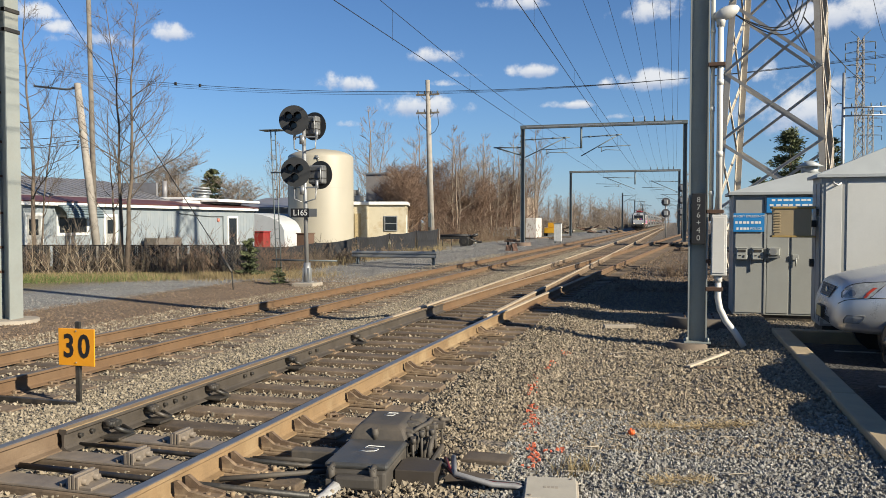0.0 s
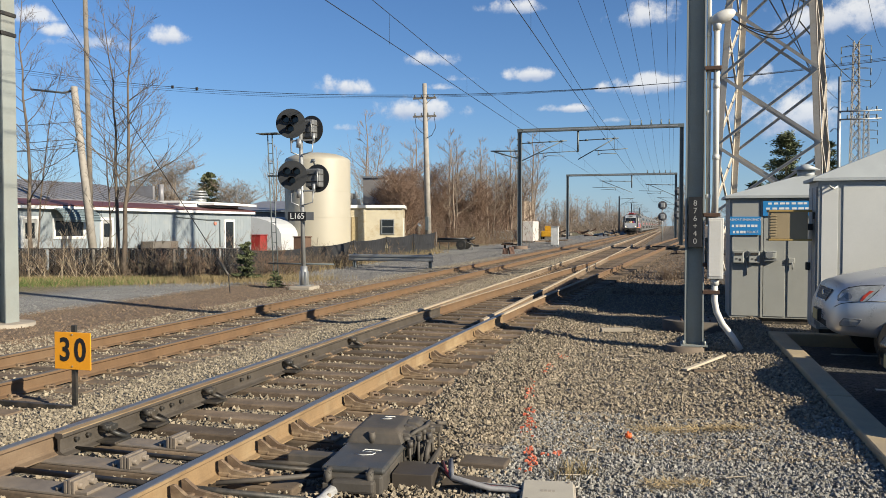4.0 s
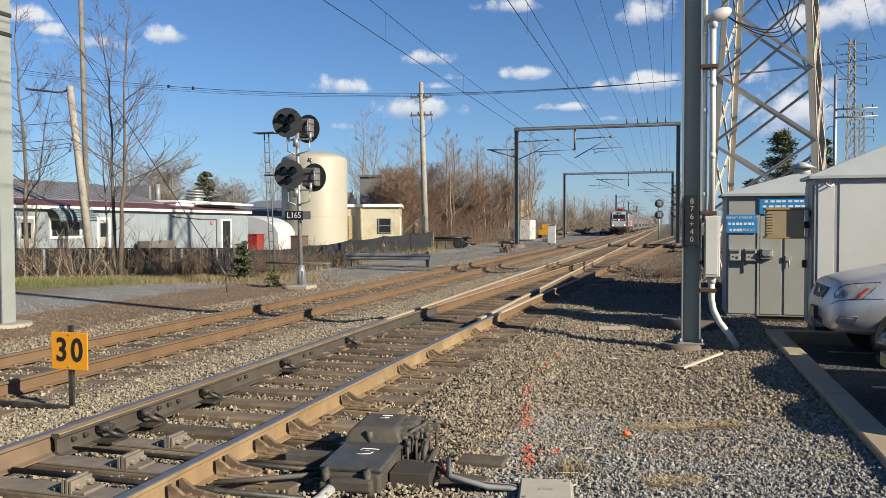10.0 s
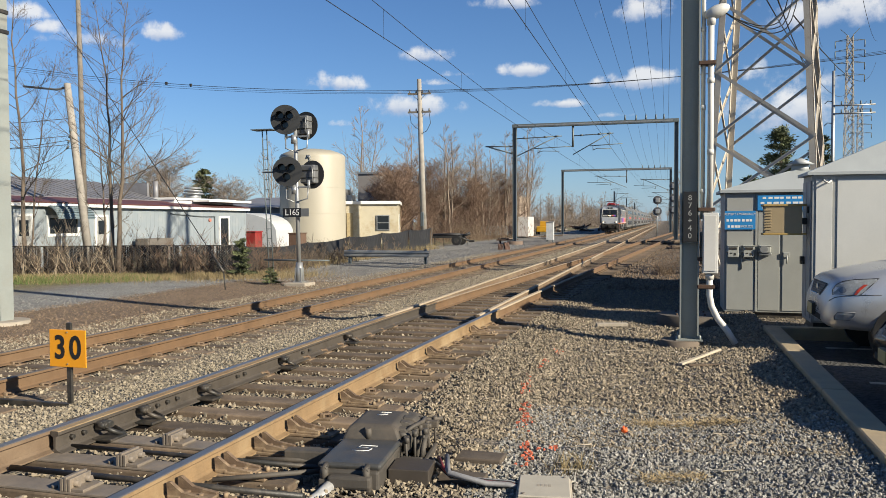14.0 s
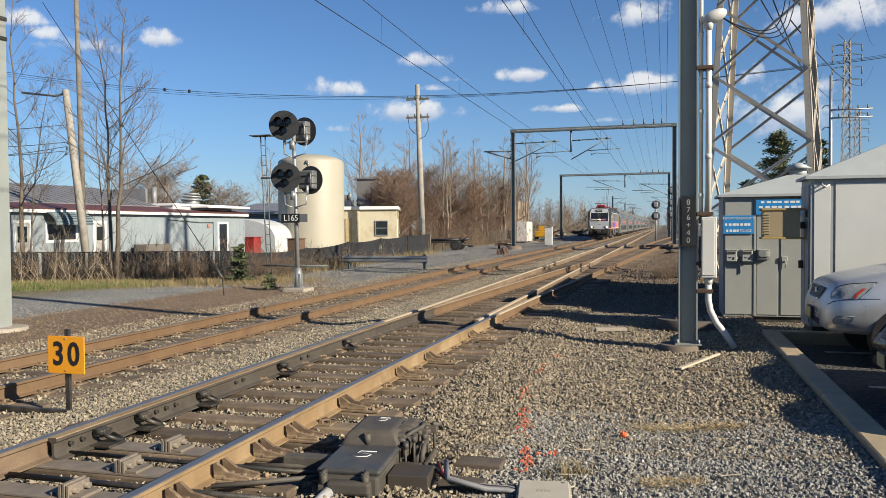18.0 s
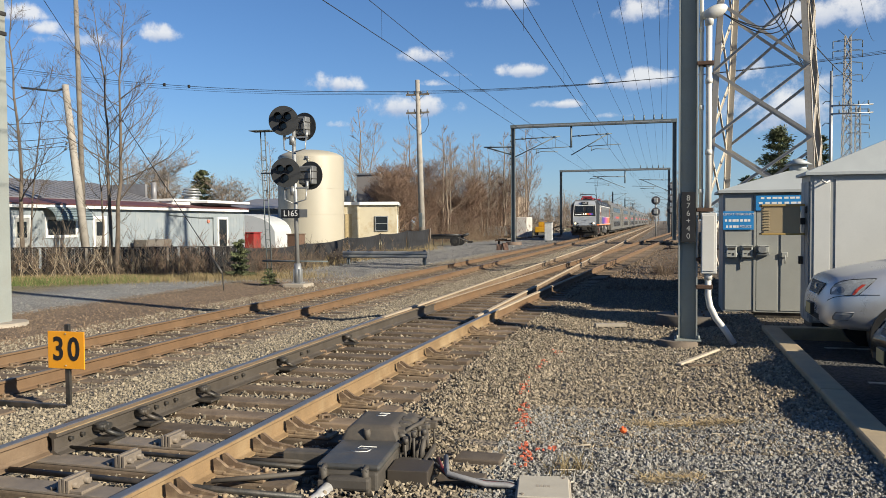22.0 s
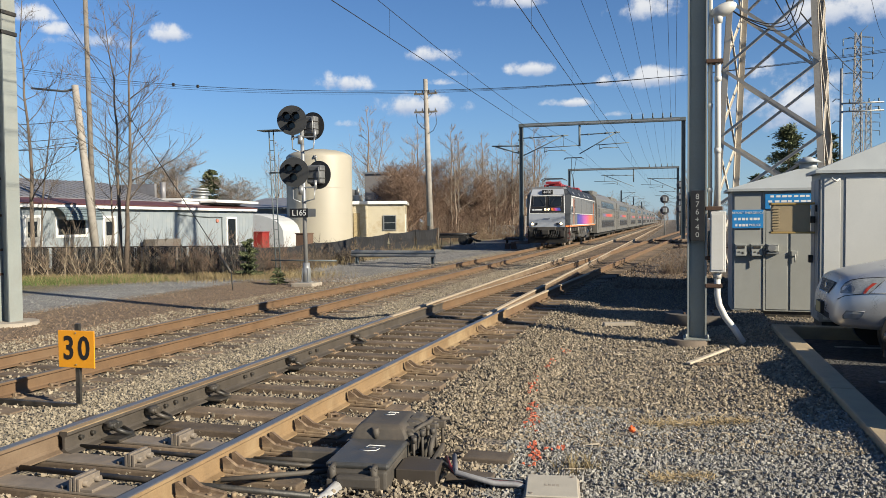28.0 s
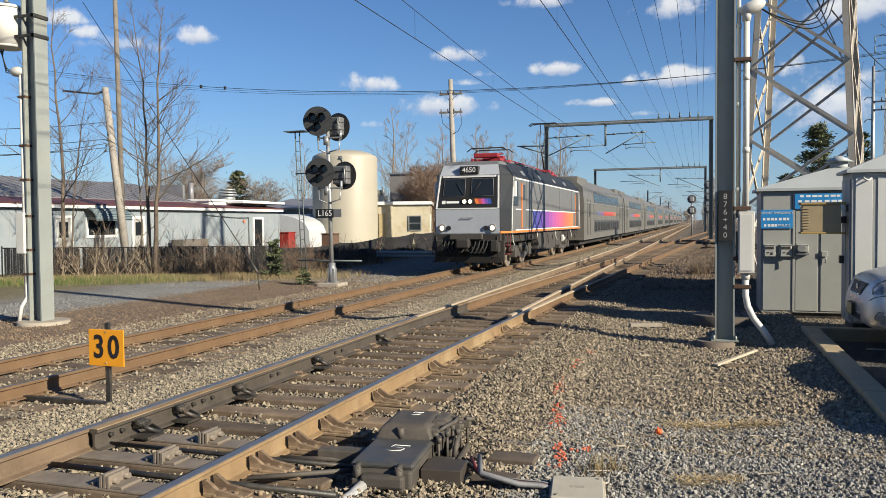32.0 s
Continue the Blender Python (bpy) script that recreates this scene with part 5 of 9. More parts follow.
def bungalow(name, label, x0, x1, y0, y1, eave, peak, cap, paint=CABINET):
    b = thing(name, label, "equipment cabinet", ((x0 + x1) / 2, y0, 0))
    w, d = (x1 - x0) / 2, y1 - y0
    bm = B()
    box(bm, (-w, 0, -0.22), (w, d, eave), 0.008)
    body = part("body", bm, paint, b)
    bm = B()
    box(bm, (-w + 0.05, 0.05, -0.34), (w - 0.05, d - 0.05, -0.22))
    part("plinth", bm, DARK_IRON, b)
    bm = B()
    o = 0.09
    base = [(-w - o, -o, eave), (w + o, -o, eave), (w + o, d + o, eave), (-w - o, d + o, eave)]
    rim = [(x, y, eave + 0.05) for x, y, _ in base]
    topc = [(-0.12, d / 2 - 0.12, peak), (0.12, d / 2 - 0.12, peak), (0.12, d / 2 + 0.12, peak), (-0.12, d / 2 + 0.12, peak)]
    loft(bm, [base, rim, topc])
    part("roof", bm, CABINET_ROOF, b, "pale hipped sheet metal roof")
    if cap:
        bm = B()
        tube(bm, (0, d / 2, peak - 0.05), (0, d / 2, peak + 0.10), 0.16, n=16)
        tube(bm, (0, d / 2, peak + 0.10), (0, d / 2, peak + 0.22), 0.27, 0.05, 16)
        part("vent_cap", bm, CABINET_ROOF, b)
    return b, body, w


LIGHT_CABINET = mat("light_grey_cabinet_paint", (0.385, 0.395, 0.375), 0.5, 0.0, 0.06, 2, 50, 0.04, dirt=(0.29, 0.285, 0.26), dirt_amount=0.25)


def bungalows():
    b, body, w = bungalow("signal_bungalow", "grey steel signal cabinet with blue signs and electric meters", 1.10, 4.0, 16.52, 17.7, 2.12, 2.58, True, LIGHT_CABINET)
    cx = 2.55

    def at(x):
        return x - cx
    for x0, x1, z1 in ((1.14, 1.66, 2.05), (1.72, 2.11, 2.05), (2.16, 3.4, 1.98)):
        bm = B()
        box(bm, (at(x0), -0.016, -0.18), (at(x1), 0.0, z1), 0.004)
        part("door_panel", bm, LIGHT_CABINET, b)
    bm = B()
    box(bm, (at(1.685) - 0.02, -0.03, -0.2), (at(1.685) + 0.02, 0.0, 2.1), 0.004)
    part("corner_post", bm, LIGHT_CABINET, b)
    for x, z in ((2.22, 0.9),):
        bm = B()
        box(bm, (at(x) - 0.05, -0.06, z - 0.04), (at(x) + 0.06, -0.016, z + 0.06), 0.008)
        tube(bm, (at(x) + 0.02, -0.05, z), (at(x) + 0.02, -0.05, z - 0.16), 0.014, n=8)
        part("door_handle", bm, LIGHT_CABINET, b)
    for x0, x1, z0, z1, bars in ((1.10, 1.665, 1.40, 1.76, 3), (1.70, 2.62, 1.77, 2.06, 3)):
        bm = B()
        box(bm, (at(x0), -0.045, z0), (at(x1), -0.034, z1), 0.002)
        s = part("sign", bm, BLUE_SIGN, b, "blue sign with white lettering")
        h = (z1 - z0) / bars
        for k in range(bars):
            zc = z1 - h * (k + 0.5)
            if bars == 3 and x0 < 1.2 and k == 0:
                writing("lettering", "REPORT EMERGENCY", 0.060, WHITE, s, Matrix.Translation((at((x0 + x1) / 2), -0.047, zc)) @ FACE_CAM)
            else:
                ww = (x1 - x0) * (0.40 if k != 1 else 0.44)
                police = x0 < 1.2 and k == 2
                k0 = 4 if police else 7
                if police:
                    writing("lettering", "POLICE", 0.066, WHITE, s, Matrix.Translation((at(x1) - 0.15, -0.047, zc)) @ FACE_CAM)
                for q in range(k0):
                    a = at((x0 + x1) / 2) - ww + q * 2 * ww / 7
                    bm = B()
                    box(bm, (a, -0.047, zc - h * 0.20), (a + 2 * ww / 7 * (0.6 + 0.25 * (q % 3) / 2), -0.0445, zc + h * 0.20))
                    part("lettering_bar", bm, WHITE, s)
    for x in (1.255, 1.545, 1.84):
        bm = B()
        small = x > 1.8
        box(bm, (at(x) - 0.10, -0.13, 0.86 if not small else 0.95), (at(x) + 0.10, -0.016, 1.08), 0.012)
        m = part("electric_meter", bm, mat("pale_meter_box", (0.44, 0.455, 0.43), 0.5, 0, 0.08, 6, 60, 0.04), b, "small pale grey electric meter")
        bm = B()
        if small:
            tube(bm, (at(x) - 0.03, -0.13, 1.02), (at(x) - 0.03, -0.19, 1.02), 0.07, n=14)
        else:
            box(bm, (at(x) - 0.07, -0.14, 1.01), (at(x) + 0.07, -0.128, 1.055))
            box(bm, (at(x) - 0.05, -0.136, 0.93), (at(x) - 0.015, -0.128, 0.95))
            box(bm, (at(x) + 0.02, -0.136, 0.90), (at(x) + 0.05, -0.128, 0.945))
        part("meter_face", bm, DARK_IRON if not small else GALV, m)
        bm = B()
        box(bm, (at(x) - 0.115, -0.10, 0.90), (at(x) + 0.115, -0.03, 0.94), 0.004)
        part("meter_lug", bm, GALV, m)
        bm = B()
        box(bm, (at(x) - 0.108, -0.14, 1.075), (at(x) + 0.108, -0.01, 1.092), 0.004)
        part("meter_hood", bm, MATS["pale_meter_box"], m)
        bm = B()
        tube(bm, (at(x) - 0.13, -0.07, 0.97), (at(x) - 0.10, -0.07, 0.97), 0.022, n=8)
        part("meter_gland", bm, GALV, m)
    bm = B()
    tube(bm, (at(1.42), -0.03, 0.62), (at(1.42), -0.03, 0.9), 0.012, n=6)
    part("thin_conduit", bm, GALV, b)
    # unseen cabinet, added to cast the long shadow across the gravel
    bungalow("equipment_shelter", "unseen grey cabinet behind the signal cabinet, added to cast a ground shadow", 1.80, 3.9, 18.0, 24.6, 2.2, 2.45, False, LIGHT_CABINET)
    # nearer cabinet
    b, body, w = bungalow("relay_cabinet", "large pale grey steel relay cabinet beside the parking lot", 2.44, 5.6, 15.04, 15.95, 2.36, 3.05, False)
    b.location = EYE.lerp(b.location, 0.925)
    b.scale = (0.925, 0.925, 0.925)
    cx = 4.02
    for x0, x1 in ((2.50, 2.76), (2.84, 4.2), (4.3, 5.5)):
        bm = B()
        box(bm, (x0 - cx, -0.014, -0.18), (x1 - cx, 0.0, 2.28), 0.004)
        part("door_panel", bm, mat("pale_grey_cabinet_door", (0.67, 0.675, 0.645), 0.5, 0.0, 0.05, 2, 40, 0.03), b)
    bm = B()
    pipe(bm, [(2.62 - cx, -0.02, 2.28), (2.62 - cx, -0.08, 2.25), (2.68 - cx, -0.09, 2.22), (2.74 - cx, -0.02, 2.26)], 0.016, 6)
    part("lifting_eye", bm, WHITE_PIPE, b)
    # side doors in a darker grey: this face's shade is in the colour
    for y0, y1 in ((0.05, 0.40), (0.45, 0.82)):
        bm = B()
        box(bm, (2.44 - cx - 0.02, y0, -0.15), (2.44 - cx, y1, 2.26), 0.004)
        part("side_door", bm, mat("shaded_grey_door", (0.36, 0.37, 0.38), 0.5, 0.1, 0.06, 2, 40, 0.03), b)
    bm = B()
    box(bm, (2.44 - cx - 0.09, 0.58, 0.78), (2.44 - cx - 0.02, 0.68, 0.92), 0.01)
    part("latch", bm, DARK_IRON, b)
    bm = B()
    box(bm, (2.44 - cx - 0.05, 0.15, 1.7), (2.44 - cx - 0.02, 0.25, 1.82), 0.01)
    part("latch", bm, DARK_IRON, b)
    t = thing("terminal_box", "tan louvred terminal box bracketed to the cabinet side", "terminal box", (2.05, 15.55, 0))
    t.location = EYE.lerp(t.location, 0.91)
    t.scale = (0.91, 0.91, 0.91)
    bm = B()
    box(bm, (-0.33, -0.1, 1.34), (0.30, 0.22, 1.84), 0.012)
    part("case", bm, TAN_BOX, t)
    bm = B()
    box(bm, (-0.36, -0.12, 1.83), (0.37, 0.25, 1.87), 0.008)
    part("rim", bm, mat("ochre_box_rim", (0.40, 0.27, 0.08), 0.6, 0, 0.1, 4, 60, 0.06), t)
    bm = B()
    box(bm, (-0.36, -0.12, 1.31), (0.37, 0.25, 1.345), 0.008)
    part("rim", bm, mat("ochre_box_rim", (0.46, 0.30, 0.06), 0.6, 0, 0.1, 4, 60, 0.06), t)
    for k in range(8):
        bm = B()
        box(bm, (-0.345 + 0.0, -0.112, 1.40 + k * 0.05), (-0.22, -0.09, 1.425 + k * 0.05), 0.004)
        part("louvre", bm, TAN_BOX, t)
    bm = B()
    box(bm, (0.25, 0.10, 1.5), (0.56, 0.50, 1.62))
    part("bracket", bm, DARK_IRON, t)


def lattice(name, label, cx, cy, base, top, z0, z1, levels, leg, brace, rz=0, category="pylon"):
    """A four-legged lattice tower with crossed bracing on each face."""
    t = thing(name, label, category, (cx, cy, 0), rz)
    def corner(i, z):
        u = (z - z0) / (z1 - z0)
        h = (base + (top - base) * u) / 2
        return ((-h, h, h, -h)[i], (-h, -h, h, h)[i], z)
    for i in range(4):
        bm = B()
        a, b = Vector(corner(i, z0)), Vector(corner(i, z1))
        th = leg * 0.14
        sx, sy = (1, -1, -1, 1)[i], (1, 1, -1, -1)[i]
        for ex, ey in ((leg, th), (th, leg)):
            ring = [(0, 0), (sx * ex, 0), (sx * ex, sy * ey), (0, sy * ey)]
            loft(bm, [[(a.x + p, a.y + q, a.z) for p, q in ring], [(b.x + p, b.y + q, b.z) for p, q in ring]])
        part("leg", bm, mat("weathered_tower_steel", (0.62, 0.57, 0.49), 0.7, 0.1, 0.2, 1.5, 30, 0.1, dirt=(0.33, 0.25, 0.17), dirt_amount=0.5), t)
    zs = [z0 + (z1 - z0) * k / levels for k in range(levels + 1)]
    for za, zb in zip(zs, zs[1:]):
        for i in range(4):
            j = (i + 1) % 4
            for k, (p, q) in enumerate(((corner(i, za), corner(j, zb)), (corner(j, za), corner(i, zb)))):
                p, q = Vector(p), Vector(q)
                d = (q - p).normalized()
                out = Vector(((0, 1, 0, -1)[i], (-1, 0, 1, 0)[i], 0)) * (0.012 if k else -0.012)
                wide = d.cross(out).normalized() * brace
                deep = out.normalized() * 0.010
                bm = B()
                for e, f in ((wide, deep), (wide * 0.12, deep * (brace / 0.010) * -1.0)):
                    ring = [-wide, -wide + e * 2, -wide + e * 2 + f, -wide + f]
                    loft(bm, [[tuple(p + out + c) for c in ring], [tuple(q + out + c) for c in ring]])
                part("brace", bm, MATS["weathered_tower_steel"], t)
    return t


def tower_feet():
    for k in range(4):
        a = radians(-14 + 45 + 90 * k)
        bm = B()
        tube(bm, (0, 0, -0.5), (0, 0, -0.06), 0.42, 0.36, 16)
        ob = part("tower_footing", bm, CONCRETE)
        ob.location = (3.37 + 2.55 * math.cos(a), 29.5 + 2.55 * math.sin(a), -0.28)
        tagged(ob, "concrete footing under a leg of the lattice tower", "footing", "tower footings")


def cars():
    silver = thing("silver_suv", "silver sport utility car parked nose to the kerb", "car", (2.06, 12.48, -0.35))
    silver.scale = (1.065, 1.065, 1.065)
    build_car(silver, SILVER, 0.24, 4.7, 0.925, "silver", SUV_NOSE)
    dark = thing("black_car", "black car parked nose to the kerb", "car", (2.29, 9.45, -0.31))
    build_car(dark, CAR_BLACK, 0.02, 4.5, 0.9, "black")
    dark2 = thing("grey_car", "dark grey car parked nose to the kerb", "car", (2.32, 7.47, -0.33))
    build_car(dark2, mat("dark_grey_car_paint", (0.05, 0.05, 0.055), 0.25, 0.3, 0.05, 2, 90, 0.0), 0.04, 4.5, 0.72, "dark", [(x, w * 0.80, a, b) for x, w, a, b in SEDAN_NOSE])


# stations from the nose back: x, half width, bottom, top
SUV_NOSE = [(0.00, 0.60, 0.53, 0.76), (0.02, 0.70, 0.50, 0.80), (0.05, 0.77, 0.47, 0.87), (0.09, 0.815, 0.455, 0.96), (0.13, 0.84, 0.445, 1.03), (0.20, 0.87, 0.44, 1.075), (0.36, 0.905, 0.43, 1.125),
            (0.60, 0.925, 0.42, 1.18), (0.95, 0.925, 0.40, 1.25), (1.15, 0.925, 0.40, 1.28)]
SEDAN_NOSE = [(0.00, 0.60, 0.34, 0.54), (0.02, 0.70, 0.30, 0.58), (0.06, 0.78, 0.27, 0.61), (0.10, 0.82, 0.25, 0.67), (0.17, 0.86, 0.25, 0.77), (0.24, 0.885, 0.25, 0.825), (0.36, 0.90, 0.25, 0.86),
              (0.60, 0.90, 0.25, 0.905), (0.95, 0.90, 0.25, 0.95), (1.15, 0.90, 0.25, 0.975)]
FLANK = [(0.0, 0.90), (0.10, 0.97), (0.28, 1.0), (0.5, 1.0), (0.70, 0.985), (0.86, 0.94), (0.955, 0.84), (1.0, 0.6)]


def along(rows, u, k):
    """Column k of rows at u in column 0, on straight lines."""
    if u <= rows[0][0]:
        return rows[0][k]
    for a, b in zip(rows, rows[1:]):
        if u <= b[0]:
            return a[k] + (b[k] - a[k]) * (u - a[0]) / (b[0] - a[0])
    return rows[-1][k]


def build_car(c, paint, dz, length, half, tone, nose=SEDAN_NOSE):
    """A parked car, its nose at x = 0, pointing toward -x; y across."""
    st = nose + [(1.35, half, 0.25 + max(0, dz) * 0.6, 1.06 + dz), (2.2, half, 0.25 + max(0, dz) * 0.6, 1.08 + dz), (3.9, half, 0.25 + max(0, dz) * 0.6, 1.09 + dz), (length - 0.2, half - 0.05, 0.40, 1.05 + dz), (length, half - 0.12, 0.45, 0.9 + dz)]

    def flank(x, z):
        """Half width of the body at x and z."""
        w, zb, zt = along(st, x, 1), along(st, x, 2), along(st, x, 3)
        return w * along(FLANK, (z - zb) / (zt - zb), 1)

    def skin(s, left, right, out, n=7):
        """A patch on the body's flank between two edges, each rows of (z, x)."""
        bm = B()
        z0, z1 = left[0][0], left[-1][0]
        grid = []
        for i in range(n + 1):
            z = z0 + (z1 - z0) * i / n
            a, b = along(left, z, 1), along(right, z, 1)
            grid.append([bm.verts.new((a + (b - a) * j / 8 - out * 0.35, s * (flank(a + (b - a) * j / 8, z) + out), z)) for j in range(9)])
        for u, v in zip(grid, grid[1:]):
            for j in range(8):
                bm.faces.new((u[j], u[j + 1], v[j + 1], v[j]))
        bmesh.ops.recalc_face_normals(bm, faces=bm.faces[:])
        return bm
    bm = B()
    secs = []
    for x, w, zb, zt in st:
        h = zt - zb
        side = [(f * h + zb, k * w) for f, k in FLANK]
        secs.append([(x, -y, z) for z, y in side] + [(x, -w * 0.3, zt + 0.018), (x, 0, zt + 0.024), (x, w * 0.3, zt + 0.018)] + [(x, y, z) for z, y in side[::-1]])
    loft(bm, secs)
    part("body", bm, paint, c, tone + " painted body", smooth=True)
    bm = B()
    secs = []
    for x, w, z in ((1.30, 0.80, 1.06), (1.9, 0.70, 1.50), (2.4, 0.66, 1.66), (3.6, 0.66, 1.66), (4.3, 0.66, 1.45), (length - 0.12, 0.72, 1.05)):
        z += dz
        secs.append([(x, -w - 0.08, min(z, 1.06 + dz)), (x, -w, z - 0.04), (x, -w * 0.8, z), (x, w * 0.8, z), (x, w, z - 0.04), (x, w + 0.08, min(z, 1.06 + dz))])
    loft(bm, secs)
    part("cabin", bm, GLASS_DARK, c, "dark glazed cabin", smooth=True)
    panel("roof", (2.2, -0.58, 1.655 + dz), (3.9, 0.58, 1.685 + dz), paint, c, 0.012)
    zj = along(st, 0.02, 3) - 0.005
    for s in (-1, 1):
        bm = B()
        tube(bm, (0.95, s * (half - 0.24), 0.38), (0.95, s * (half + 0.003), 0.38), 0.43, n=30)
        part("wheel_arch", bm, BLACK, c)
        # joint above the bumper
        bm = B()
        zz = [zj, zj + 0.045, zj + 0.07, zj + 0.085, zj + 0.09]
        pipe(bm, [(x - 0.004, s * (flank(x, z) + 0.001), z) for x, z in zip((0.06, 0.12, 0.24, 0.42, 0.62), zz)], 0.006, 5)
        part("bumper_joint", bm, BLACK, c)
    # grille with bars, badge and bright rim
    g0, g1 = along(st, 0.02, 3) + 0.03, along(st, 0.13, 3) - 0.045
    def gx(z):
        return 0.030 + 0.065 * (z - g0) / (g1 - g0)
    bm = B()
    slab(bm, [(gx(g0), -0.30, g0), (gx(g0), 0.30, g0), (gx(g1), 0.43, g1), (gx(g1), -0.43, g1)], (-1, 0, 0.4), 0.012)
    gr = part("grille", bm, BLACK, c, "dark barred grille")
    for k in range(5):
        bm = B()
        z = g0 + (g1 - g0) * (k + 0.6) / 5.4
        w = 0.34 + 0.13 * (z - g0) / (g1 - g0)
        box(bm, (gx(z) - 0.016, -w + 0.04, z), (gx(z) - 0.008, w - 0.04, z + 0.006))
        part("grille_bar", bm, SIGNAL_GREY, gr)
    bm = B()
    zc = (g0 + g1) / 2
    tube(bm, (gx(zc) - 0.006, 0, zc), (gx(zc) - 0.022, 0, zc), 0.05, n=18)
    part("badge", bm, CHROME, gr)
    bm = B()
    pipe(bm, [(gx(g0) - 0.01, -0.31, g0), (gx(g0) - 0.01, 0.31, g0), (gx(g1) - 0.01, 0.44, g1), (gx(g1) - 0.01, -0.44, g1), (gx(g0) - 0.01, -0.31, g0)], 0.007, 6)
    part("grille_trim", bm, CHROME, gr)
    k = along(st, 0.6, 3) - 1.18
    lens = mat("clear_headlight_lens", (0.40, 0.42, 0.42), 0.12, 0.2, 0.4, 16, 60, 0.0)
    for s in (-1, 1):
        left = [(0.875 + k, 0.09), (0.93 + k, 0.10), (1.0 + k, 0.15), (1.04 + k, 0.22), (1.065 + k, 0.34), (1.085 + k, 0.585)]
        right = [(0.875 + k, 0.38), (0.99 + k, 0.50), (1.085 + k, 0.60)]
        hl = part("headlight", skin(s, left, right, 0.006), lens, c, "clear swept headlight with red corner", smooth=True)
        bm = B()
        rim = left + right[::-1] + left[:1]
        pipe(bm, [(x - 0.003, s * (flank(x, z) + 0.006), z) for z, x in rim], 0.005, 5)
        part("lamp_rim", bm, BLACK, hl)
        part("turn_lamp", skin(s, [(0.88 + k, 0.315), (0.94 + k, 0.35), (1.01 + k, 0.43)], [(0.88 + k, 0.345), (0.94 + k, 0.39), (1.01 + k, 0.475)], 0.010), mat("red_lens", (0.50, 0.06, 0.03), 0.25), hl, "red corner lens")
        part("reflector", skin(s, [(0.90 + k, 0.17), (0.93 + k, 0.15), (0.97 + k, 0.18)], [(0.90 + k, 0.22), (0.93 + k, 0.24), (0.97 + k, 0.22)], 0.009, 6), mat("grey_reflector", (0.30, 0.31, 0.32), 0.2, 0.6), hl)
        part("fog_lamp", skin(s, [(0.56 + k, 0.11), (0.60 + k, 0.105), (0.655 + k, 0.14)], [(0.56 + k, 0.27), (0.60 + k, 0.31), (0.655 + k, 0.335)], 0.006, 3), mat("grey_fog_lens", (0.42, 0.43, 0.43), 0.15, 0.2), c, "clear fog lamp")
        bm = B()
        rim = [(0.56 + k, 0.11), (0.60 + k, 0.105), (0.655 + k, 0.14), (0.655 + k, 0.335), (0.60 + k, 0.31), (0.56 + k, 0.27), (0.56 + k, 0.11)]
        pipe(bm, [(x - 0.003, s * (flank(x, z) + 0.006), z) for z, x in rim], 0.006, 5)
        part("fog_lamp_rim", bm, SIGNAL_GREY, c)
        for x in (0.95, length - 1.0):
            bm = B()
            tube(bm, (x, s * (half - 0.20), 0.36), (x, s * (half - 0.005), 0.36), 0.36, n=28)
            wh = part("tyre", bm, RUBBER, c)
            bm = B()
            tube(bm, (x, s * (half - 0.02), 0.36), (x, s * (half + 0.004), 0.36), 0.23, n=20)
            part("rim", bm, GALV, wh)
        bm = B()
        box(bm, (1.55, s * (half - 0.02) - 0.02, 1.08 + dz), (1.7, s * (half + 0.16) , 1.24 + dz) if s > 0 else (1.7, s * (half - 0.02) + 0.02, 1.24 + dz), 0.03)
        part("mirror", bm, paint, c)
    zp = (along(st, 0, 2) + along(st, 0, 3)) / 2
    bm = B()
    box(bm, (-0.045, -0.16, zp - 0.10), (0.01, 0.16, zp + 0.06), 0.004)
    pl = part("plate_holder", bm, BLACK, c)
    bm = B()
    box(bm, (-0.053, -0.15, zp - 0.09), (-0.045, 0.15, zp + 0.05), 0.002)
    pl = part("number_plate", bm, mat("cream_plate", (0.62, 0.50, 0.22), 0.5), pl, "cream number plate with dark bars")
    bm = B()
    box(bm, (-0.004, -0.5, along(st, 0, 2) - 0.02), (0.1, 0.5, along(st, 0, 2) + 0.06), 0.01)
    part("lower_intake", bm, RUBBER, c)


def guard_rail():
    g = thing("guard_rail", "galvanised W-beam guard rail on two posts beside the access road", "guard rail", (-13.04, 36.0, 0))
    bm = B()
    prof = [(0.0, -0.16), (0.05, -0.12), (0.05, -0.05), (-0.01, -0.01), (-0.01, 0.01), (0.05, 0.05), (0.05, 0.12), (0.0, 0.16)]
    prof = [(-p, z + 0.03) for p, z in prof] + [(-p + 0.012, z + 0.03) for p, z in prof[::-1]]
    extrude(bm, prof, -2.16, 2.16, "X")
    part("beam", bm, GALV, g)
    for x in (-1.9, 1.98):
        bm = B()
        i_beam(bm, 0.12, 0.16, -0.6, 0.26)
        for v in bm.verts:
            v.co.x += x
            v.co.y += 0.1
        part("post", bm, GANTRY, g)


kerb_and_lot()
pole_right()
pole_left()
gantry(68.5, -12.8, 0.75, -0.5, -0.35, 10.0, -7.75, (-12.8, 8.75, 4.1), 3.4, True)
gantry(118.0, -14.85, 0.55, -0.75, -0.6, 9.15, -5.6, (0.55, 7.4, -4.2), -4.6)
for yy, x, reach in ((183, -11.4, 3.2), (180, 0.9, -4.0), (240, -11.4, 3.2), (238, 0.9, -4.0), (300, -11.4, 3.2), (300, 0.9, -4.0)):
    far_mast(yy, x, reach)
wires()
signal_mast()
speed_sign()
switch_machine()
ground_things()
old_footing()
bungalows()
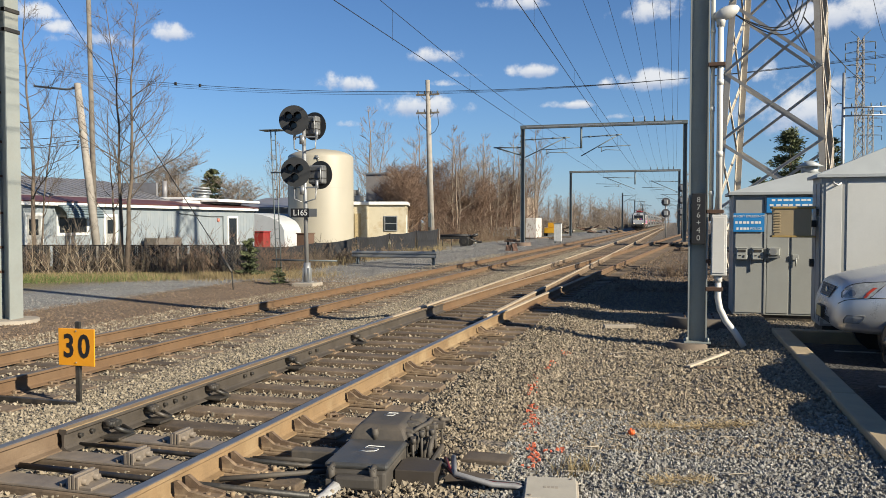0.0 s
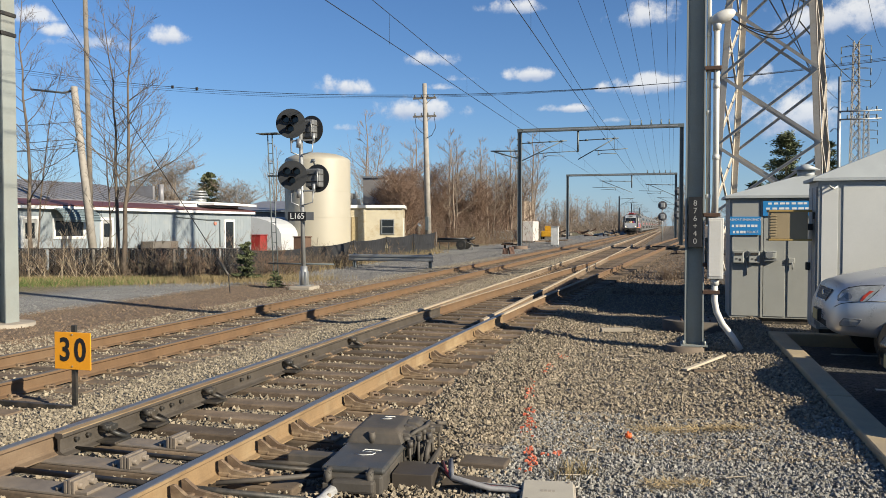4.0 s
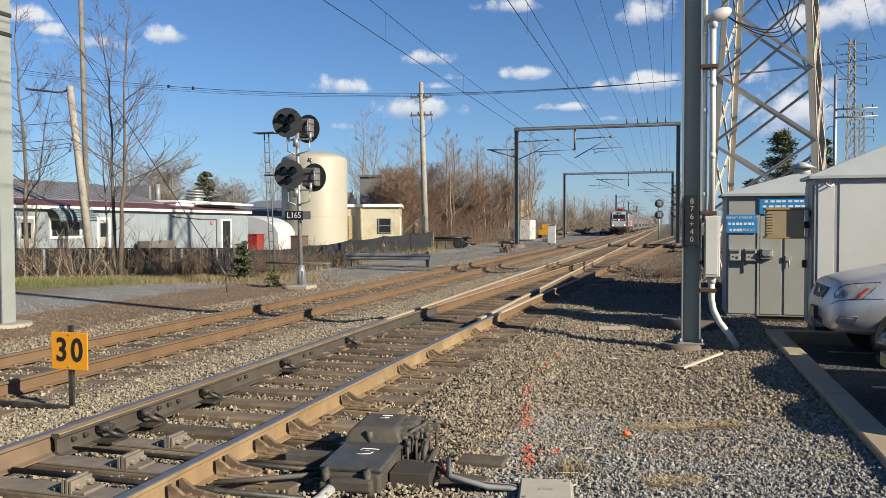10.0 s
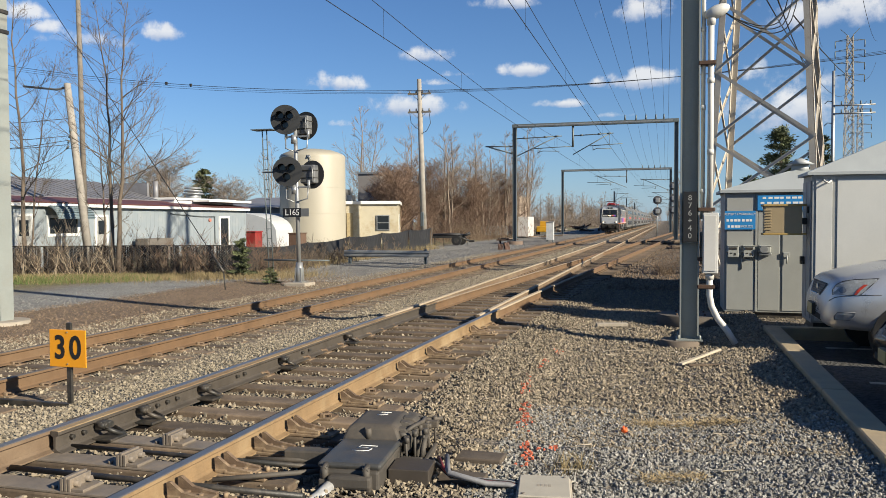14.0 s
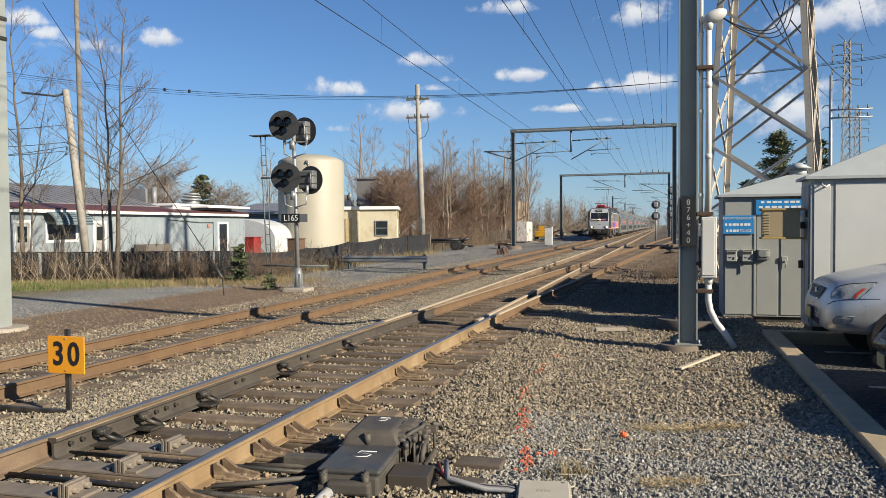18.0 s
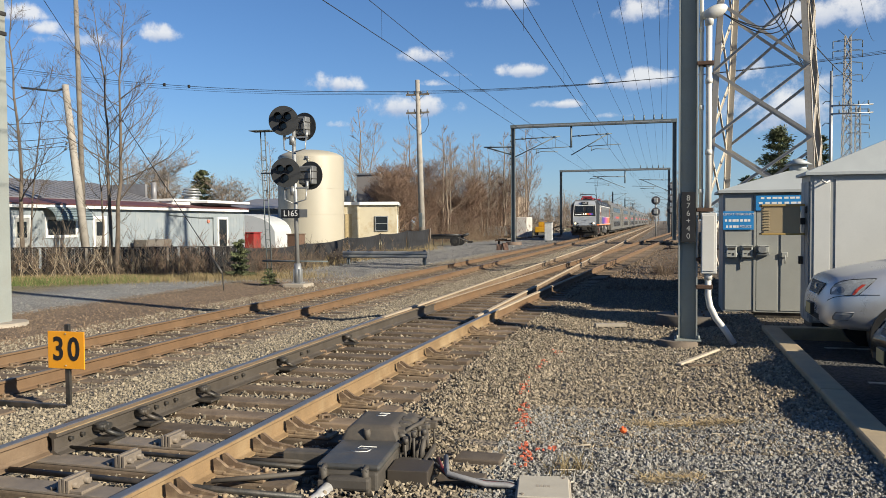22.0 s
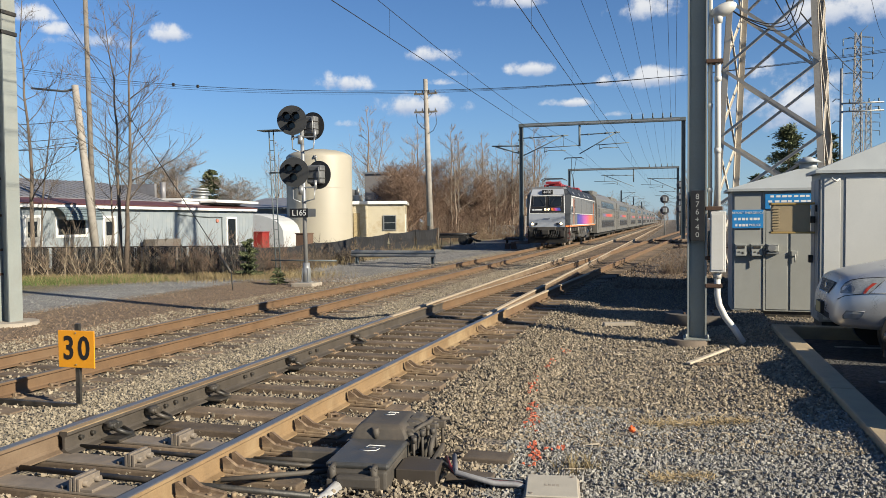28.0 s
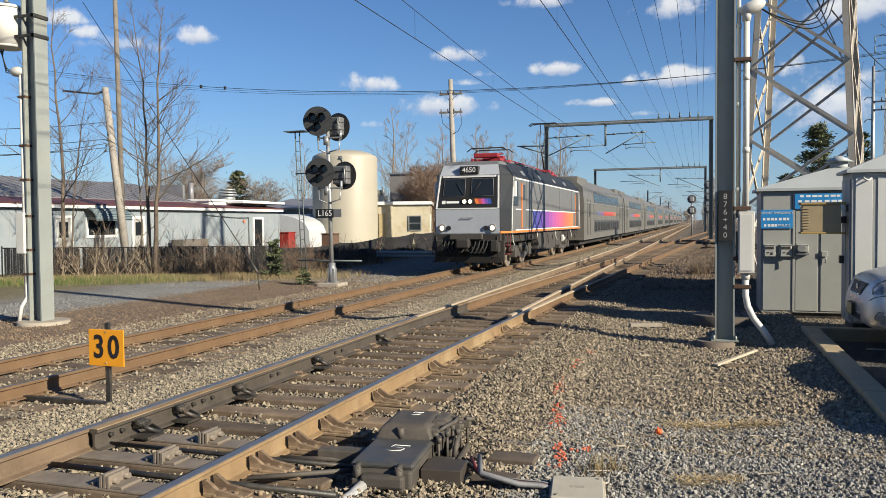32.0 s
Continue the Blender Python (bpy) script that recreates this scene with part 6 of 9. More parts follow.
lattice("transmission_tower", "weathered grey lattice transmission tower behind the cabinets", 3.37, 29.5, 3.69, 1.81, -0.39, 18.3, 8, 0.205, 0.050, -14)
tower_feet()
cars()
guard_rail()

# ---- trees and brush ----
def limbs(r, height, spread=0.45, levels=4, trunk_r=0.12, first=0.25, kids=(5, 5, 4), up=0.55, stems=1, wig=0.12):
    """Branch segments (a, b, radius at a, radius at b, level) of a bare tree."""
    out = []

    def grow(p, d, length, rad, level):
        n = 5 if level == 0 else 3
        pts = [p]
        for i in range(n):
            d = (d + Vector((r.normal(), r.normal(), r.normal() * 0.5 + (up * 0.35 if level else 0.6))) * (wig if level else wig * 0.5)).normalized()
            q = pts[-1] + d * (length / n)
            f0, f1 = 1 - 0.75 * i / n, 1 - 0.75 * (i + 1) / n
            out.append((pts[-1], q, rad * f0, rad * f1, level))
            pts.append(q)
        if level >= levels - 1:
            return
        k = kids[min(level, len(kids) - 1)]
        for j in range(k):
            u = (first if level == 0 else 0.2) + (1 - (first if level == 0 else 0.2)) * (j + r.rand()) / k
            i = min(n - 1, int(u * n))
            base = pts[i].lerp(pts[i + 1], u * n - i)
            a = r.rand() * 6.283
            side = Vector((math.cos(a), math.sin(a), 0))
            nd = (d * (1 - spread) + side * spread * (0.8 + 0.5 * r.rand()) + Vector((0, 0, up * 0.5))).normalized()
            grow(base, nd, length * (0.42 + 0.25 * r.rand()) * (1.15 - 0.45 * u), rad * (1 - 0.75 * u) * 0.6, level + 1)
    for s in range(stems):
        a = s * 2.4 + r.rand()
        d = Vector((0.09 * math.cos(a), 0.09 * math.sin(a), 1)) if stems > 1 else Vector((0.03, 0.02, 1))
        grow(Vector((0.1 * math.cos(a), 0.1 * math.sin(a), -0.1)) if stems > 1 else Vector((0, 0, -0.1)), d.normalized(), height * (0.8 + 0.2 * r.rand()), trunk_r, 0)
    return out


def twig_mesh(name, segs, material, thin=0.006):
    verts, faces = [], []
    for a, b, r0, r1, level in segs:
        n = 7 if level == 0 else 3
        d = (b - a).normalized()
        s = d.orthogonal().normalized()
        t = d.cross(s)
        k = len(verts)
        for p, rr in ((a, max(r0, thin)), (b, max(r1, thin * 0.7))):
            for i in range(n):
                w = 2 * math.pi * i / n
                verts.append(tuple(p + (s * math.cos(w) + t * math.sin(w)) * rr))
        for i in range(n):
            j = (i + 1) % n
            faces.append((k + i, k + j, k + n + j, k + n + i))
    return mesh_from(name, verts, faces, [material], smooth=True)


def bare_tree(name, label, loc, seed, bark, group="", thin=0.006, **shape):
    r = np.random.RandomState(seed)
    segs = limbs(r, **shape)
    t = thing(name, label, "tree", loc, group=group)
    for nm, ok in (("trunk", lambda l: l == 0), ("crown", lambda l: l > 0)):
        ob = new(nm, twig_mesh(nm, [s for s in segs if ok(s[4])], bark, thin))
        ob.parent = t
    return t


def slender(r, stems, branches=20, subs=6, twigs=3, reach=0.36, start=0.22, rise=0.9):
    """Segments of an open-crowned bare tree. stems: foot (x, y), head (x, y), height, radius."""
    out = []

    def run(p, d, length, n, r0, r1, level, lift, wig):
        pts = [p]
        for i in range(n):
            d = (d + Vector((r.normal() * wig, r.normal() * wig, r.normal() * wig * 0.6 + lift))).normalized()
            q = pts[-1] + d * (length / n)
            out.append((pts[-1], q, r0 + (r1 - r0) * i / n, r0 + (r1 - r0) * (i + 1) / n, level))
            pts.append(q)
        return pts
    for (fx, fy), (hx, hy), height, rad in stems:
        n = 11
        pts = []
        for i in range(n + 1):
            u = i / n
            w = 0.02 * height * math.sin(u * 6 + fx * 9) * u
            pts.append(Vector((fx + (hx - fx) * u ** 1.3 + w + 0.03 * r.normal() * u, fy + (hy - fy) * u ** 1.3 + 0.03 * r.normal(), height * u - 0.1)))
        for i in range(n):
            out.append((pts[i], pts[i + 1], rad * (1 - 0.9 * i / n), rad * (1 - 0.9 * (i + 1) / n), 0))
        for b in range(branches):
            u = start + (0.97 - start) * (b + r.rand()) / branches
            i = min(n - 1, int(u * n))
            p = pts[i].lerp(pts[i + 1], u * n - i)
            a = b * 2.4 + r.normal() * 0.5
            d = Vector((math.cos(a), math.sin(a), rise * (0.55 + 0.6 * r.rand()))).normalized()
            length = (0.5 + reach * height * (1.05 - u)) * (0.55 + 0.6 * r.rand())
            rb = min(0.42 * rad * (1 - 0.9 * u) + 0.003, 0.007 + 0.008 * length)
            bp = run(p, d, length, 5, rb, rb * 0.25, 1, 0.07, 0.09)
            for k in range(subs):
                v = 0.22 + 0.75 * (k + r.rand()) / subs
                j = min(4, int(v * 5))
                q = bp[j].lerp(bp[j + 1], v * 5 - j)
                e = (bp[j + 1] - bp[j]).normalized()
                side = e.cross(Vector((r.normal(), r.normal(), r.normal()))).normalized()
                e2 = (e + side * (0.45 + 0.4 * r.rand()) + Vector((0, 0, 0.25))).normalized()
                ls = (0.25 + 0.50 * length * (1.05 - v)) * (0.6 + 0.6 * r.rand())
                sp = run(q, e2, ls, 3, rb * 0.4, rb * 0.12, 2, 0.05, 0.14)
                for _ in range(twigs):
                    j = r.randint(3)
                    f = (sp[j + 1] - sp[j]).normalized()
                    tw = (f + Vector((r.normal(), r.normal(), r.normal() + 0.4)) * 0.42).normalized()
                    q2 = sp[j].lerp(sp[j + 1], r.rand())
                    out.append((q2, q2 + tw * ls * (0.35 + 0.45 * r.rand()), rb * 0.16, rb * 0.05, 3))
    return out


def open_tree(name, label, loc, seed, bark, stems, group="", thin=0.006, **shape):
    segs = slender(np.random.RandomState(seed), stems, **shape)
    t = thing(name, label, "tree", loc, group=group)
    for nm, low in (("trunk", True), ("crown", False)):
        ob = new(nm, twig_mesh(nm, [g for g in segs if (g[4] == 0) == low], bark, thin))
        ob.parent = t
    return t


def brush(name, label, x0, x1, y0, y1, count, h0, h1, material, seed, zfun=ground_z, thin=0.006, twigs=3, lean=0.35, edge=None):
    """A thicket of thin upright stems with side twigs."""
    r = np.random.RandomState(seed)
    segs = []
    for _ in range(count):
        u = r.rand()
        x, y = x0 + (x1 - x0) * u, y0 + (y1 - y0) * u
        if edge:
            x, y = x + r.normal() * edge, y + r.normal() * edge
        h = h0 + (h1 - h0) * r.rand() ** 1.5
        h *= 0.65 + 0.35 * math.sin(u * 23 + seed) * math.sin(u * 9 + 2)
        p = Vector((x, y, zfun(x) - 0.05))
        d = Vector((r.normal() * lean, r.normal() * lean, 1)).normalized()
        for i in range(3):
            q = p + d * h / 3
            segs.append((p, q, thin * (2.2 - 0.6 * i), thin * (1.6 - 0.6 * i) + 0.001, 1))
            for _k in range(twigs if i else 0):
                a = r.rand() * 6.28
                e = (d + Vector((math.cos(a), math.sin(a), 0.5)) * 0.8).normalized()
                segs.append((q, q + e * h * (0.15 + 0.25 * r.rand()), thin, thin * 0.6, 1))
            p = q
            d = (d + Vector((r.normal(), r.normal(), 0.4)) * 0.16).normalized()
    ob = new(name, twig_mesh(name, segs, material, thin * 0.7))
    return tagged(ob, label, "brush", kind="stuff")


def grass(name, label, x0, x1, y0, y1, count, h0, h1, material, seed, edge=0.5, w=0.008, lean=0.45, lift=0.0):
    r = np.random.RandomState(seed)
    u = r.rand(count)
    x = x0 + (x1 - x0) * u + r.normal(size=count) * edge
    y = y0 + (y1 - y0) * u + r.normal(size=count) * edge
    z = np.array([ground_z(v) for v in x])
    h = h0 + (h1 - h0) * r.rand(count)
    a = r.rand(count) * 6.283
    lx, ly = r.normal(size=count) * lean * h, r.normal(size=count) * lean * h
    v = np.zeros((count, 4, 3))
    for k, (s, top) in enumerate(((-1, 0), (1, 0), (0.3, 1), (-0.3, 1))):
        v[:, k, 0] = x + s * w * np.cos(a) + top * lx
        v[:, k, 1] = y + s * w * np.sin(a) + top * ly
        v[:, k, 2] = z - 0.02 + lift + top * h
    faces = np.arange(count * 4).reshape(-1, 4).tolist()
    ob = new(name, mesh_from(name, v.reshape(-1, 3).tolist(), faces, [material]))
    return tagged(ob, label, "grass", kind="stuff")


def evergreen(name, label, loc, height, radius, seed, group="", leaf=0.16, count=2600, needle=NEEDLE):
    r = np.random.RandomState(seed)
    t = thing(name, label, "tree", loc, group=group)
    bm = B()
    tube(bm, (0, 0, -0.2), (0, 0, height * 0.97), radius * 0.09, 0.02, 8)
    part("trunk", bm, BARK, t)
    verts, faces = [], []
    whorls = max(5, int(height * 1.7))
    limbs_ = []
    for k in range(whorls):
        for j in range(5):
            f = 0.08 + 0.90 * (k + 0.7 * r.rand()) / whorls
            a = j * 1.257 + k * 0.8 + 0.4 * r.normal()
            limbs_.append((f, a, radius * ((1 - f) ** 0.75 + 0.04) * (0.5 + 0.6 * r.rand())))
    for i in range(count):
        f, a, reach = limbs_[r.randint(len(limbs_))]
        u = r.rand() ** 0.6
        rr = reach * u
        w = 0.10 * reach + 0.05 * radius
        p = Vector((rr * math.cos(a) + w * r.normal(), rr * math.sin(a) + w * r.normal(), height * f - 0.10 * rr + 0.12 * rr * u + 0.045 * height / 3 * r.normal()))
        s = leaf * (0.6 + 0.8 * r.rand())
        d1 = Vector((math.cos(a) + 0.4 * r.normal(), math.sin(a) + 0.4 * r.normal(), 0.2 + 0.4 * r.normal())).normalized()
        d2 = Vector((r.normal(), r.normal(), r.normal())).normalized()
        n = len(verts)
        verts += [tuple(p - d2 * s * 0.3), tuple(p + d1 * s), tuple(p + d2 * s * 0.3), tuple(p - d1 * s * 0.5)]
        faces.append((n, n + 1, n + 2, n + 3))
    ob = new("crown", mesh_from("crown", verts, faces, [needle]))
    ob.parent = t
    return t


# ---- the far side: building, fences, tank ----
def frame_part(name, y0, y1, z0, z1, x, w, material, parent, depth=0.06):
    """A rectangular frame on a wall that faces +x."""
    bm = B()
    for a, b in (((y0, z0), (y1, z0 + w)), ((y0, z1 - w), (y1, z1)), ((y0, z0 + w), (y0 + w, z1 - w)), ((y1 - w, z0 + w), (y1, z1 - w))):
        box(bm, (x, a[0], a[1]), (x + depth, b[0], b[1]))
    return part(name, bm, material, parent)


def workshop():
    X = -28.0
    b = thing("workshop_building", "long pale blue-white sided workshop with maroon roof edge", "building", (0, 0, 0))
    bm = B()
    box(bm, (-37.0, 8.0, -0.6), (X, 49.0, 2.42))
    wall = part("wall", bm, SIDING, b)
    for k in range(64):
        y = 24.4 + k * 0.38
        bm = B()
        box(bm, (X, y, -0.5), (X + 0.005, y + 0.03, 2.36))
        part("siding_rib", bm, SIDING, wall)
    bm = B()
    box(bm, (X, 8.0, 2.36), (X + 0.28, 49.1, 2.52), 0.01)
    part("fascia", bm, WHITE, b, "white fascia board")
    bm = B()
    slab(bm, [(X + 0.32, 8.0, 2.53), (X + 0.32, 49.1, 2.53), (X - 1.9, 49.1, 2.86), (X - 1.9, 8.0, 2.86)], (0, 0, 1), 0.05)
    part("roof_edge", bm, MAROON, b, "maroon shingled roof edge")
    bm = B()
    slab(bm, [(X - 1.85, 8.0, 2.88), (X - 1.85, 42.2, 2.88), (X - 6.5, 42.2, 4.1), (X - 6.5, 8.0, 4.1)], (0, 0, 1), 0.06)
    slab(bm, [(X - 6.5, 8.0, 4.1), (X - 6.5, 42.2, 4.1), (X - 11.5, 42.2, 2.8), (X - 11.5, 8.0, 2.8)], (0, 0, 1), 0.06)
    roof = part("roof", bm, METAL_ROOF, b, "low grey metal roof")
    for k in range(30):
        y = 24.0 + k * 0.61
        bm = B()
        slab(bm, [(X - 1.85, y, 2.95), (X - 1.85, y + 0.05, 2.95), (X - 6.5, y + 0.05, 4.17), (X - 6.5, y, 4.17)], (0, 0, 1), 0.03)
        part("roof_seam", bm, METAL_ROOF, roof)
    bm = B()
    box(bm, (X - 9.0, 42.2, 2.5), (X - 1.0, 49.0, 2.98))
    box(bm, (X - 9.1, 42.1, 2.98), (X - 0.9, 49.2, 3.12), 0.02)
    box(bm, (X - 0.9, 44.0, 2.88), (X + 0.30, 49.25, 3.03), 0.02)
    part("parapet", bm, WHITE, b, "white flat-roofed end with cornice")
    bm = B()
    slab(bm, [(X - 3.0, 42.3, 3.0), (X - 3.0, 42.5, 3.0), (X - 3.0, 42.5, 4.05), (X - 3.0, 42.3, 4.05)], (-1, 0, 0), 4.0)
    tube(bm, (X - 2.6, 42.6, 2.9), (X - 2.6, 42.6, 4.15), 0.16, n=12)
    part("end_gable", bm, METAL_ROOF, b)
    bm = B()
    tube(bm, (X - 3.6, 48.2, 3.1), (X - 3.6, 48.2, 3.62), 0.50, n=18)
    for k in range(3):
        tube(bm, (X - 3.6, 48.2, 3.52 + k * 0.19), (X - 3.6, 48.2, 3.63 + k * 0.19), 0.70 - k * 0.07, 0.66 - k * 0.09, 18)
    part("roof_ventilator", bm, GALV, b)
    for y0, y1, z1, kind in ((28.75, 29.85, 2.02, "door"), (33.9, 34.9, 2.0, "door"), (45.55, 46.8, 1.98, "door"), (30.7, 32.8, 1.95, "window")):
        z0 = -0.45 if kind == "door" else 0.95
        d = frame_part(kind + "_frame", y0, y1, z0, z1, X, 0.13, WHITE, b)
        bm = B()
        box(bm, (X - 0.001, y0 + 0.13, z0 + 0.13), (X + 0.02, y1 - 0.13, z1 - 0.13))
        leaf = part("leaf" if kind == "door" else "pane", bm, GLASS_DARK if kind != "door" or y0 > 40 else mat("grey_door_paint", (0.42, 0.42, 0.40), 0.6), d)
        if kind == "door":
            bm = B()
            box(bm, (X + 0.02, y0 + 0.28, 1.0), (X + 0.03, y1 - 0.28, z1 - 0.3))
            part("door_window", bm, GLASS_DARK, d)
    # ribbed awning over the window
    bm = B()
    k = 9
    arc = [math.pi / 2 * i / k for i in range(k + 1)]
    rings = [[(X + q * math.sin(a), y, 1.78 + (q - 0.19) * math.cos(a)) for q, run in ((0.85, arc), (0.81, arc[::-1])) for a in run] for y in (30.5, 32.95)]
    loft(bm, rings)
    aw = part("awning", bm, mat("blue_grey_awning", (0.20, 0.26, 0.29), 0.5, 0.1, 0.15, 3, 30, 0.05), b, "blue-grey ribbed metal awning")
    for i in range(8):
        a = math.pi / 2 * (i + 0.5) / 8
        bm = B()
        tube(bm, (X + 0.88 * math.sin(a), 30.5, 1.78 + 0.69 * math.cos(a)), (X + 0.88 * math.sin(a), 32.95, 1.78 + 0.69 * math.cos(a)), 0.022, n=6)
        part("awning_rib", bm, MATS["blue_grey_awning"], aw)
    bm = B()
    pipe(bm, [(X + 0.05, 40.3, 2.1), (X + 0.05, 43.5, 1.95), (X + 0.05, 45.0, 1.95)], 0.03, 6)
    pipe(bm, [(X + 0.05, 45.0, 1.95), (X + 0.05, 45.0, 0.2)], 0.03, 6)
    part("wall_conduit", bm, GANTRY, b)
    bm = B()
    tube(bm, (X, 44.45, 1.72), (X + 0.10, 44.45, 1.72), 0.13, 0.10, 16)
    tube(bm, (X + 0.10, 44.45, 1.72), (X + 0.14, 44.45, 1.72), 0.03, n=8)
    part("wall_bell", bm, mat("faded_red_bell", (0.55, 0.22, 0.16), 0.6), b)
    bm = B()
    box(bm, (X + 0.3, 36.7, -0.5), (X + 1.1, 39.0, 0.72), 0.03)
    tagged(part("utility_box", bm, mat("dull_brown_box", (0.18, 0.16, 0.14), 0.7)), "dull brown metal box against the workshop wall", "box")


def far_buildings():
    t = thing("storage_tank", "tall cream cylindrical storage tank with domed top", "tank", (-30.9, 66.0, 0))
    bm = B()
    n, R = 64, 2.95
    prof = [(R, -0.6), (R, 7.35), (R * 0.985, 7.5), (R * 0.94, 7.64), (R * 0.8, 7.84), (R * 0.6, 8.02), (R * 0.3, 8.14), (0.02, 8.18)]
    rings = [[bm.verts.new((r * math.cos(2 * math.pi * i / n), r * math.sin(2 * math.pi * i / n), z)) for i in range(n)] for r, z in prof]
    for u, w in zip(rings, rings[1:]):
        for i in range(n):
            bm.faces.new((u[i], u[(i + 1) % n], w[(i + 1) % n], w[i])).smooth = True
    part("shell", bm, CREAM, t)
    for z in (2.3, 4.6):
        bm = B()
        tube(bm, (0, 0, z), (0, 0, z + 0.04), R + 0.012, n=64, cap=False)
        part("seam_band", bm, CREAM, t)
    bm = B()
    tube(bm, (1.0, -2.70, 7.2), (1.0, -2.95, 7.3), 0.12, n=8)
    tube(bm, (0.8, -2.85, 7.4), (1.2, -2.85, 7.0), 0.04, n=6)
    part("valve_fitting", bm, GALV, t)
    b = thing("cream_block_building", "low stained cream block building with white roof edge", "building", (0, 0, 0))
    b.matrix_basis = Matrix.Translation((-24.14, 70.0, 0)) @ pose(0, 0, 0, 0, 0, 17) @ Matrix.Translation((24.14, -70.0, 0))
    bm = B()
    box(bm, (-29.2, 70.0, -0.6), (-24.14, 80.0, 3.2))
    part("wall", bm, CREAM_WALL, b)
    bm = B()
    box(bm, (-29.3, 69.75, 3.2), (-23.95, 80.2, 3.5), 0.03)
    part("roof_edge", bm, WHITE, b)
    d = frame_part("side_frame", 72.0, 73.0, 0.4, 2.3, -24.14, 0.08, WHITE, b)
    for x0, x1, z0, z1, m, nm in ((-26.05, -25.0, 0.85, 2.1, GLASS_DARK, "window"), (-28.9, -28.3, -0.3, 2.4, mat("tan_door", (0.45, 0.36, 0.2), 0.7), "door"), (-28.05, -27.6, -0.5, 3.2, CREAM_WALL, "pilaster")):
        bm = B()
        box(bm, (x0, 69.93, z0), (x1, 69.999, z1), 0.0)
        w = part(nm, bm, m, b)
        if nm == "window":
            bm = B()
            for a, c in (((x0 - 0.08, z0 - 0.08), (x1 + 0.08, z0)), ((x0 - 0.08, z1), (x1 + 0.08, z1 + 0.08)), ((x0 - 0.08, z0), (x0, z1)), ((x1, z0), (x1 + 0.08, z1)), ((x0, (z0 + z1) / 2 - 0.03), (x1, (z0 + z1) / 2 + 0.03))):
                box(bm, (a[0], 69.89, a[1]), (c[0], 69.97, c[1]))
            part("window_frame", bm, GALV, w)
    b = thing("grey_block_building", "plain grey masonry block rising behind the tank", "building", (0, 0, 0))
    bm = B()
    box(bm, (-34.1, 85, -0.6), (-31.4, 93, 7.05))
    part("wall", bm, mat("grey_masonry", (0.30, 0.28, 0.27), 0.85, 0, 0.15, 1, 30, 0.1), b)
    bm = B()
    box(bm, (-34.25, 84.85, 7.05), (-31.25, 93.1, 7.25))
    part("coping", bm, GALV, b)
    u = thing("rooftop_unit", "grey rooftop air handling unit on the cream building", "air unit", (-33.0, 78.0, 3.5))
    bm = B()
    box(bm, (-0.9, -0.7, 0.0), (0.6, 0.7, 1.5), 0.04)
    part("case", bm, SIGNAL_GREY, u)
    bm = B()
    box(bm, (0.6, -0.5, 0.2), (1.2, 0.5, 0.9), 0.04)
    tube(bm, (0.9, 0, 0.9), (0.9, 0, 1.7), 0.15, n=10)
    part("duct", bm, GALV, u)
    # pale fabric shelter and a red bin beside the workshop
    s = thing("fabric_shelter", "white rounded fabric shelter beside the tank", "shelter", (-36.0, 60.0, 0))
    bm = B()
    k = 16
    rings = []
    for y in (0, 9):
        rings.append([(4.6 * math.cos(math.pi * i / k) * 1.0, y, -0.5 + 2.9 * math.sin(math.pi * i / k) ** 0.45) for i in range(k + 1)])
    loft(bm, rings)
    part("cover", bm, mat("grey_white_fabric", (0.56, 0.58, 0.60), 0.7, 0, 0.08, 1.2, 20, 0.05), s, smooth=False)
    b = thing("grey_shed", "low grey shed with dark roof beyond the workshop", "shed", (0, 0, 0))
    bm = B()
    box(bm, (-44, 72, -0.6), (-34.6, 80, 3.0))
    part("wall", bm, MATS["grey_masonry"], b)
    bm = B()
    slab(bm, [(-44.3, 71.6, 3.0), (-34.3, 71.6, 3.0), (-34.3, 80.2, 4.2), (-44.3, 80.2, 4.2)], (0, 0, 1), 0.12)
    part("roof", bm, METAL_ROOF, b)
    for x, y, m, lab, hh, ww in ((-29.3, 52.2, RED_PAINT, "red steel waste bin beside the workshop", 1.35, 0.52), (-26.8, 54.5, mat("brown_crate_paint", (0.15, 0.09, 0.06), 0.8), "brown steel crate beside the workshop", 1.2, 0.5)):
        c = thing("waste_bin", lab, "bin", (x, y, -0.5))
        bm = B()
        box(bm, (-ww, -ww, 0), (ww, ww, hh), 0.04)
        part("body", bm, m, c)
        bm = B()
        box(bm, (-ww - 0.05, -ww - 0.05, hh), (ww + 0.05, ww + 0.05, hh + 0.08), 0.02)
        part("rim", bm, m, c)
    h = thing("distant_house", "far brick-red house gable beyond the roofs", "house", (-78, 88, 0))
    bm = B()
    box(bm, (-5, 0, -0.6), (2, 8, 5.0))
    part("wall", bm, BRICK_TAN, h)
    bm = B()
    loft(bm, [[(-5.3, -0.2, 4.9), (-1.5, -0.2, 7.3), (2.3, -0.2, 4.9)], [(-5.3, 8.2, 4.9), (-1.5, 8.2, 7.3), (2.3, 8.2, 4.9)]])
    part("roof", bm, mat("red_brown_shingles", (0.20, 0.07, 0.05), 0.8, 0, 0.2, 2, 20, 0.1), h)
    bm = B()
    box(bm, (0.6, 1.0, 5.5), (1.4, 1.8, 7.4))
    part("chimney", bm, mat("brick_red", (0.3, 0.12, 0.08), 0.85), h)
    w = thing("tan_warehouse", "long tan masonry wall behind bare brush", "building", (0, 0, 0))
    bm = B()
    box(bm, (-33, 104, -0.6), (-18.8, 112, 4.9))
    part("wall", bm, BRICK_TAN, w)


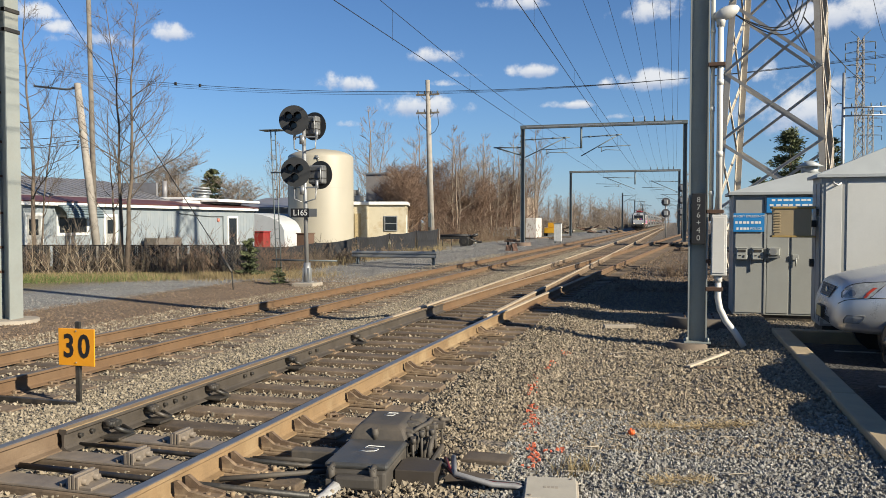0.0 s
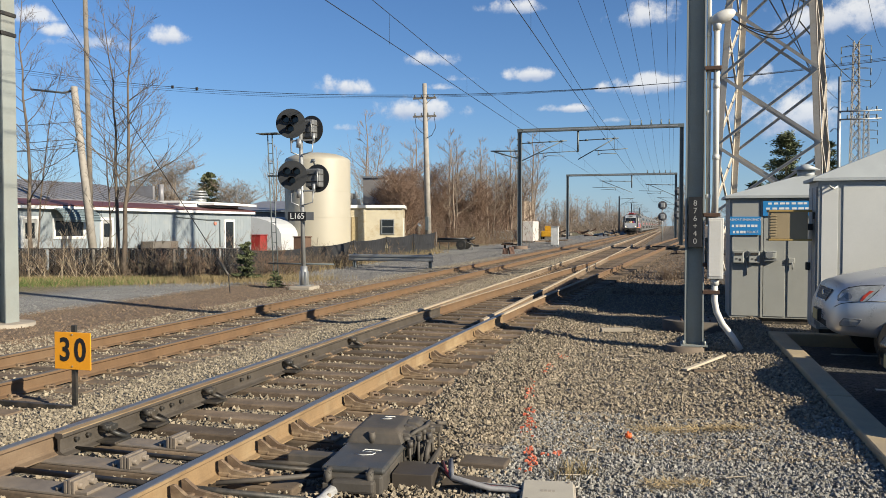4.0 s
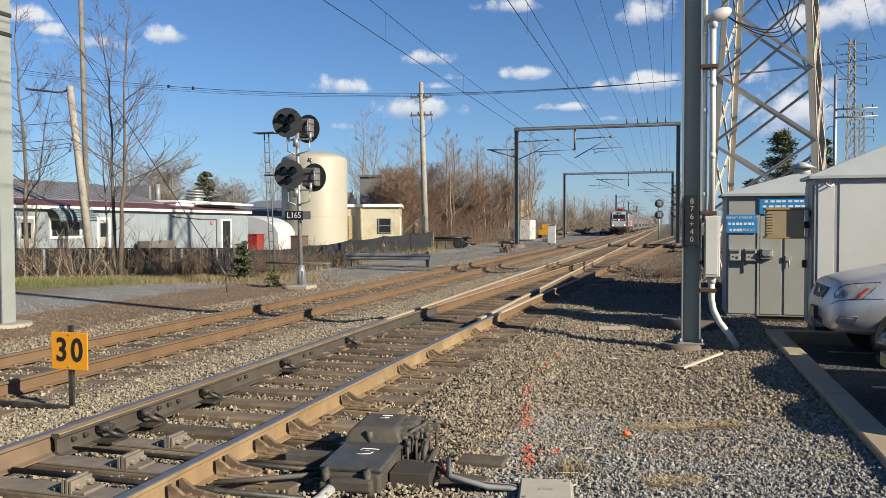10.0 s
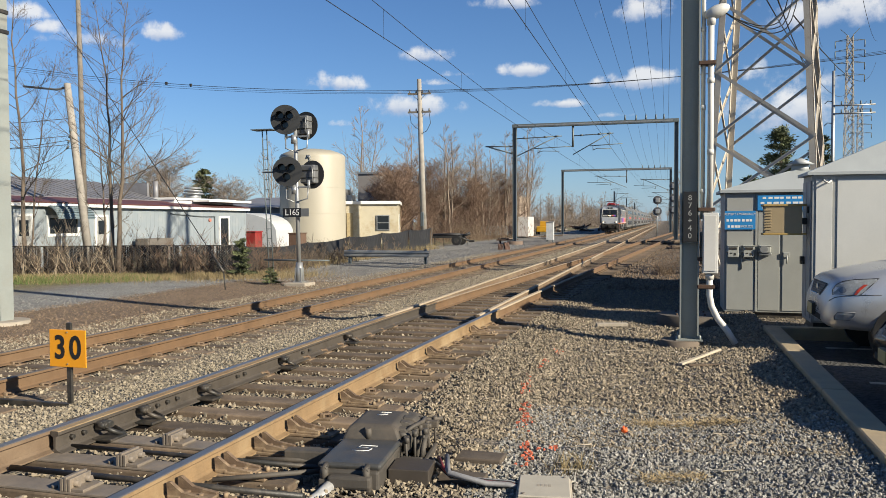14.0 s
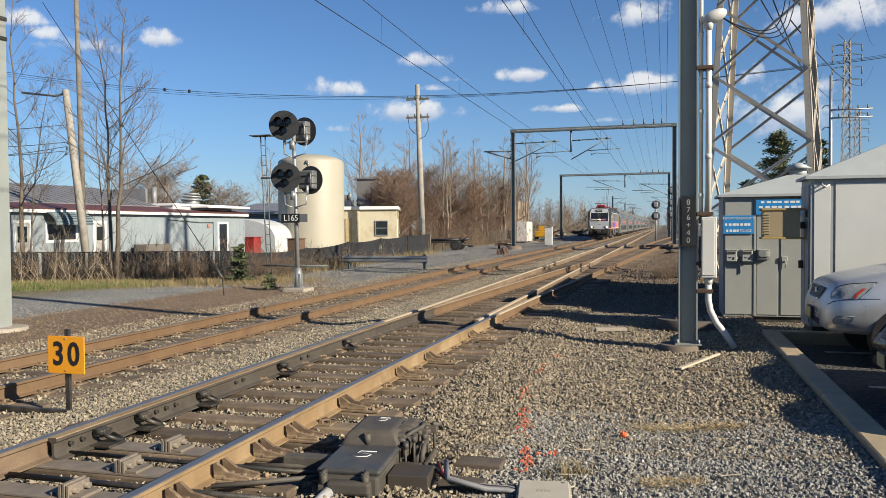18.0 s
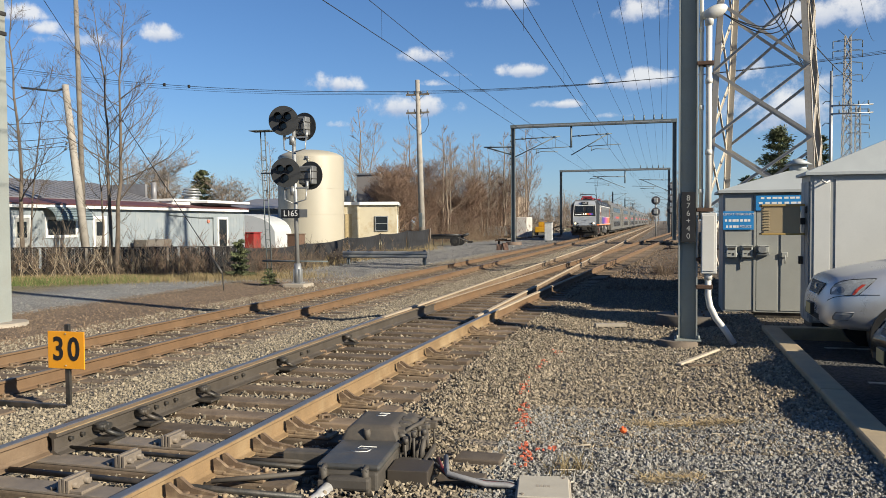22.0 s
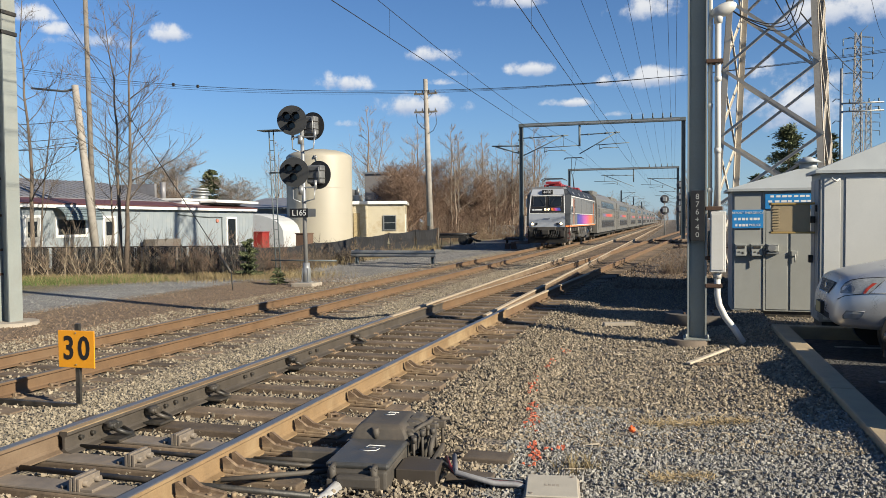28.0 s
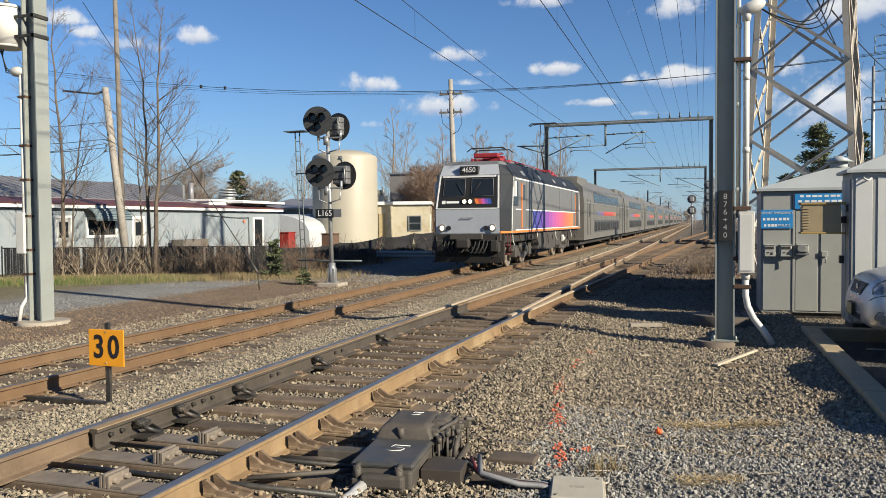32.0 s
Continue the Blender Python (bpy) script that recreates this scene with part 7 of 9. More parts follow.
def fences():
    a, b = Vector((-26.5, 24.5, 0)), Vector((-15.9, 27.7, 0))
    f = thing("chain_link_fence", "dark slatted chain-link fence in front of the workshop", "fence", (0, 0, 0))
    d = (b - a)
    L = d.length
    d.normalize()
    k = int(L / 2.4)
    for i in range(k + 1):
        p = a + d * (L * i / k)
        bm = B()
        tube(bm, (p.x, p.y, -0.6), (p.x, p.y, 0.72), 0.03, n=8)
        tube(bm, (p.x, p.y, 0.72), (p.x, p.y, 0.76), 0.04, 0.01, 8)
        part("fence_post", bm, BLACK_SCREEN, f)
    bm = B()
    tube(bm, a + Vector((0, 0, 0.68)), b + Vector((0, 0, 0.68)), 0.022, n=6)
    part("top_rail", bm, BLACK_SCREEN, f)
    n = int(L / 0.085)
    verts, faces = [], []
    for i in range(n):
        if (i * 7919) % 100 < 6:
            continue
        p = a + d * (L * (i + 0.5) / n) + Vector((-d.y, d.x, 0)) * 0.012 * ((i % 3) - 1)
        w = d * 0.0405
        q = len(verts)
        z0, z1 = -0.5 + 0.03 * ((i * 13) % 5), 0.64 + 0.02 * ((i * 29) % 4)
        for s in (-1, 1):
            for off in (-0.004, 0.004):
                for z in (z0, z1):
                    verts.append((p.x + w.x * s - d.y * off, p.y + w.y * s + d.x * off, z))
        faces += [(q, q + 1, q + 5, q + 4), (q + 2, q + 6, q + 7, q + 3), (q, q + 2, q + 3, q + 1), (q + 4, q + 5, q + 7, q + 6), (q + 1, q + 3, q + 7, q + 5)]
    ob = new("privacy_slats", mesh_from("privacy_slats", verts, faces, [BLACK_SCREEN]))
    ob.parent = f
    tagged(ob, kind="stuff")
    verts, faces = [], []
    m = int(L / 0.11)
    for i in range(m):
        for s in (-1, 1):
            p0 = a + d * (L * i / m)
            p1 = p0 + d * 1.1 * s
            if (p1 - a).dot(d) < 0 or (p1 - a).dot(d) > L:
                continue
            q = len(verts)
            nrm = Vector((d.y, -d.x, 0)) * 0.03
            for p, z in ((p0, -0.46), (p1, 0.66)):
                for o in (-0.0022, 0.0022):
                    verts.append((p.x + nrm.x + d.x * o, p.y + nrm.y + d.y * o, z))
            faces.append((q, q + 1, q + 3, q + 2))
    ob = new("wire_mesh", mesh_from("wire_mesh", verts, faces, [GALV]))
    ob.parent = f
    tagged(ob, kind="stuff")
    # black screened fence along the access road
    f = thing("screened_fence", "black windscreen fence sagging along the access road", "fence", (0, 0, 0))
    pts = [Vector((-15.9, 27.8, 0)), Vector((-16.2, 34.0, 0)), Vector((-16.6, 40.0, 0)), Vector((-16.9, 46.0, 0)), Vector((-17.3, 52.5, 0)), Vector((-17.65, 59.0, 0))]
    tops = [0.62, 0.62, 0.78, 0.88, 1.0, 1.08]
    for i, (p, t) in enumerate(zip(pts, tops)):
        bm = B()
        tube(bm, (p.x, p.y, -0.6), (p.x + (0.1 if i == 5 else 0), p.y, t + 0.03), 0.035, n=8)
        part("fence_post", bm, BLACK_SCREEN if i != 5 else WOOD_POLE, f)
    for (p, t), (q, s) in zip(zip(pts, tops), zip(pts[1:], tops[1:])):
        bm = B()
        rows = []
        for i in range(9):
            u = i / 8
            x, y = p.x + (q.x - p.x) * u, p.y + (q.y - p.y) * u
            bulge = 0.05 * math.sin(u * 9 + p.y)
            top = t + (s - t) * u - 0.10 * 4 * u * (1 - u)
            rows.append([(x + bulge, y, -0.5), (x + bulge * 2, y, (top - 0.5) / 2), (x, y, top), (x - 0.015, y, top), (x + bulge * 2 - 0.015, y, (top - 0.5) / 2), (x + bulge - 0.015, y, -0.5)])
        loft(bm, rows)
        part("screen_panel", bm, BLACK_SCREEN, f)


def utility_poles():
    p = thing("utility_pole", "pale weathered timber utility pole with two crossarms", "utility pole", (-20.35, 66.0, -0.159))
    p.scale = (1.1, 1.1, 1.1)
    bm = B()
    tube(bm, (0, 0, -0.7), (-0.35, 0, 12.8), 0.27, 0.17, 14)
    part("pole", bm, PALE_POLE, p)
    for z, w in ((11.65, 0.95), (10.22, 0.95)):
        bm = B()
        box(bm, (-0.32 - w, -0.12, z - 0.07), (-0.32 + w, 0.02, z + 0.07), 0.01)
        arm = part("crossarm", bm, WOOD_POLE, p)
        for k in range(4):
            x = -0.32 - w + 0.15 + k * (2 * w - 0.3) / 3
            bm = B()
            tube(bm, (x, -0.05, z + 0.07), (x, -0.05, z + 0.28), 0.07, 0.05, 8)
            part("insulator", bm, SIGNAL_GREY, arm)
        bm = B()
        tube(bm, (-0.32 - w * 0.6, -0.1, z - 0.05), (-0.32, -0.1, z - 0.6), 0.025, n=5)
        tube(bm, (-0.32 + w * 0.6, -0.1, z - 0.05), (-0.32, -0.1, z - 0.6), 0.025, n=5)
        part("arm_brace", bm, GALV, arm)
    bm = B()
    pipe(bm, [(0.5, -0.1, 10.1), (0.6, -0.1, 9.3), (0.3, -0.15, 8.7), (-0.1, -0.2, 8.5)], 0.025, 6)
    pipe(bm, [(-1.1, -0.1, 10.1), (-1.0, -0.1, 9.4), (-0.6, -0.15, 9.0), (-0.3, -0.2, 8.8)], 0.025, 6)
    part("jumper_cable", bm, WIRE, p)
    bm = B()
    box(bm, (-0.2, -0.32, 1.2), (0.05, -0.18, 2.3), 0.02)
    part("pole_box", bm, GANTRY, p)
    # tall pole and leaning stub with its arm
    p = thing("utility_pole", "tall weathered timber pole behind the trees", "utility pole", (-26.2, 31.1, 0))
    bm = B()
    tube(bm, (0.05, 0, -0.6), (-0.15, 0, 13.0), 0.13, 0.10, 10)
    part("pole", bm, WOOD_POLE, p)
    p = thing("stub_pole", "short leaning timber pole with a side arm", "utility pole", (-25.65, 30.6, 0))
    bm = B()
    tube(bm, (0.12, 0, -0.6), (-0.95, 0, 8.0), 0.19, 0.15, 10)
    part("pole", bm, PALE_POLE, p)
    bm = B()
    pipe(bm, [(-0.95, 0, 7.85), (-1.5, 0, 7.75), (-3.4, 0.0, 8.0)], 0.05, 6)
    part("arm", bm, GANTRY, p)
    for k in range(4):
        bm = B()
        tube(bm, (-0.85 + 0.06 * k, -0.2, 5.0 + 0.25 * k), (-0.75 + 0.06 * k, -0.25, 5.1 + 0.25 * k), 0.05, n=6)
        part("cable_clamp", bm, GANTRY, p)
    for k, (z0, z1, sag) in enumerate(((5.6, 5.9, 0.5), (5.4, 5.5, 0.7), (5.2, 5.2, 0.4), (6.4, 6.6, 0.5))):
        bm = B()
        pts = [(-26.6 - 11 * i / 8, 30.6 - 6 * i / 8, z0 + (z1 - z0) * i / 8 - sag * 4 * (i / 8) * (1 - i / 8)) for i in range(9)]
        pipe(bm, pts, 0.016, 5)
        tagged(part("service_wire", bm, WIRE), "thin dark service wire from the leaning pole", "wire", "service wires")
    g = thing("guy_wire", "dark guy wire with a clamp, anchored in the dirt", "guy wire", (0, 0, 0))
    bm = B()
    tube(bm, (-12.88, 21.26, -0.5), (-12.95, 21.3, 0.05), 0.018, n=8)
    tube(bm, (-12.95, 21.3, 0.05), (-13.3, 21.45, 0.42), 0.022, n=6)
    tube(bm, (-13.3, 21.45, 0.42), (-24.6, 27.1, 10.9), 0.014, n=5)
    part("cable", bm, WIRE, g)
    bm = B()
    tube(bm, (-12.97, 21.31, 0.08), (-13.5, 21.55, 0.60), 0.045, 0.03, 6)
    part("clamp", bm, DARK_IRON, g)


STRAW = mat("pale_straw", (0.50, 0.38, 0.20), 0.95, 0, 0.3, 2, 20, 0.0, island=0.35)


def vegetation():
    near = "bare roadside trees"
    open_tree("bare_tree", "leafless roadside tree with two slender stems", (-20.25, 25.8, -0.45), 11, BARK, [((-0.22, 0.1), (-0.95, 0.3), 10.6, 0.085), ((0.0, 0), (0.85, -0.2), 10.4, 0.10)], near, branches=24, reach=0.40, subs=7, start=0.27, thin=0.0048)
    open_tree("bare_tree", "slender leafless tree growing through the fence", (-24.75, 25.9, -0.45), 23, BARK, [((0, 0), (-0.35, 0.2), 11.5, 0.10), ((0.2, 0.1), (1.5, 0.1), 8.8, 0.045)], near, branches=22, reach=0.34, start=0.26, subs=7, thin=0.0048)
    open_tree("bare_tree", "thin leafless sapling beside the fence", (-21.35, 26.4, -0.45), 31, BARK, [((0, 0), (-0.15, 0.1), 7.4, 0.05)], near, branches=18, reach=0.32, subs=6, thin=0.0045)
    open_tree("bare_tree", "leafless tree beyond the catenary pole", (-28.5, 22.5, -0.5), 41, BARK, [((0, 0), (0.5, 0), 8.5, 0.08), ((-0.2, 0), (-0.8, 0), 8.0, 0.07)], near, branches=18, reach=0.4, thin=0.005)
    # dense round crown behind the workshop and woods further off
    far = "bare woodland trees"
    kinds = [
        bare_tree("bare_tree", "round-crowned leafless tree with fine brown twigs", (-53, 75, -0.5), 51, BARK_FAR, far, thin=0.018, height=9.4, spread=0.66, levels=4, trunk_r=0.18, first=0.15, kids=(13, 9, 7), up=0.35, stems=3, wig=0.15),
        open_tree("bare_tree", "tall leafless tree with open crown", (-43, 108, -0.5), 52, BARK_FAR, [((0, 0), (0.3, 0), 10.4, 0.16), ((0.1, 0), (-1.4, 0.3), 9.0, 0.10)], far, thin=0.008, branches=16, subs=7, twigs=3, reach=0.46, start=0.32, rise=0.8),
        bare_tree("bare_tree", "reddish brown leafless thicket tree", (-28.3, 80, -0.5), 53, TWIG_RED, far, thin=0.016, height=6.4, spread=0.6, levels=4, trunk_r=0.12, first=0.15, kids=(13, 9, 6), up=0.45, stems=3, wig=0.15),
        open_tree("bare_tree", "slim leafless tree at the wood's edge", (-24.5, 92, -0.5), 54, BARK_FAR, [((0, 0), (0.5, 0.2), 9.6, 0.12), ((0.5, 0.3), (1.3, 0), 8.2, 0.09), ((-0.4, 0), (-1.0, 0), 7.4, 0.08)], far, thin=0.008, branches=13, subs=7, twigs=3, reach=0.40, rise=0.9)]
    r = np.random.RandomState(8)
    spots = []
    for x, y, k in ((-48, 80, 0), (-58, 82, 0), (-64, 84, 1), (-42, 88, 0), (-46, 95, 3), (-38, 96, 3), (-41, 104, 1), (-36.5, 112, 1), (-29.0, 84, 2), (-26.6, 77, 2), (-30, 88, 2), (-26, 84, 2), (-25.2, 90, 2),
                    (-23.5, 86, 3), (-22.2, 90, 2), (-23.8, 98, 3), (-21.6, 95, 2), (-20.9, 92, 3), (-22.5, 104, 1), (-20.2, 99, 2), (-19.4, 98, 1), (-19.6, 106, 3), (-21.0, 112, 3), (-18.6, 110, 1), (-33, 100, 3), (-29, 104, 1), (-26, 108, 3),
                    (-68, 90, 0), (-74, 95, 3), (-84, 92, 0), (-52, 98, 3), (-25.6, 96, 3), (-22.6, 95, 1), (-20.6, 96, 3), (-18.6, 100, 1), (-18.0, 106, 3)):
        spots.append((x, y, k))
    for i in range(46):
        u = i / 46
        spots.append((-58 + 44 * u + r.normal() * 3, 190 + 110 * u + r.normal() * 14, (1, 1, 0, 1)[r.randint(4)]))
    for i in range(16):
        spots.append((2 + 4.2 * i + r.normal() * 2, 170 + 10 * r.rand() + 4 * i, (3, 1, 0)[r.randint(3)]))
    for i in range(14):
        spots.append((-12 + 2.6 * i + r.normal() * 2, 450 + 20 * r.rand(), (3, 1, 0)[r.randint(3)]))
    for x, y, k in spots:
        s = (0.85 + 0.35 * r.rand()) * (0.68 if k == 0 else 1.4 if k == 1 and x < -36 and y < 130 else 1.15 if k in (1, 3) and y < 130 else 1.0)
        t = copy_thing(kinds[k], pose(x, y, -0.55, 0, 0, r.rand() * 360))
        t.scale = (s, s, s * (0.9 + 0.2 * r.rand()))
    # thickets
    brush("fence_thicket", "tan and brown leafless brush tangled along the fence", -24.6, -16.6, 24.3, 26.9, 130, 0.6, 2.0, TWIG_TAN, 61, edge=0.35, thin=0.0045, twigs=5, lean=0.5)
    brush("fence_thicket_dark", "dark brown leafless brush along the fence", -24.6, -16.6, 24.5, 27.1, 420, 0.6, 2.3, BARK, 68, edge=0.35, thin=0.005, twigs=6, lean=0.5)
    brush("fence_thicket_red", "reddish leafless brush beside the screened fence", -18.6, -15.4, 26.3, 30.0, 380, 0.6, 1.9, TWIG_RED, 62, edge=0.6, thin=0.005, twigs=5, lean=0.4)
    brush("road_edge_brush", "dry leafless weeds along the screened fence", -15.7, -16.6, 28.5, 46.0, 300, 0.4, 1.2, TWIG_TAN, 63, edge=0.35, thin=0.007)
    brush("screen_tangle", "dark tangled bare brush against the screened fence", -15.6, -16.1, 27.5, 38.0, 420, 0.5, 1.4, BARK, 69, edge=0.4, thin=0.006, twigs=6, lean=0.6)
    brush("pale_brambles", "pale bare brambles leaning over the fence", -23.4, -19.6, 24.0, 25.4, 34, 1.0, 2.4, mat("pale_bramble_stems", (0.50, 0.41, 0.29), 0.95), 64, edge=0.35, thin=0.006, twigs=3, lean=0.5)
    brush("wood_edge_thicket", "dense reddish brown thicket at the wood's edge", -28.0, -19.0, 76.0, 92.0, 480, 1.4, 4.4, TWIG_RED, 65, edge=1.7, thin=0.010, twigs=7, lean=0.38)
    brush("wood_edge_scrub", "tan scrub in front of the woods", -21.4, -18.4, 68.0, 100.0, 420, 0.5, 2.4, TWIG_TAN, 66, edge=1.2, thin=0.009, twigs=7, lean=0.4)
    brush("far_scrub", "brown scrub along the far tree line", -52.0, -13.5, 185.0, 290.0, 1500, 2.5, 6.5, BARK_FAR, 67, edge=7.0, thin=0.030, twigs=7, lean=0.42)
    grass("verge_grass", "dry tan grass along the access road verge", -24.2, -13.6, 22.4, 27.2, 16000, 0.05, 0.26, GRASS_DRY, 71, 0.95)
    grass("verge_green", "short green grass on the verge", -23.8, -18.6, 21.9, 24.9, 17000, 0.05, 0.20, GRASS, 72, 0.85)
    grass("fence_grass", "tall dry grass at the foot of the screened fence", -15.3, -16.9, 29.5, 58.0, 1500, 0.12, 0.5, GRASS_DRY, 73, 0.35, 0.010)
    grass("gravel_weeds", "sparse dry weeds in the gravel", -1.6, 1.3, 7.4, 7.3, 220, 0.02, 0.06, GRASS_DRY, 74, 0.12, 0.003, 1.2)
    grass("gravel_straw", "flattened dry straw on the gravel", -0.28, 0.68, 7.4, 7.66, 700, 0.012, 0.035, STRAW, 75, 0.06, 0.005, 3.0, 0.035)
    grass("gravel_straw_patch", "thin patch of dry straw on the gravel", -0.20, 0.26, 5.8, 6.0, 320, 0.012, 0.035, STRAW, 78, 0.05, 0.004, 2.5, 0.035)
    grass("pit_weeds", "tuft of dry weeds beside the pit box", -0.78, -0.6, 5.85, 6.1, 160, 0.05, 0.16, GRASS_DRY, 76, 0.07, 0.004)
    brush("track_weed", "dry weed bush in the gravel by the diverging track", -0.12, 0.06, 28.4, 28.6, 90, 0.3, 0.75, TWIG_TAN, 77, edge=0.18, thin=0.006, twigs=3)
    r5 = np.random.RandomState(90)
    segs = []
    for _ in range(110):
        x, y = -0.9 + 2.2 * r5.rand(), 5.8 + 7.0 * r5.rand() ** 1.3
        p = Vector((x, y, -0.272 + 0.012 * r5.rand()))
        a, l = r5.rand() * 6.28, 0.04 + 0.20 * r5.rand() ** 2
        q = p + Vector((math.cos(a) * l, math.sin(a) * l, 0.012 * r5.normal()))
        segs.append((p, q, 0.004 + 0.006 * r5.rand(), 0.003, 1))
    ob = new("wood_litter", twig_mesh("wood_litter", segs, mat("bleached_wood", (0.52, 0.44, 0.33), 0.9, 0, 0.25, 8, 60, 0.2, island=0.4), 0.002))
    tagged(ob, "bleached sticks and splinters scattered on the gravel", "litter", kind="stuff")
    evergreen("small_cedar", "small dark evergreen bush by the signal", (-12.54, 23.5, -0.47), 0.6, 0.30, 81, leaf=0.06, count=1500, needle=NEEDLE_LIGHT)
    evergreen("cedar_bush", "dark green evergreen bush by the fence", (-15.15, 26.15, -0.47), 1.5, 0.5, 82, leaf=0.10, count=4200, needle=NEEDLE_LIGHT)
    evergreen("pine_tree", "dark green pine behind the workshop", (-50.5, 79.0, -0.5), 8.3, 2.9, 83, "evergreens", leaf=0.26, count=5000, needle=NEEDLE_LIGHT)
    evergreen("pine_tree", "dark evergreen far beyond the workshop", (-70.0, 80.0, -0.5), 7.6, 2.6, 84, "evergreens", leaf=0.3)
    evergreen("pine_tree", "dark green pine behind the cabinets", (7.7, 60.0, -0.4), 8.7, 2.9, 85, "evergreens", leaf=0.15, count=16000, needle=NEEDLE_LIGHT)
    evergreen("pine_tree", "dark green pine behind the cabinets", (10.4, 60.5, -0.4), 7.9, 2.2, 86, "evergreens", leaf=0.15, count=11000, needle=NEEDLE_LIGHT)
    evergreen("pine_tree", "small dark pine behind the cabinets", (6.0, 63.0, -0.4), 5.4, 1.8, 87, "evergreens", leaf=0.28)


def right_distance():
    for cx, cy, zb, zt, b, t, reach in ((30.0, 150.0, -0.6, 33.0, 1.9, 0.95, 2.3), (46.5, 220.0, -0.6, 30.0, 2.0, 1.1, 2.6)):
        p = lattice("far_pylon", "distant grey lattice pylon with crossarms", cx, cy, b, t, zb, zt, 16, 0.13, 0.05)
        for z in (zt - 0.9, zt - 2.6, zt - 4.7, zt - 6.8):
            bm = B()
            for s in (-1, 1):
                tube(bm, (0, 0, z + 0.35), (s * reach, 0, z), 0.06, n=4)
                tube(bm, (0, 0, z), (s * reach, 0, z), 0.06, n=4)
            arm = part("crossarm", bm, GANTRY, p)
            for s in (-1, 1):
                bm = B()
                tube(bm, (s * reach, 0, z), (s * reach, 0, z - 1.2), 0.09, n=6)
                part("insulator_string", bm, GANTRY, arm)
        for s in (-1, 1):
            bm = B()
            tube(bm, (s * 0.4, 0, zt), (s * 1.5, 0, zt + 1.1), 0.06, n=4)
            part("earth_wire_horn", bm, GANTRY, p)
    m = thing("steel_monopole", "slender pale steel monopole with side arms", "pole", (11.0, 60.0, 0))
    bm = B()
    tube(bm, (0, 0, -0.5), (0, 0, 11.8), 0.17, 0.09, 12)
    part("shaft", bm, GALV, m)
    for z in (8.85, 9.4):
        bm = B()
        tube(bm, (0, -0.1, z), (2.6, -0.1, z), 0.055, n=6)
        arm = part("side_arm", bm, GALV, m)
        for k in range(4):
            bm = B()
            tube(bm, (0.5 + 0.6 * k, -0.1, z), (0.5 + 0.6 * k, -0.1, z + 0.28), 0.05, n=6)
            part("insulator", bm, GANTRY, arm)
    for z in (8.2, 9.7):
        bm = B()
        pipe(bm, [(0, 0, z), (-0.35, 0, z + 0.05), (-0.55, 0, z - 0.15)], 0.03, 6)
        part("hook_arm", bm, GANTRY, m)
    for k, (a, b_) in enumerate((((2.0, 24, 9.0), (30.0, 150, 24.0)), ((3.0, 25, 8.2), (26.0, 150, 28.0)), ((3.5, 25, 7.5), (34.0, 150, 28.2)), ((3.2, 24, 14.0), (25.8, 150, 31.5)), ((4.0, 25, 15.5), (34.2, 150, 31.8)))):
        bm = B()
        a, b2 = Vector(a), Vector(b_)
        pts = [a.lerp(b2, i / 12) - Vector((0, 0, 5 * 4 * (i / 12) * (1 - i / 12) * 0.5)) for i in range(13)]
        pipe(bm, pts, 0.022, 5)
        tagged(part("transmission_wire", bm, WIRE), "thin dark transmission wire between the pylons", "wire", "transmission wires")
    # two far signals on the main line
    for x, y, heads in ((-0.95, 88.0, (3.75, 2.55)), (0.72, 88.5, (5.25, 3.95, 2.7))):
        s = thing("far_signal", "distant mast signal with round heads beside the track", "railway signal", (x, y, 0), group="far signals")
        bm = B()
        tube(bm, (0, 0, -0.6), (0, 0, heads[0] + 0.2), 0.08, n=10)
        part("mast", bm, GALV, s)
        for z in heads:
            bm = B()
            tube(bm, (0, -0.16, z), (0, -0.12, z), 0.46, n=28)
            h = part("backing_disc", bm, mat("grey_signal_disc", (0.10, 0.10, 0.11), 0.6), s)
            bm = B()
            box(bm, (-0.22, -0.32, z - 0.25), (0.22, -0.16, z + 0.25), 0.06)
            part("housing", bm, GALV, h)
    # piles of rail and ties beside the diverging track
    r = np.random.RandomState(4)
    for x, y, n, nm, lab in ((-0.2, 66, 9, "rail_pile", "rusty lengths of rail piled beside the track"), (1.6, 56, 8, "tie_pile", "dark scrap ties and rail heaped in the gravel"), (-13.6, 92, 9, "tie_pile", "scrap ties and rail stacked by the access road")):
        p = thing(nm, lab, "scrap pile", (x, y, -0.35))
        for k in range(n):
            bm = B()
            l = 1.2 + 2 * r.rand()
            box(bm, (-0.09, -l / 2, 0), (0.09, l / 2, 0.12), 0.01)
            o = part("tie" if k % 3 else "rail", bm, TIE if k % 3 else DARK_STRAP, p)
            o.matrix_basis = pose(r.normal() * 0.8, r.normal() * 1.5, 0.0 + 0.10 * (k % 3), 0, 0, r.normal() * 40)


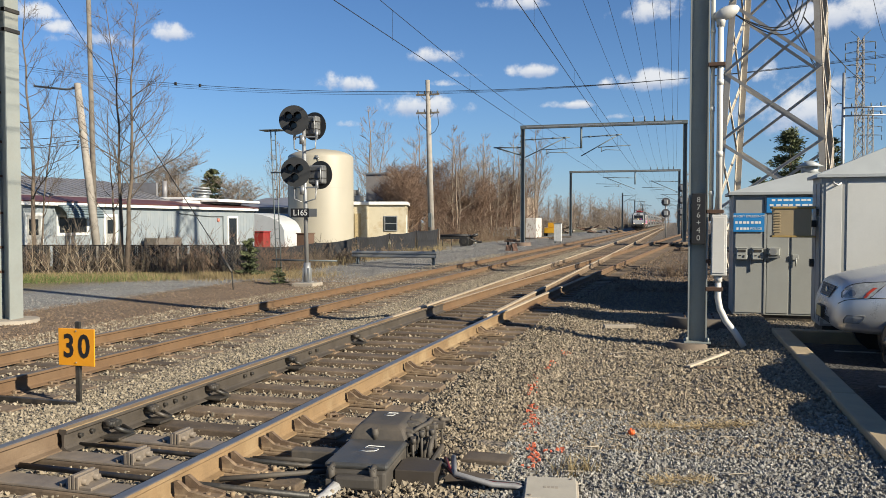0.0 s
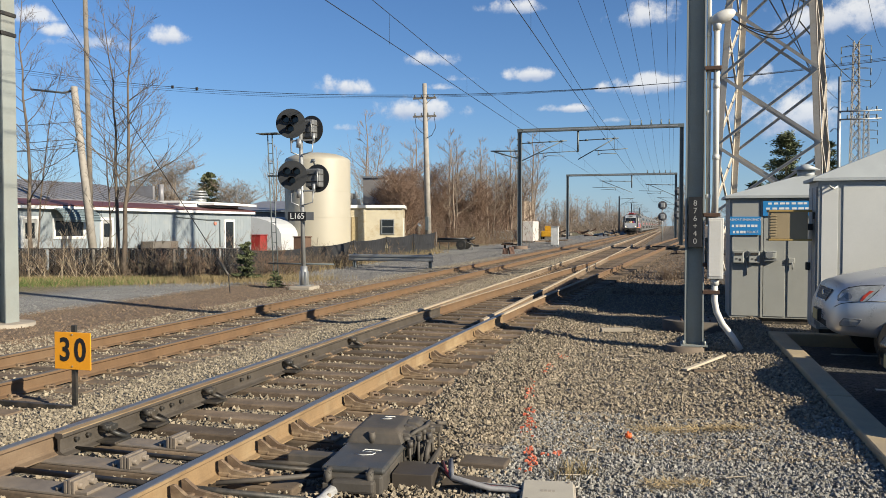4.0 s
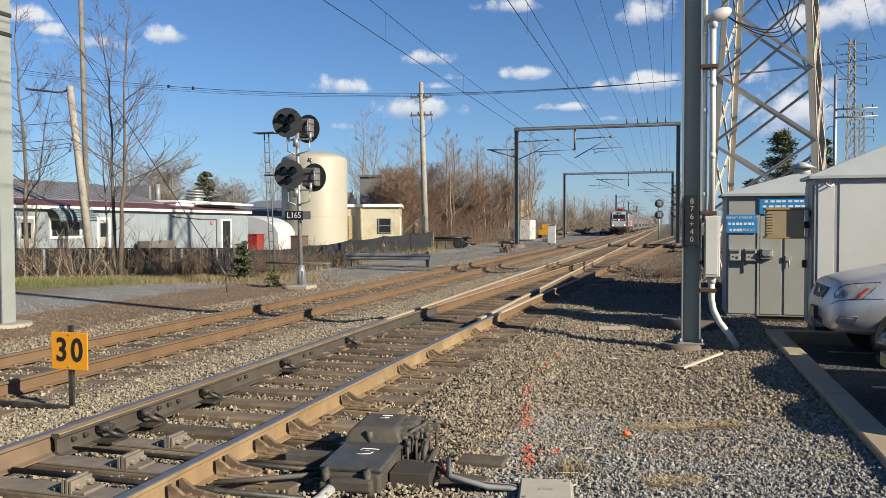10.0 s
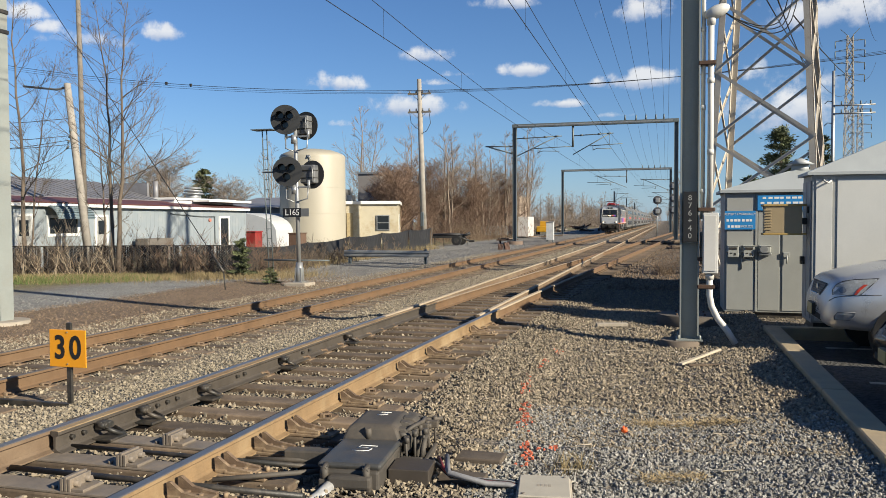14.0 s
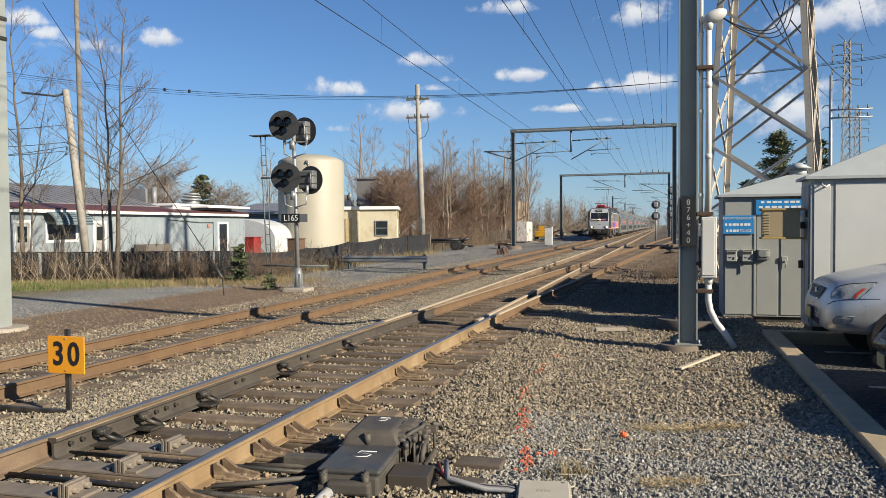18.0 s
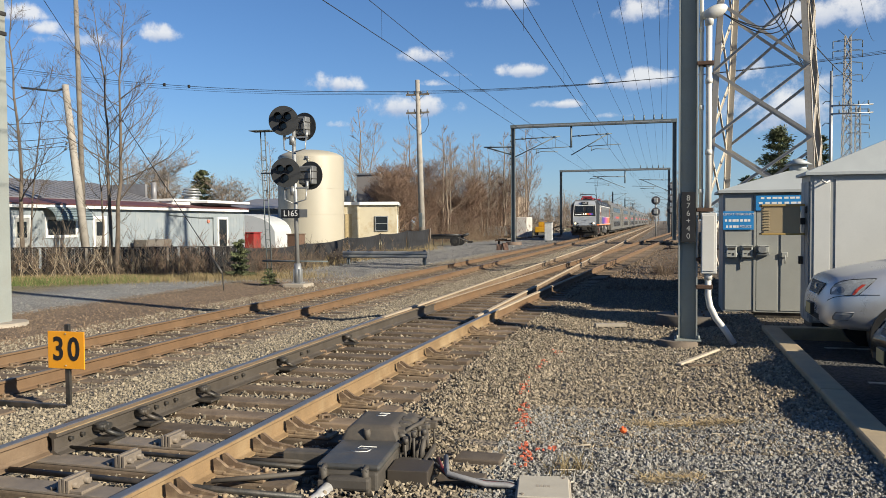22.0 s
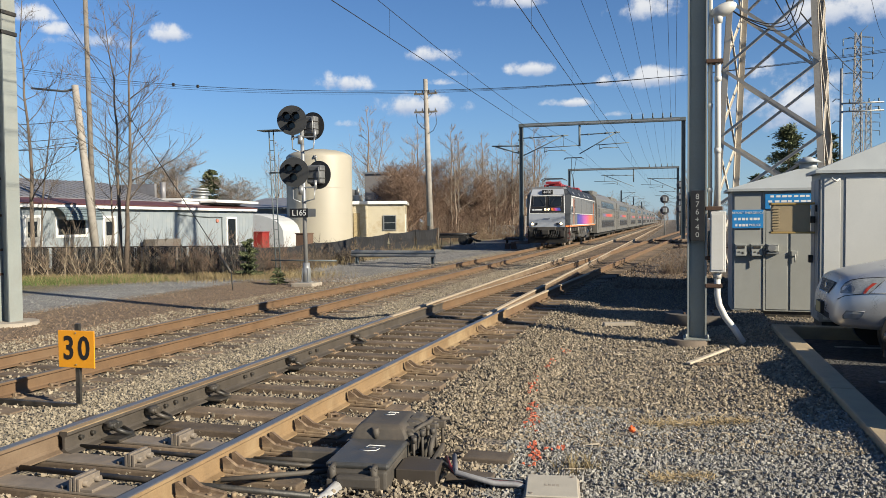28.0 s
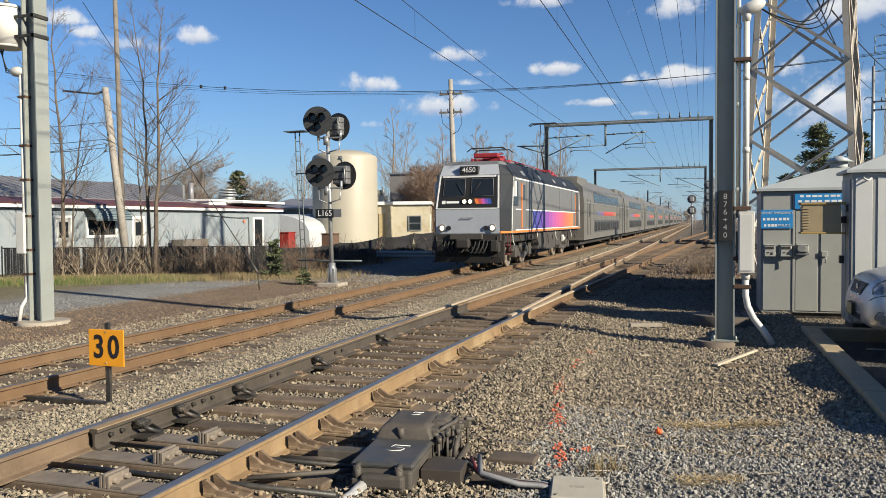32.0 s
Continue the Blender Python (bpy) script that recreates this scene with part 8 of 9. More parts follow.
def access_road_things():
    c = thing("relay_case", "white steel relay case beside the access road", "equipment cabinet", (-11.05, 78.0, 0))
    bm = B()
    box(bm, (-0.36, -0.3, -0.3), (0.36, 0.3, 1.45), 0.02)
    part("case", bm, mat("off_white_case", (0.62, 0.63, 0.63), 0.5), c)
    bm = B()
    box(bm, (-0.42, -0.36, 1.45), (0.42, 0.36, 1.52), 0.02)
    part("lid", bm, GALV, c)
    for x in (-0.28, 0.28):
        bm = B()
        box(bm, (x - 0.04, -0.25, -0.5), (x + 0.04, 0.25, -0.3))
        part("foot", bm, GANTRY, c)
    t = thing("flatbed_trailer", "rusty brown flatbed trailer loaded with scrap", "trailer", (-13.75, 70.0, -0.5))
    t.scale = (0.55, 0.55, 0.8)
    bm = B()
    box(bm, (-1.3, -2.6, 0.45), (1.3, 2.6, 0.58), 0.02)
    part("deck", bm, DARK_STRAP, t)
    for s in (-1, 1):
        bm = B()
        tube(bm, (s * 1.2, 0.6, 0.35), (s * 1.42, 0.6, 0.35), 0.34, n=18)
        part("tyre", bm, RUBBER, t)
    for k in range(4):
        bm = B()
        box(bm, (-1.2 + 0.5 * k, -2.2, 0.585), (-0.9 + 0.5 * k, 2.2 - 0.7 * (k % 2), 0.72), 0.01)
        part("timber", bm, TIE, t)
    h = thing("hitch_trailer", "black steel frame trailer with raised tongue by the fence end", "trailer", (-17.3, 65.4, -0.45))
    bm = B()
    for dy in (-0.7, 0.7):
        box(bm, (-1.9, dy - 0.07, 0.62), (0.5, dy + 0.07, 0.80), 0.01)
    for x in (-1.85, -1.1, -0.3, 0.45):
        box(bm, (x - 0.06, -0.63, 0.64), (x + 0.06, 0.63, 0.78))
    part("bed_frame", bm, DARK_IRON, h)
    for x in (-1.7, -0.9, -0.1):
        bm = B()
        tube(bm, (x, -0.7, 0.62), (x, -0.7, 0.0), 0.035, n=6)
        part("prop", bm, DARK_IRON, h)
    bm = B()
    tube(bm, (-1.9, -0.55, 0.88), (0.5, -0.5, 0.92), 0.11, n=10)
    part("pipe", bm, BLACK, h)
    bm = B()
    for dy in (-0.6, 0.6):
        tube(bm, (0.4, dy, 0.70), (1.25, 0.0, 0.34), 0.07, n=8)
    box(bm, (1.15, -0.12, 0.26), (1.6, 0.12, 0.42), 0.03)
    part("tongue", bm, DARK_IRON, h)
    bm = B()
    tube(bm, (0.55, 0.1, 0.78), (1.15, 0.3, 1.02), 0.12, n=8)
    box(bm, (0.0, -0.55, 0.78), (0.5, 0.5, 0.98), 0.05)
    part("load", bm, BLACK, h)
    for dy in (-0.86, 0.86):
        bm = B()
        tube(bm, (0.25, dy - 0.11, 0.42), (0.25, dy + 0.11, 0.42), 0.42, n=20)
        tyre = part("tyre", bm, RUBBER, h)
        bm = B()
        tube(bm, (0.25, dy - 0.125, 0.42), (0.25, dy + 0.125, 0.42), 0.22, n=14)
        part("rim", bm, DARK_IRON, tyre)
    bm = B()
    tube(bm, (1.05, -0.1, 0.5), (1.05, -0.1, 0.0), 0.04, n=8)
    part("jack_leg", bm, GALV, h)
    b = thing("box_trailer", "white box trailer with faded paint marks", "trailer", (-17.3, 96.0, -0.5))
    bm = B()
    box(bm, (-0.1, -1.0, 0.2), (1.2, 3.2, 2.6), 0.05)
    part("body", bm, mat("chalky_white", (0.68, 0.66, 0.62), 0.7, 0, 0.08, 2, 30, 0.03, dirt=(0.55, 0.35, 0.33), dirt_amount=0.5, dirt_scale=0.9), b)
    bm = B()
    box(bm, (-4.8, -0.5, 0.3), (-1.3, 2.8, 1.5), 0.05)
    part("grey_container", bm, CABINET, b)
    y = thing("yellow_loader", "yellow wheeled loader parked far down the road", "loader", (-17.6, 118.0, -0.5))
    y.scale = (0.7, 0.7, 0.75)
    bm = B()
    box(bm, (-1.4, -1.8, 0.6), (1.4, 1.8, 1.7), 0.1)
    part("body", bm, mat("machine_yellow", (0.75, 0.40, 0.02), 0.5), y)
    bm = B()
    box(bm, (-0.8, -0.8, 1.7), (0.8, 0.8, 2.7), 0.08)
    part("cab", bm, MATS["machine_yellow"], y)
    for sx in (-1, 1):
        for sy in (-1.1, 1.1):
            bm = B()
            tube(bm, (sx * 1.15, sy, 0.6), (sx * 1.5, sy, 0.6), 0.62, n=18)
            part("tyre", bm, RUBBER, y)
    r = np.random.RandomState(14)
    for k in range(5):
        w = thing("scrap_heap", "low heap of dark scrap ties and rail beyond the road", "scrap pile", (-28 + k * 4.2, 150 + r.normal() * 6, -0.5), group="scrap heaps")
        for q in range(12):
            bm = B()
            l = 1.2 + 2.2 * r.rand()
            box(bm, (-l / 2, -0.12, -0.1), (l / 2, 0.12, 0.1), 0.01)
            o = part("scrap_piece", bm, (TIE, DARK_STRAP, DARK_IRON, CONCRETE)[r.randint(4)] if q % 5 else RUST, w)
            h = r.rand()
            o.matrix_basis = pose(r.normal() * 1.1 * (1 - 0.5 * h), r.normal() * 1.4, 0.12 + 0.85 * h, r.normal() * 10, r.normal() * 14, r.rand() * 180)
    for k, (x, y, h) in enumerate(((-11.5, 55.9, 0.44), (-11.02, 55.95, 0.56))):
        bm = B()
        bmesh.ops.create_cube(bm, size=1.0)
        bmesh.ops.subdivide_edges(bm, edges=bm.edges[:], cuts=2, use_grid_fill=True)
        for v in bm.verts:
            v.co = Vector((v.co.x * 0.34, v.co.y * 0.32, (v.co.z + 0.45) * h)) * (1 + 0.10 * math.sin(9 * v.co.x + 7 * v.co.y + 5 * v.co.z + 2 * k))
        ob = part("stump", bm, mat("brown_stump", (0.16, 0.095, 0.07), 0.95, 0, 0.3, 5, 40, 0.4))
        ob.matrix_basis = pose(x, y, -0.5, 0, 4 - 9 * k, 25 * k)
        tagged(ob, "small rough brown stump beside the gantry foot", "stump", "stumps by the gantry")


workshop()
far_buildings()
fences()
utility_poles()
vegetation()
right_distance()
access_road_things()

# ---- train ----
LOCO_GREY = mat("silver_grey_loco_paint", (0.20, 0.20, 0.20), 0.42, 0.1, 0.06, 1.5, 40, 0.03)
LOCO_DARK = mat("dark_slate_loco_paint", (0.018, 0.021, 0.026), 0.6, 0.0, 0.1, 1.5, 40, 0.03)
COACH = mat("brushed_steel_coach", (0.205, 0.195, 0.175), 0.45, 0.15, 0.08, 1.0, 30, 0.04, dirt=(0.17, 0.155, 0.135), dirt_amount=0.4, dirt_scale=0.5)
UNDER = mat("grimy_underframe", (0.035, 0.032, 0.029), 0.8, 0.1, 0.3, 4, 40, 0.2)
UNDER_GREY = mat("grey_bogie_paint", (0.075, 0.07, 0.065), 0.7, 0.1, 0.25, 4, 40, 0.2)
ORANGE = mat("orange_stripe", (0.85, 0.24, 0.05), 0.45, 0, 0.06, 3, 40, 0.0)
MAGENTA = mat("magenta_stripe", (0.62, 0.12, 0.45), 0.45, 0, 0.06, 3, 40, 0.0)
PURPLE = mat("purple_stripe", (0.20, 0.11, 0.48), 0.45, 0, 0.06, 3, 40, 0.0)
BLUE = mat("blue_stripe", (0.05, 0.10, 0.42), 0.45, 0, 0.06, 3, 40, 0.0)
RED_ORANGE = mat("red_stripe", (0.60, 0.10, 0.08), 0.45, 0, 0.06, 3, 40, 0.0)
ROOF_RED = mat("red_pantograph_frame", (0.36, 0.03, 0.04), 0.5, 0, 0.15, 4, 40, 0.05)
mat("grey_blue_stripe", (0.17, 0.19, 0.30), 0.45)
mat("dull_purple_stripe", (0.30, 0.15, 0.28), 0.45)
mat("dull_orange_stripe", (0.55, 0.22, 0.12), 0.45)
LAMP = glow("headlight_glow", (1.0, 0.76, 0.42), 2.4)
CAB_SILVER = mat("bright_silver_cab_paint", (0.55, 0.585, 0.64), 0.38, 0.15, 0.05, 1.5, 40, 0.03, dirt=(0.36, 0.35, 0.33), dirt_amount=0.3)
LOCO_BUMPER = mat("scuffed_dark_bumper", (0.075, 0.068, 0.06), 0.75, 0.1, 0.2, 5, 50, 0.15)


def wheelset(name, parent, y, r=0.53):
    w = new(name)
    w.parent = parent
    w.matrix_basis = pose(0, y, r)
    for s in (-1, 1):
        bm = B()
        tube(bm, (s * 0.68, 0, 0), (s * 0.82, 0, 0), r, n=28)
        tube(bm, (s * 0.66, 0, 0), (s * 0.69, 0, 0), r + 0.028, n=28)
        tube(bm, (s * 0.82, 0, 0), (s * 0.86, 0, 0), 0.2, n=12)
        for k in range(5):
            a = 2 * math.pi * k / 5
            tube(bm, (s * 0.815, 0.32 * math.cos(a), 0.32 * math.sin(a)), (s * 0.835, 0.32 * math.cos(a), 0.32 * math.sin(a)), 0.05, n=8)
        part("wheel", bm, PLATE, w)
    bm = B()
    tube(bm, (-0.7, 0, 0), (0.7, 0, 0), 0.09, n=10)
    part("axle", bm, UNDER, w)
    return w


def bogie(parent, y, span, r=0.53):
    """A truck frame with springs and brake gear."""
    bm = B()
    for s in (-1, 1):
        extrude(bm, [(y - span / 2 - 0.55, 0.62), (y - span / 2 - 0.3, 0.86), (y - span / 2 + 0.5, 0.80), (y - 0.5, 0.52), (y + 0.5, 0.52), (y + span / 2 - 0.5, 0.80),
                     (y + span / 2 + 0.3, 0.86), (y + span / 2 + 0.55, 0.62), (y + span / 2, 0.58), (y + 0.6, 0.34), (y - 0.6, 0.34), (y - span / 2, 0.58)], s * 0.98, s * 1.12, "X")
        for yy in (y - span / 2, y + span / 2):
            box(bm, (s * 1.0 - 0.12, yy - 0.2, 0.36), (s * 1.0 + 0.17, yy + 0.2, 0.72), 0.03)
        for yy in (y - 0.35, y + 0.35):
            tube(bm, (s * 1.08, yy, 0.55), (s * 1.08, yy, 1.0), 0.11, n=10)
        tube(bm, (s * 1.15, y - 0.9, 0.75), (s * 1.15, y + 0.2, 0.9), 0.05, n=8)
    box(bm, (-0.9, y - 0.3, 0.45), (0.9, y + 0.3, 0.75))
    return part("bogie_frame", bm, UNDER_GREY, parent)


LOCO_LEN = 18.6


def build_loco():
    """An electric locomotive, its nose at y = 0, running toward -y; rails' top at z = 0."""
    lo = thing("electric_locomotive", "silver and slate electric locomotive with rainbow stripe, headlights on", "locomotive")
    W = 1.475
    # body: cross-sections along y; each: lower side, upper side, roof shoulder, roof
    def ring(y, w0, w1, z1, wr, zr, zb=1.18):
        return [(-w0, y, zb), (-w0, y, 1.6), (-w1, y, z1), (-wr, y, zr), (wr, y, zr), (w1, y, z1), (w0, y, 1.6), (w0, y, zb)]
    bm = B()
    loft(bm, [ring(1.5, W, W, 3.28, 1.06, 3.86), ring(LOCO_LEN - 1.4, W, W, 3.28, 1.06, 3.86)])
    part("body", bm, LOCO_GREY, lo, "silver-grey flat sided body")
    for end in (0, 1):
        def fy(y):
            return y if not end else LOCO_LEN - y
        bm = B()
        # cab: nose leans back above the belt, corners cut back
        def cring(y0, wf, z):
            ws = W if z < 3.4 else 1.17
            return [(-wf, fy(y0), z), (wf, fy(y0), z), (ws, fy(y0 + 0.72), z), (ws, fy(1.52), z), (-ws, fy(1.52), z), (-ws, fy(y0 + 0.72), z)]
        rings = [cring(0.02, 1.22, 1.18), cring(0.0, 1.22, 2.08), cring(0.34, 1.16, 3.32), cring(0.52, 1.06, 3.72)]
        top = [(-0.95, fy(0.75), 3.86), (0.95, fy(0.75), 3.86), (1.06, fy(1.1), 3.86), (1.06, fy(1.52), 3.86), (-1.06, fy(1.52), 3.86), (-1.06, fy(1.1), 3.86)]
        loft(bm, rings + [top])
        cab = part("cab", bm, LOCO_GREY, lo, "silver sloping cab front with dark corners")
        for sx in (-1, 1):
            levels = ((0.02, 1.22, W, 1.18), (0.0, 1.22, W, 2.08), (0.34, 1.16, W, 3.32), (0.52, 1.06, 1.17, 3.72))
            for (ya, wa, va, za), (yb, wb, vb, zb) in zip(levels, levels[1:]):
                g = B()
                slab(g, [(sx * wa, fy(ya), za), (sx * va, fy(ya + 0.72), za), (sx * vb, fy(yb + 0.72), zb), (sx * wb, fy(yb), zb)], (sx * 0.62, -0.30 if not end else 0.30, 0.1), 0.012)
                part("corner_panel", g, LOCO_DARK, cab, "dark slate corner panel")
            g = B()
            slab(g, [(sx * W, fy(0.96), 3.32), (sx * W, fy(1.52), 3.30), (sx * 1.17, fy(1.52), 3.72), (sx * 1.17, fy(1.14), 3.72)], (sx * 0.8, 0, 0.6), 0.012)
            part("cab_shoulder", g, LOCO_DARK, cab)
            g = B()
            slab(g, [(sx * 1.225, fy(0.01), 1.20), (sx * W, fy(0.73), 1.20), (sx * W, fy(0.73), 1.28), (sx * 1.225, fy(0.01), 1.28)], (sx * 0.62, -0.30 if not end else 0.30, 0), 0.018)
            part("orange_band", g, ORANGE, cab)
            g = B()
            slab(g, [(sx * W, fy(0.70), 1.20), (sx * W, fy(0.76), 1.20), (sx * W, fy(1.12), 3.28), (sx * W, fy(1.06), 3.28)], (sx, 0, 0), 0.016)
            part("corner_trim", g, WHITE, cab)
        if end:
            continue
        g = B()
        slab(g, [(-1.20, 0.016, 1.20), (1.20, 0.016, 1.20), (1.20, 0.0, 2.07), (-1.20, 0.0, 2.07)], (0, -1, 0), 0.01)
        part("nose_panel", g, CAB_SILVER, cab, "bright silver nose panel")
        g = B()
        slab(g, [(-1.13, 0.345, 3.33), (1.13, 0.345, 3.33), (1.04, 0.52, 3.71), (-1.04, 0.52, 3.71)], (0, -0.9, 0.4), 0.01)
        part("brow_panel", g, CAB_SILVER, cab)
        # black windscreen mask, glass, belt
        def face(x, z, out=0.0):
            y = 0.34 * (z - 2.08) / 1.24 if z > 2.08 else 0.0
            return (x, y - out, z)
        g = B()
        slab(g, [face(-1.14, 2.13, 0.004), face(1.14, 2.13, 0.004), face(1.07, 3.26, 0.004), face(-1.07, 3.26, 0.004)], (0, -1, 0), 0.012)
        mask = part("windscreen_surround", g, mat("satin_black_mask", (0.008, 0.008, 0.009), 0.7, 0, 0.1, 4, 40, 0.0), cab, "glossy black windscreen surround")
        for s in (-1, 1):
            g = B()
            xs = sorted((s * 0.12, s * 0.95))
            slab(g, [face(xs[0], 2.56, 0.018), face(xs[1], 2.56, 0.018), face(xs[1] * 0.97, 3.20, 0.018), face(xs[0] * 0.97, 3.20, 0.018)], (0, -1, 0), 0.01)
            part("windscreen", g, GLASS_DARK, cab, "dark cab windscreen")
            g = B()
            q = [face(xs[0], 2.56, 0.03), face(xs[1], 2.56, 0.03), face(xs[1] * 0.97, 3.20, 0.03), face(xs[0] * 0.97, 3.20, 0.03)]
            pipe(g, q + q[:1], 0.012, 5)
            part("windscreen_frame", g, SIGNAL_GREY, cab)
            g = B()
            tube(g, face(s * 0.15, 2.60, 0.05), face(s * 0.45, 3.05, 0.05), 0.012, n=6)
            part("wiper", g, RUBBER, cab)
            g = B()
            tube(g, (s * 0.95, 0.02, 1.40), (s * 0.95, -0.06, 1.40), 0.15, 0.13, 18)
            bez = part("headlight_bezel", g, LOCO_GREY, cab)
            g = B()
            tube(g, (s * 0.95, -0.05, 1.40), (s * 0.95, -0.085, 1.40), 0.088, 0.075, 18)
            part("headlight", g, LAMP, bez, "lit round headlight")
            g = B()
            tube(g, (s * 0.70, 0.02, 1.40), (s * 0.70, -0.05, 1.40), 0.085, n=14)
            part("marker_lamp", g, BLACK, cab)
            g = B()
            tube(g, face(s * 0.11, 2.36, 0.0), face(s * 0.11, 2.36, 0.06), 0.115, n=16)
            bez = part("ditch_light_bezel", g, BLACK, cab)
            g = B()
            tube(g, face(s * 0.11, 2.36, 0.055), face(s * 0.11, 2.36, 0.075), 0.07, n=16)
            part("centre_headlight", g, LAMP, bez, "lit twin headlight below the windscreen")
            # white edge trim up the front posts
            g = B()
            slab(g, [face(s * 1.14, 2.10, 0.01), face(s * 1.195, 2.10, 0.01), face(s * 1.125, 3.31, 0.01), face(s * 1.075, 3.31, 0.01)], (0, -1, 0), 0.014)
            part("edge_trim", g, WHITE, cab)
        g = B()
        box(g, (-1.0, 0.28, 3.25), (1.0, 0.345, 3.31))
        part("upper_trim", g, WHITE, cab)
        g = B()
        box(g, (-1.13, -0.022, 2.085), (1.13, 0.01, 2.125))
        part("belt_trim", g, WHITE, cab)
        g = B()
        box(g, (-0.36, 0.26, 3.36), (0.36, 0.5, 3.66), 0.03)
        nb = part("number_board", g, BLACK, cab, "black number board with white figures")
        writing("number", "4650", 0.26, WHITE, cab, Matrix.Translation((0, 0.252, 3.51)) @ FACE_CAM)
        # plain coloured emblem shapes on the mask
        for x0, x1, z0, z1, m in ((-0.98, -0.84, 2.28, 2.40, WHITE), (-0.80, -0.32, 2.30, 2.38, WHITE)):
            g = B()
            slab(g, [face(x0, z0, 0.018), face(x1, z0, 0.018), face(x1, z1, 0.018), face(x0, z1, 0.018)], (0, -1, 0), 0.006)
            part("emblem", g, m, cab)
        for k, m in enumerate((ORANGE, RED_ORANGE, MAGENTA, PURPLE, BLUE)):
            x = 0.32 + k * 0.12
            g = B()
            slab(g, [face(x, 2.27, 0.018), face(x + 0.12, 2.27, 0.018), face(x + 0.05, 2.46, 0.018), face(x - 0.07, 2.46, 0.018)], (0, -1, 0), 0.006)
            part("rainbow_band", g, m, cab)
        g = B()
        pipe(g, [(-0.2, -0.0, 1.78), (-0.2, -0.05, 1.76), (0.2, -0.05, 1.76), (0.2, -0.0, 1.78)], 0.014)
        part("grab_rail", g, CHROME, cab)
        # buffer beam, coupler, pilot, hoses
        g = B()
        box(g, (-1.25, -0.10, 0.92), (1.25, 0.2, 1.18), 0.02)
        part("buffer_beam", g, UNDER, lo)
        g = B()
        box(g, (-0.62, -0.22, 0.98), (0.62, -0.09, 1.20), 0.03)
        part("anticlimber", g, LOCO_BUMPER, lo)
        g = B()
        box(g, (-0.16, -0.55, 0.72), (0.16, 0.2, 1.0), 0.05)
        box(g, (-0.26, -0.68, 0.68), (0.24, -0.45, 1.02), 0.06)
        part("coupler", g, UNDER, lo)
        g = B()
        slab(g, [(-1.30, 0.05, 0.14), (1.30, 0.05, 0.14), (1.20, -0.02, 0.36), (-1.20, -0.02, 0.36)], (0, -1, 0), 0.03)
        part("pilot_plow", g, UNDER, lo)
        panel("pilot_backing", (-1.32, 0.22, 0.20), (1.32, 0.40, 0.93), UNDER, lo, 0.02)
        for s in (-1, 1):
            for dx in (0.35, 0.5, 0.65, 0.8):
                g = B()
                pipe(g, [(s * dx, -0.1, 0.95), (s * dx, -0.3, 0.75), (s * (dx - 0.1), -0.35, 0.5), (s * (dx - 0.25), -0.3, 0.55), (s * (dx - 0.3), -0.2, 0.7)], 0.028, 6)
                part("air_hose", g, RUBBER, lo)
            g = B()
            box(g, (s * 1.02 - 0.12, -0.14, 0.55), (s * 1.02 + 0.12, 0.05, 0.95), 0.02)
            tube(g, (s * 1.15, -0.1, 0.42), (s * 1.15, -0.1, 1.1), 0.03, n=8)
            part("step_bracket", g, UNDER, lo)
            g = B()
            for z in (0.42, 0.75):
                box(g, (s * 1.28 - 0.14, 0.3, z), (s * 1.28 + 0.14, 0.75, z + 0.04))
            pipe(g, [(s * 1.42, 0.32, 1.2), (s * 1.44, 0.30, 0.42), (s * 1.44, 0.74, 0.42), (s * 1.42, 0.74, 1.2)], 0.015, 6)
            part("steps", g, mat("dull_red_steps", (0.16, 0.03, 0.03), 0.7), lo)
    # side stripes and doors, both sides
    L = LOCO_LEN
    for s in (-1, 1):
        x = s * W

        def side(name, y0, y1, z0, z1, m, out=0.006, parent=lo, label=""):
            g = B()
            a, b = sorted((x, x + s * out))
            box(g, (a, y0, z0), (b, y1, z1))
            return part(name, g, m, parent, label)
        side("roof_shade_band", 1.45, L - 1.4, 3.22, 3.27, WHITE)
        side("white_band", 1.45, L - 1.4, 2.06, 2.10, WHITE)
        side("orange_band", 0.7, L - 0.7, 1.20, 1.28, ORANGE)
        side("lower_band", 1.45, L - 1.4, 1.28, 1.32, WHITE)
        stops = ((0.07, 0.08, 0.36), (0.14, 0.08, 0.40), (0.34, 0.10, 0.42), (0.56, 0.12, 0.36), (0.64, 0.14, 0.22), (0.70, 0.19, 0.11), (0.74, 0.26, 0.09))
        for k in range(12):
            u = k / 11 * 5.99
            c0, c1, f = stops[int(u)], stops[int(u) + 1], u - int(u)
            m = mat("rainbow_stripe_%d" % k, tuple(a + (b - a) * f for a, b in zip(c0, c1)), 0.45, 0, 0.04, 3, 40, 0.0)
            side("rainbow_band", 4.6 + k * 0.9, 4.6 + (k + 1) * 0.9, 1.34, 2.05, m, 0.008)
        d = side("cab_door", 2.5, 3.2, 1.34, 3.18, LOCO_GREY, 0.02)
        side("door_window", 2.7, 3.05, 2.45, 3.05, GLASS_DARK, 0.026, d)
        side("door_trim", 2.42, 2.52, 1.34, 3.10, ORANGE, 0.026, d)
        side("mirror", 1.0, 1.16, 2.55, 3.12, WHITE, 0.10)
        side("cab_side_window", 1.0, 1.85, 2.2, 3.15, GLASS_DARK, 0.012)
        for yy in (3.4, 7.2, 11.0, 14.8):
            side("panel_joint", yy, yy + 0.03, 1.3, 3.22, LOCO_DARK, 0.004)
        d = side("rear_door", L - 2.3, L - 1.65, 1.34, 3.18, UNDER_GREY, 0.012)
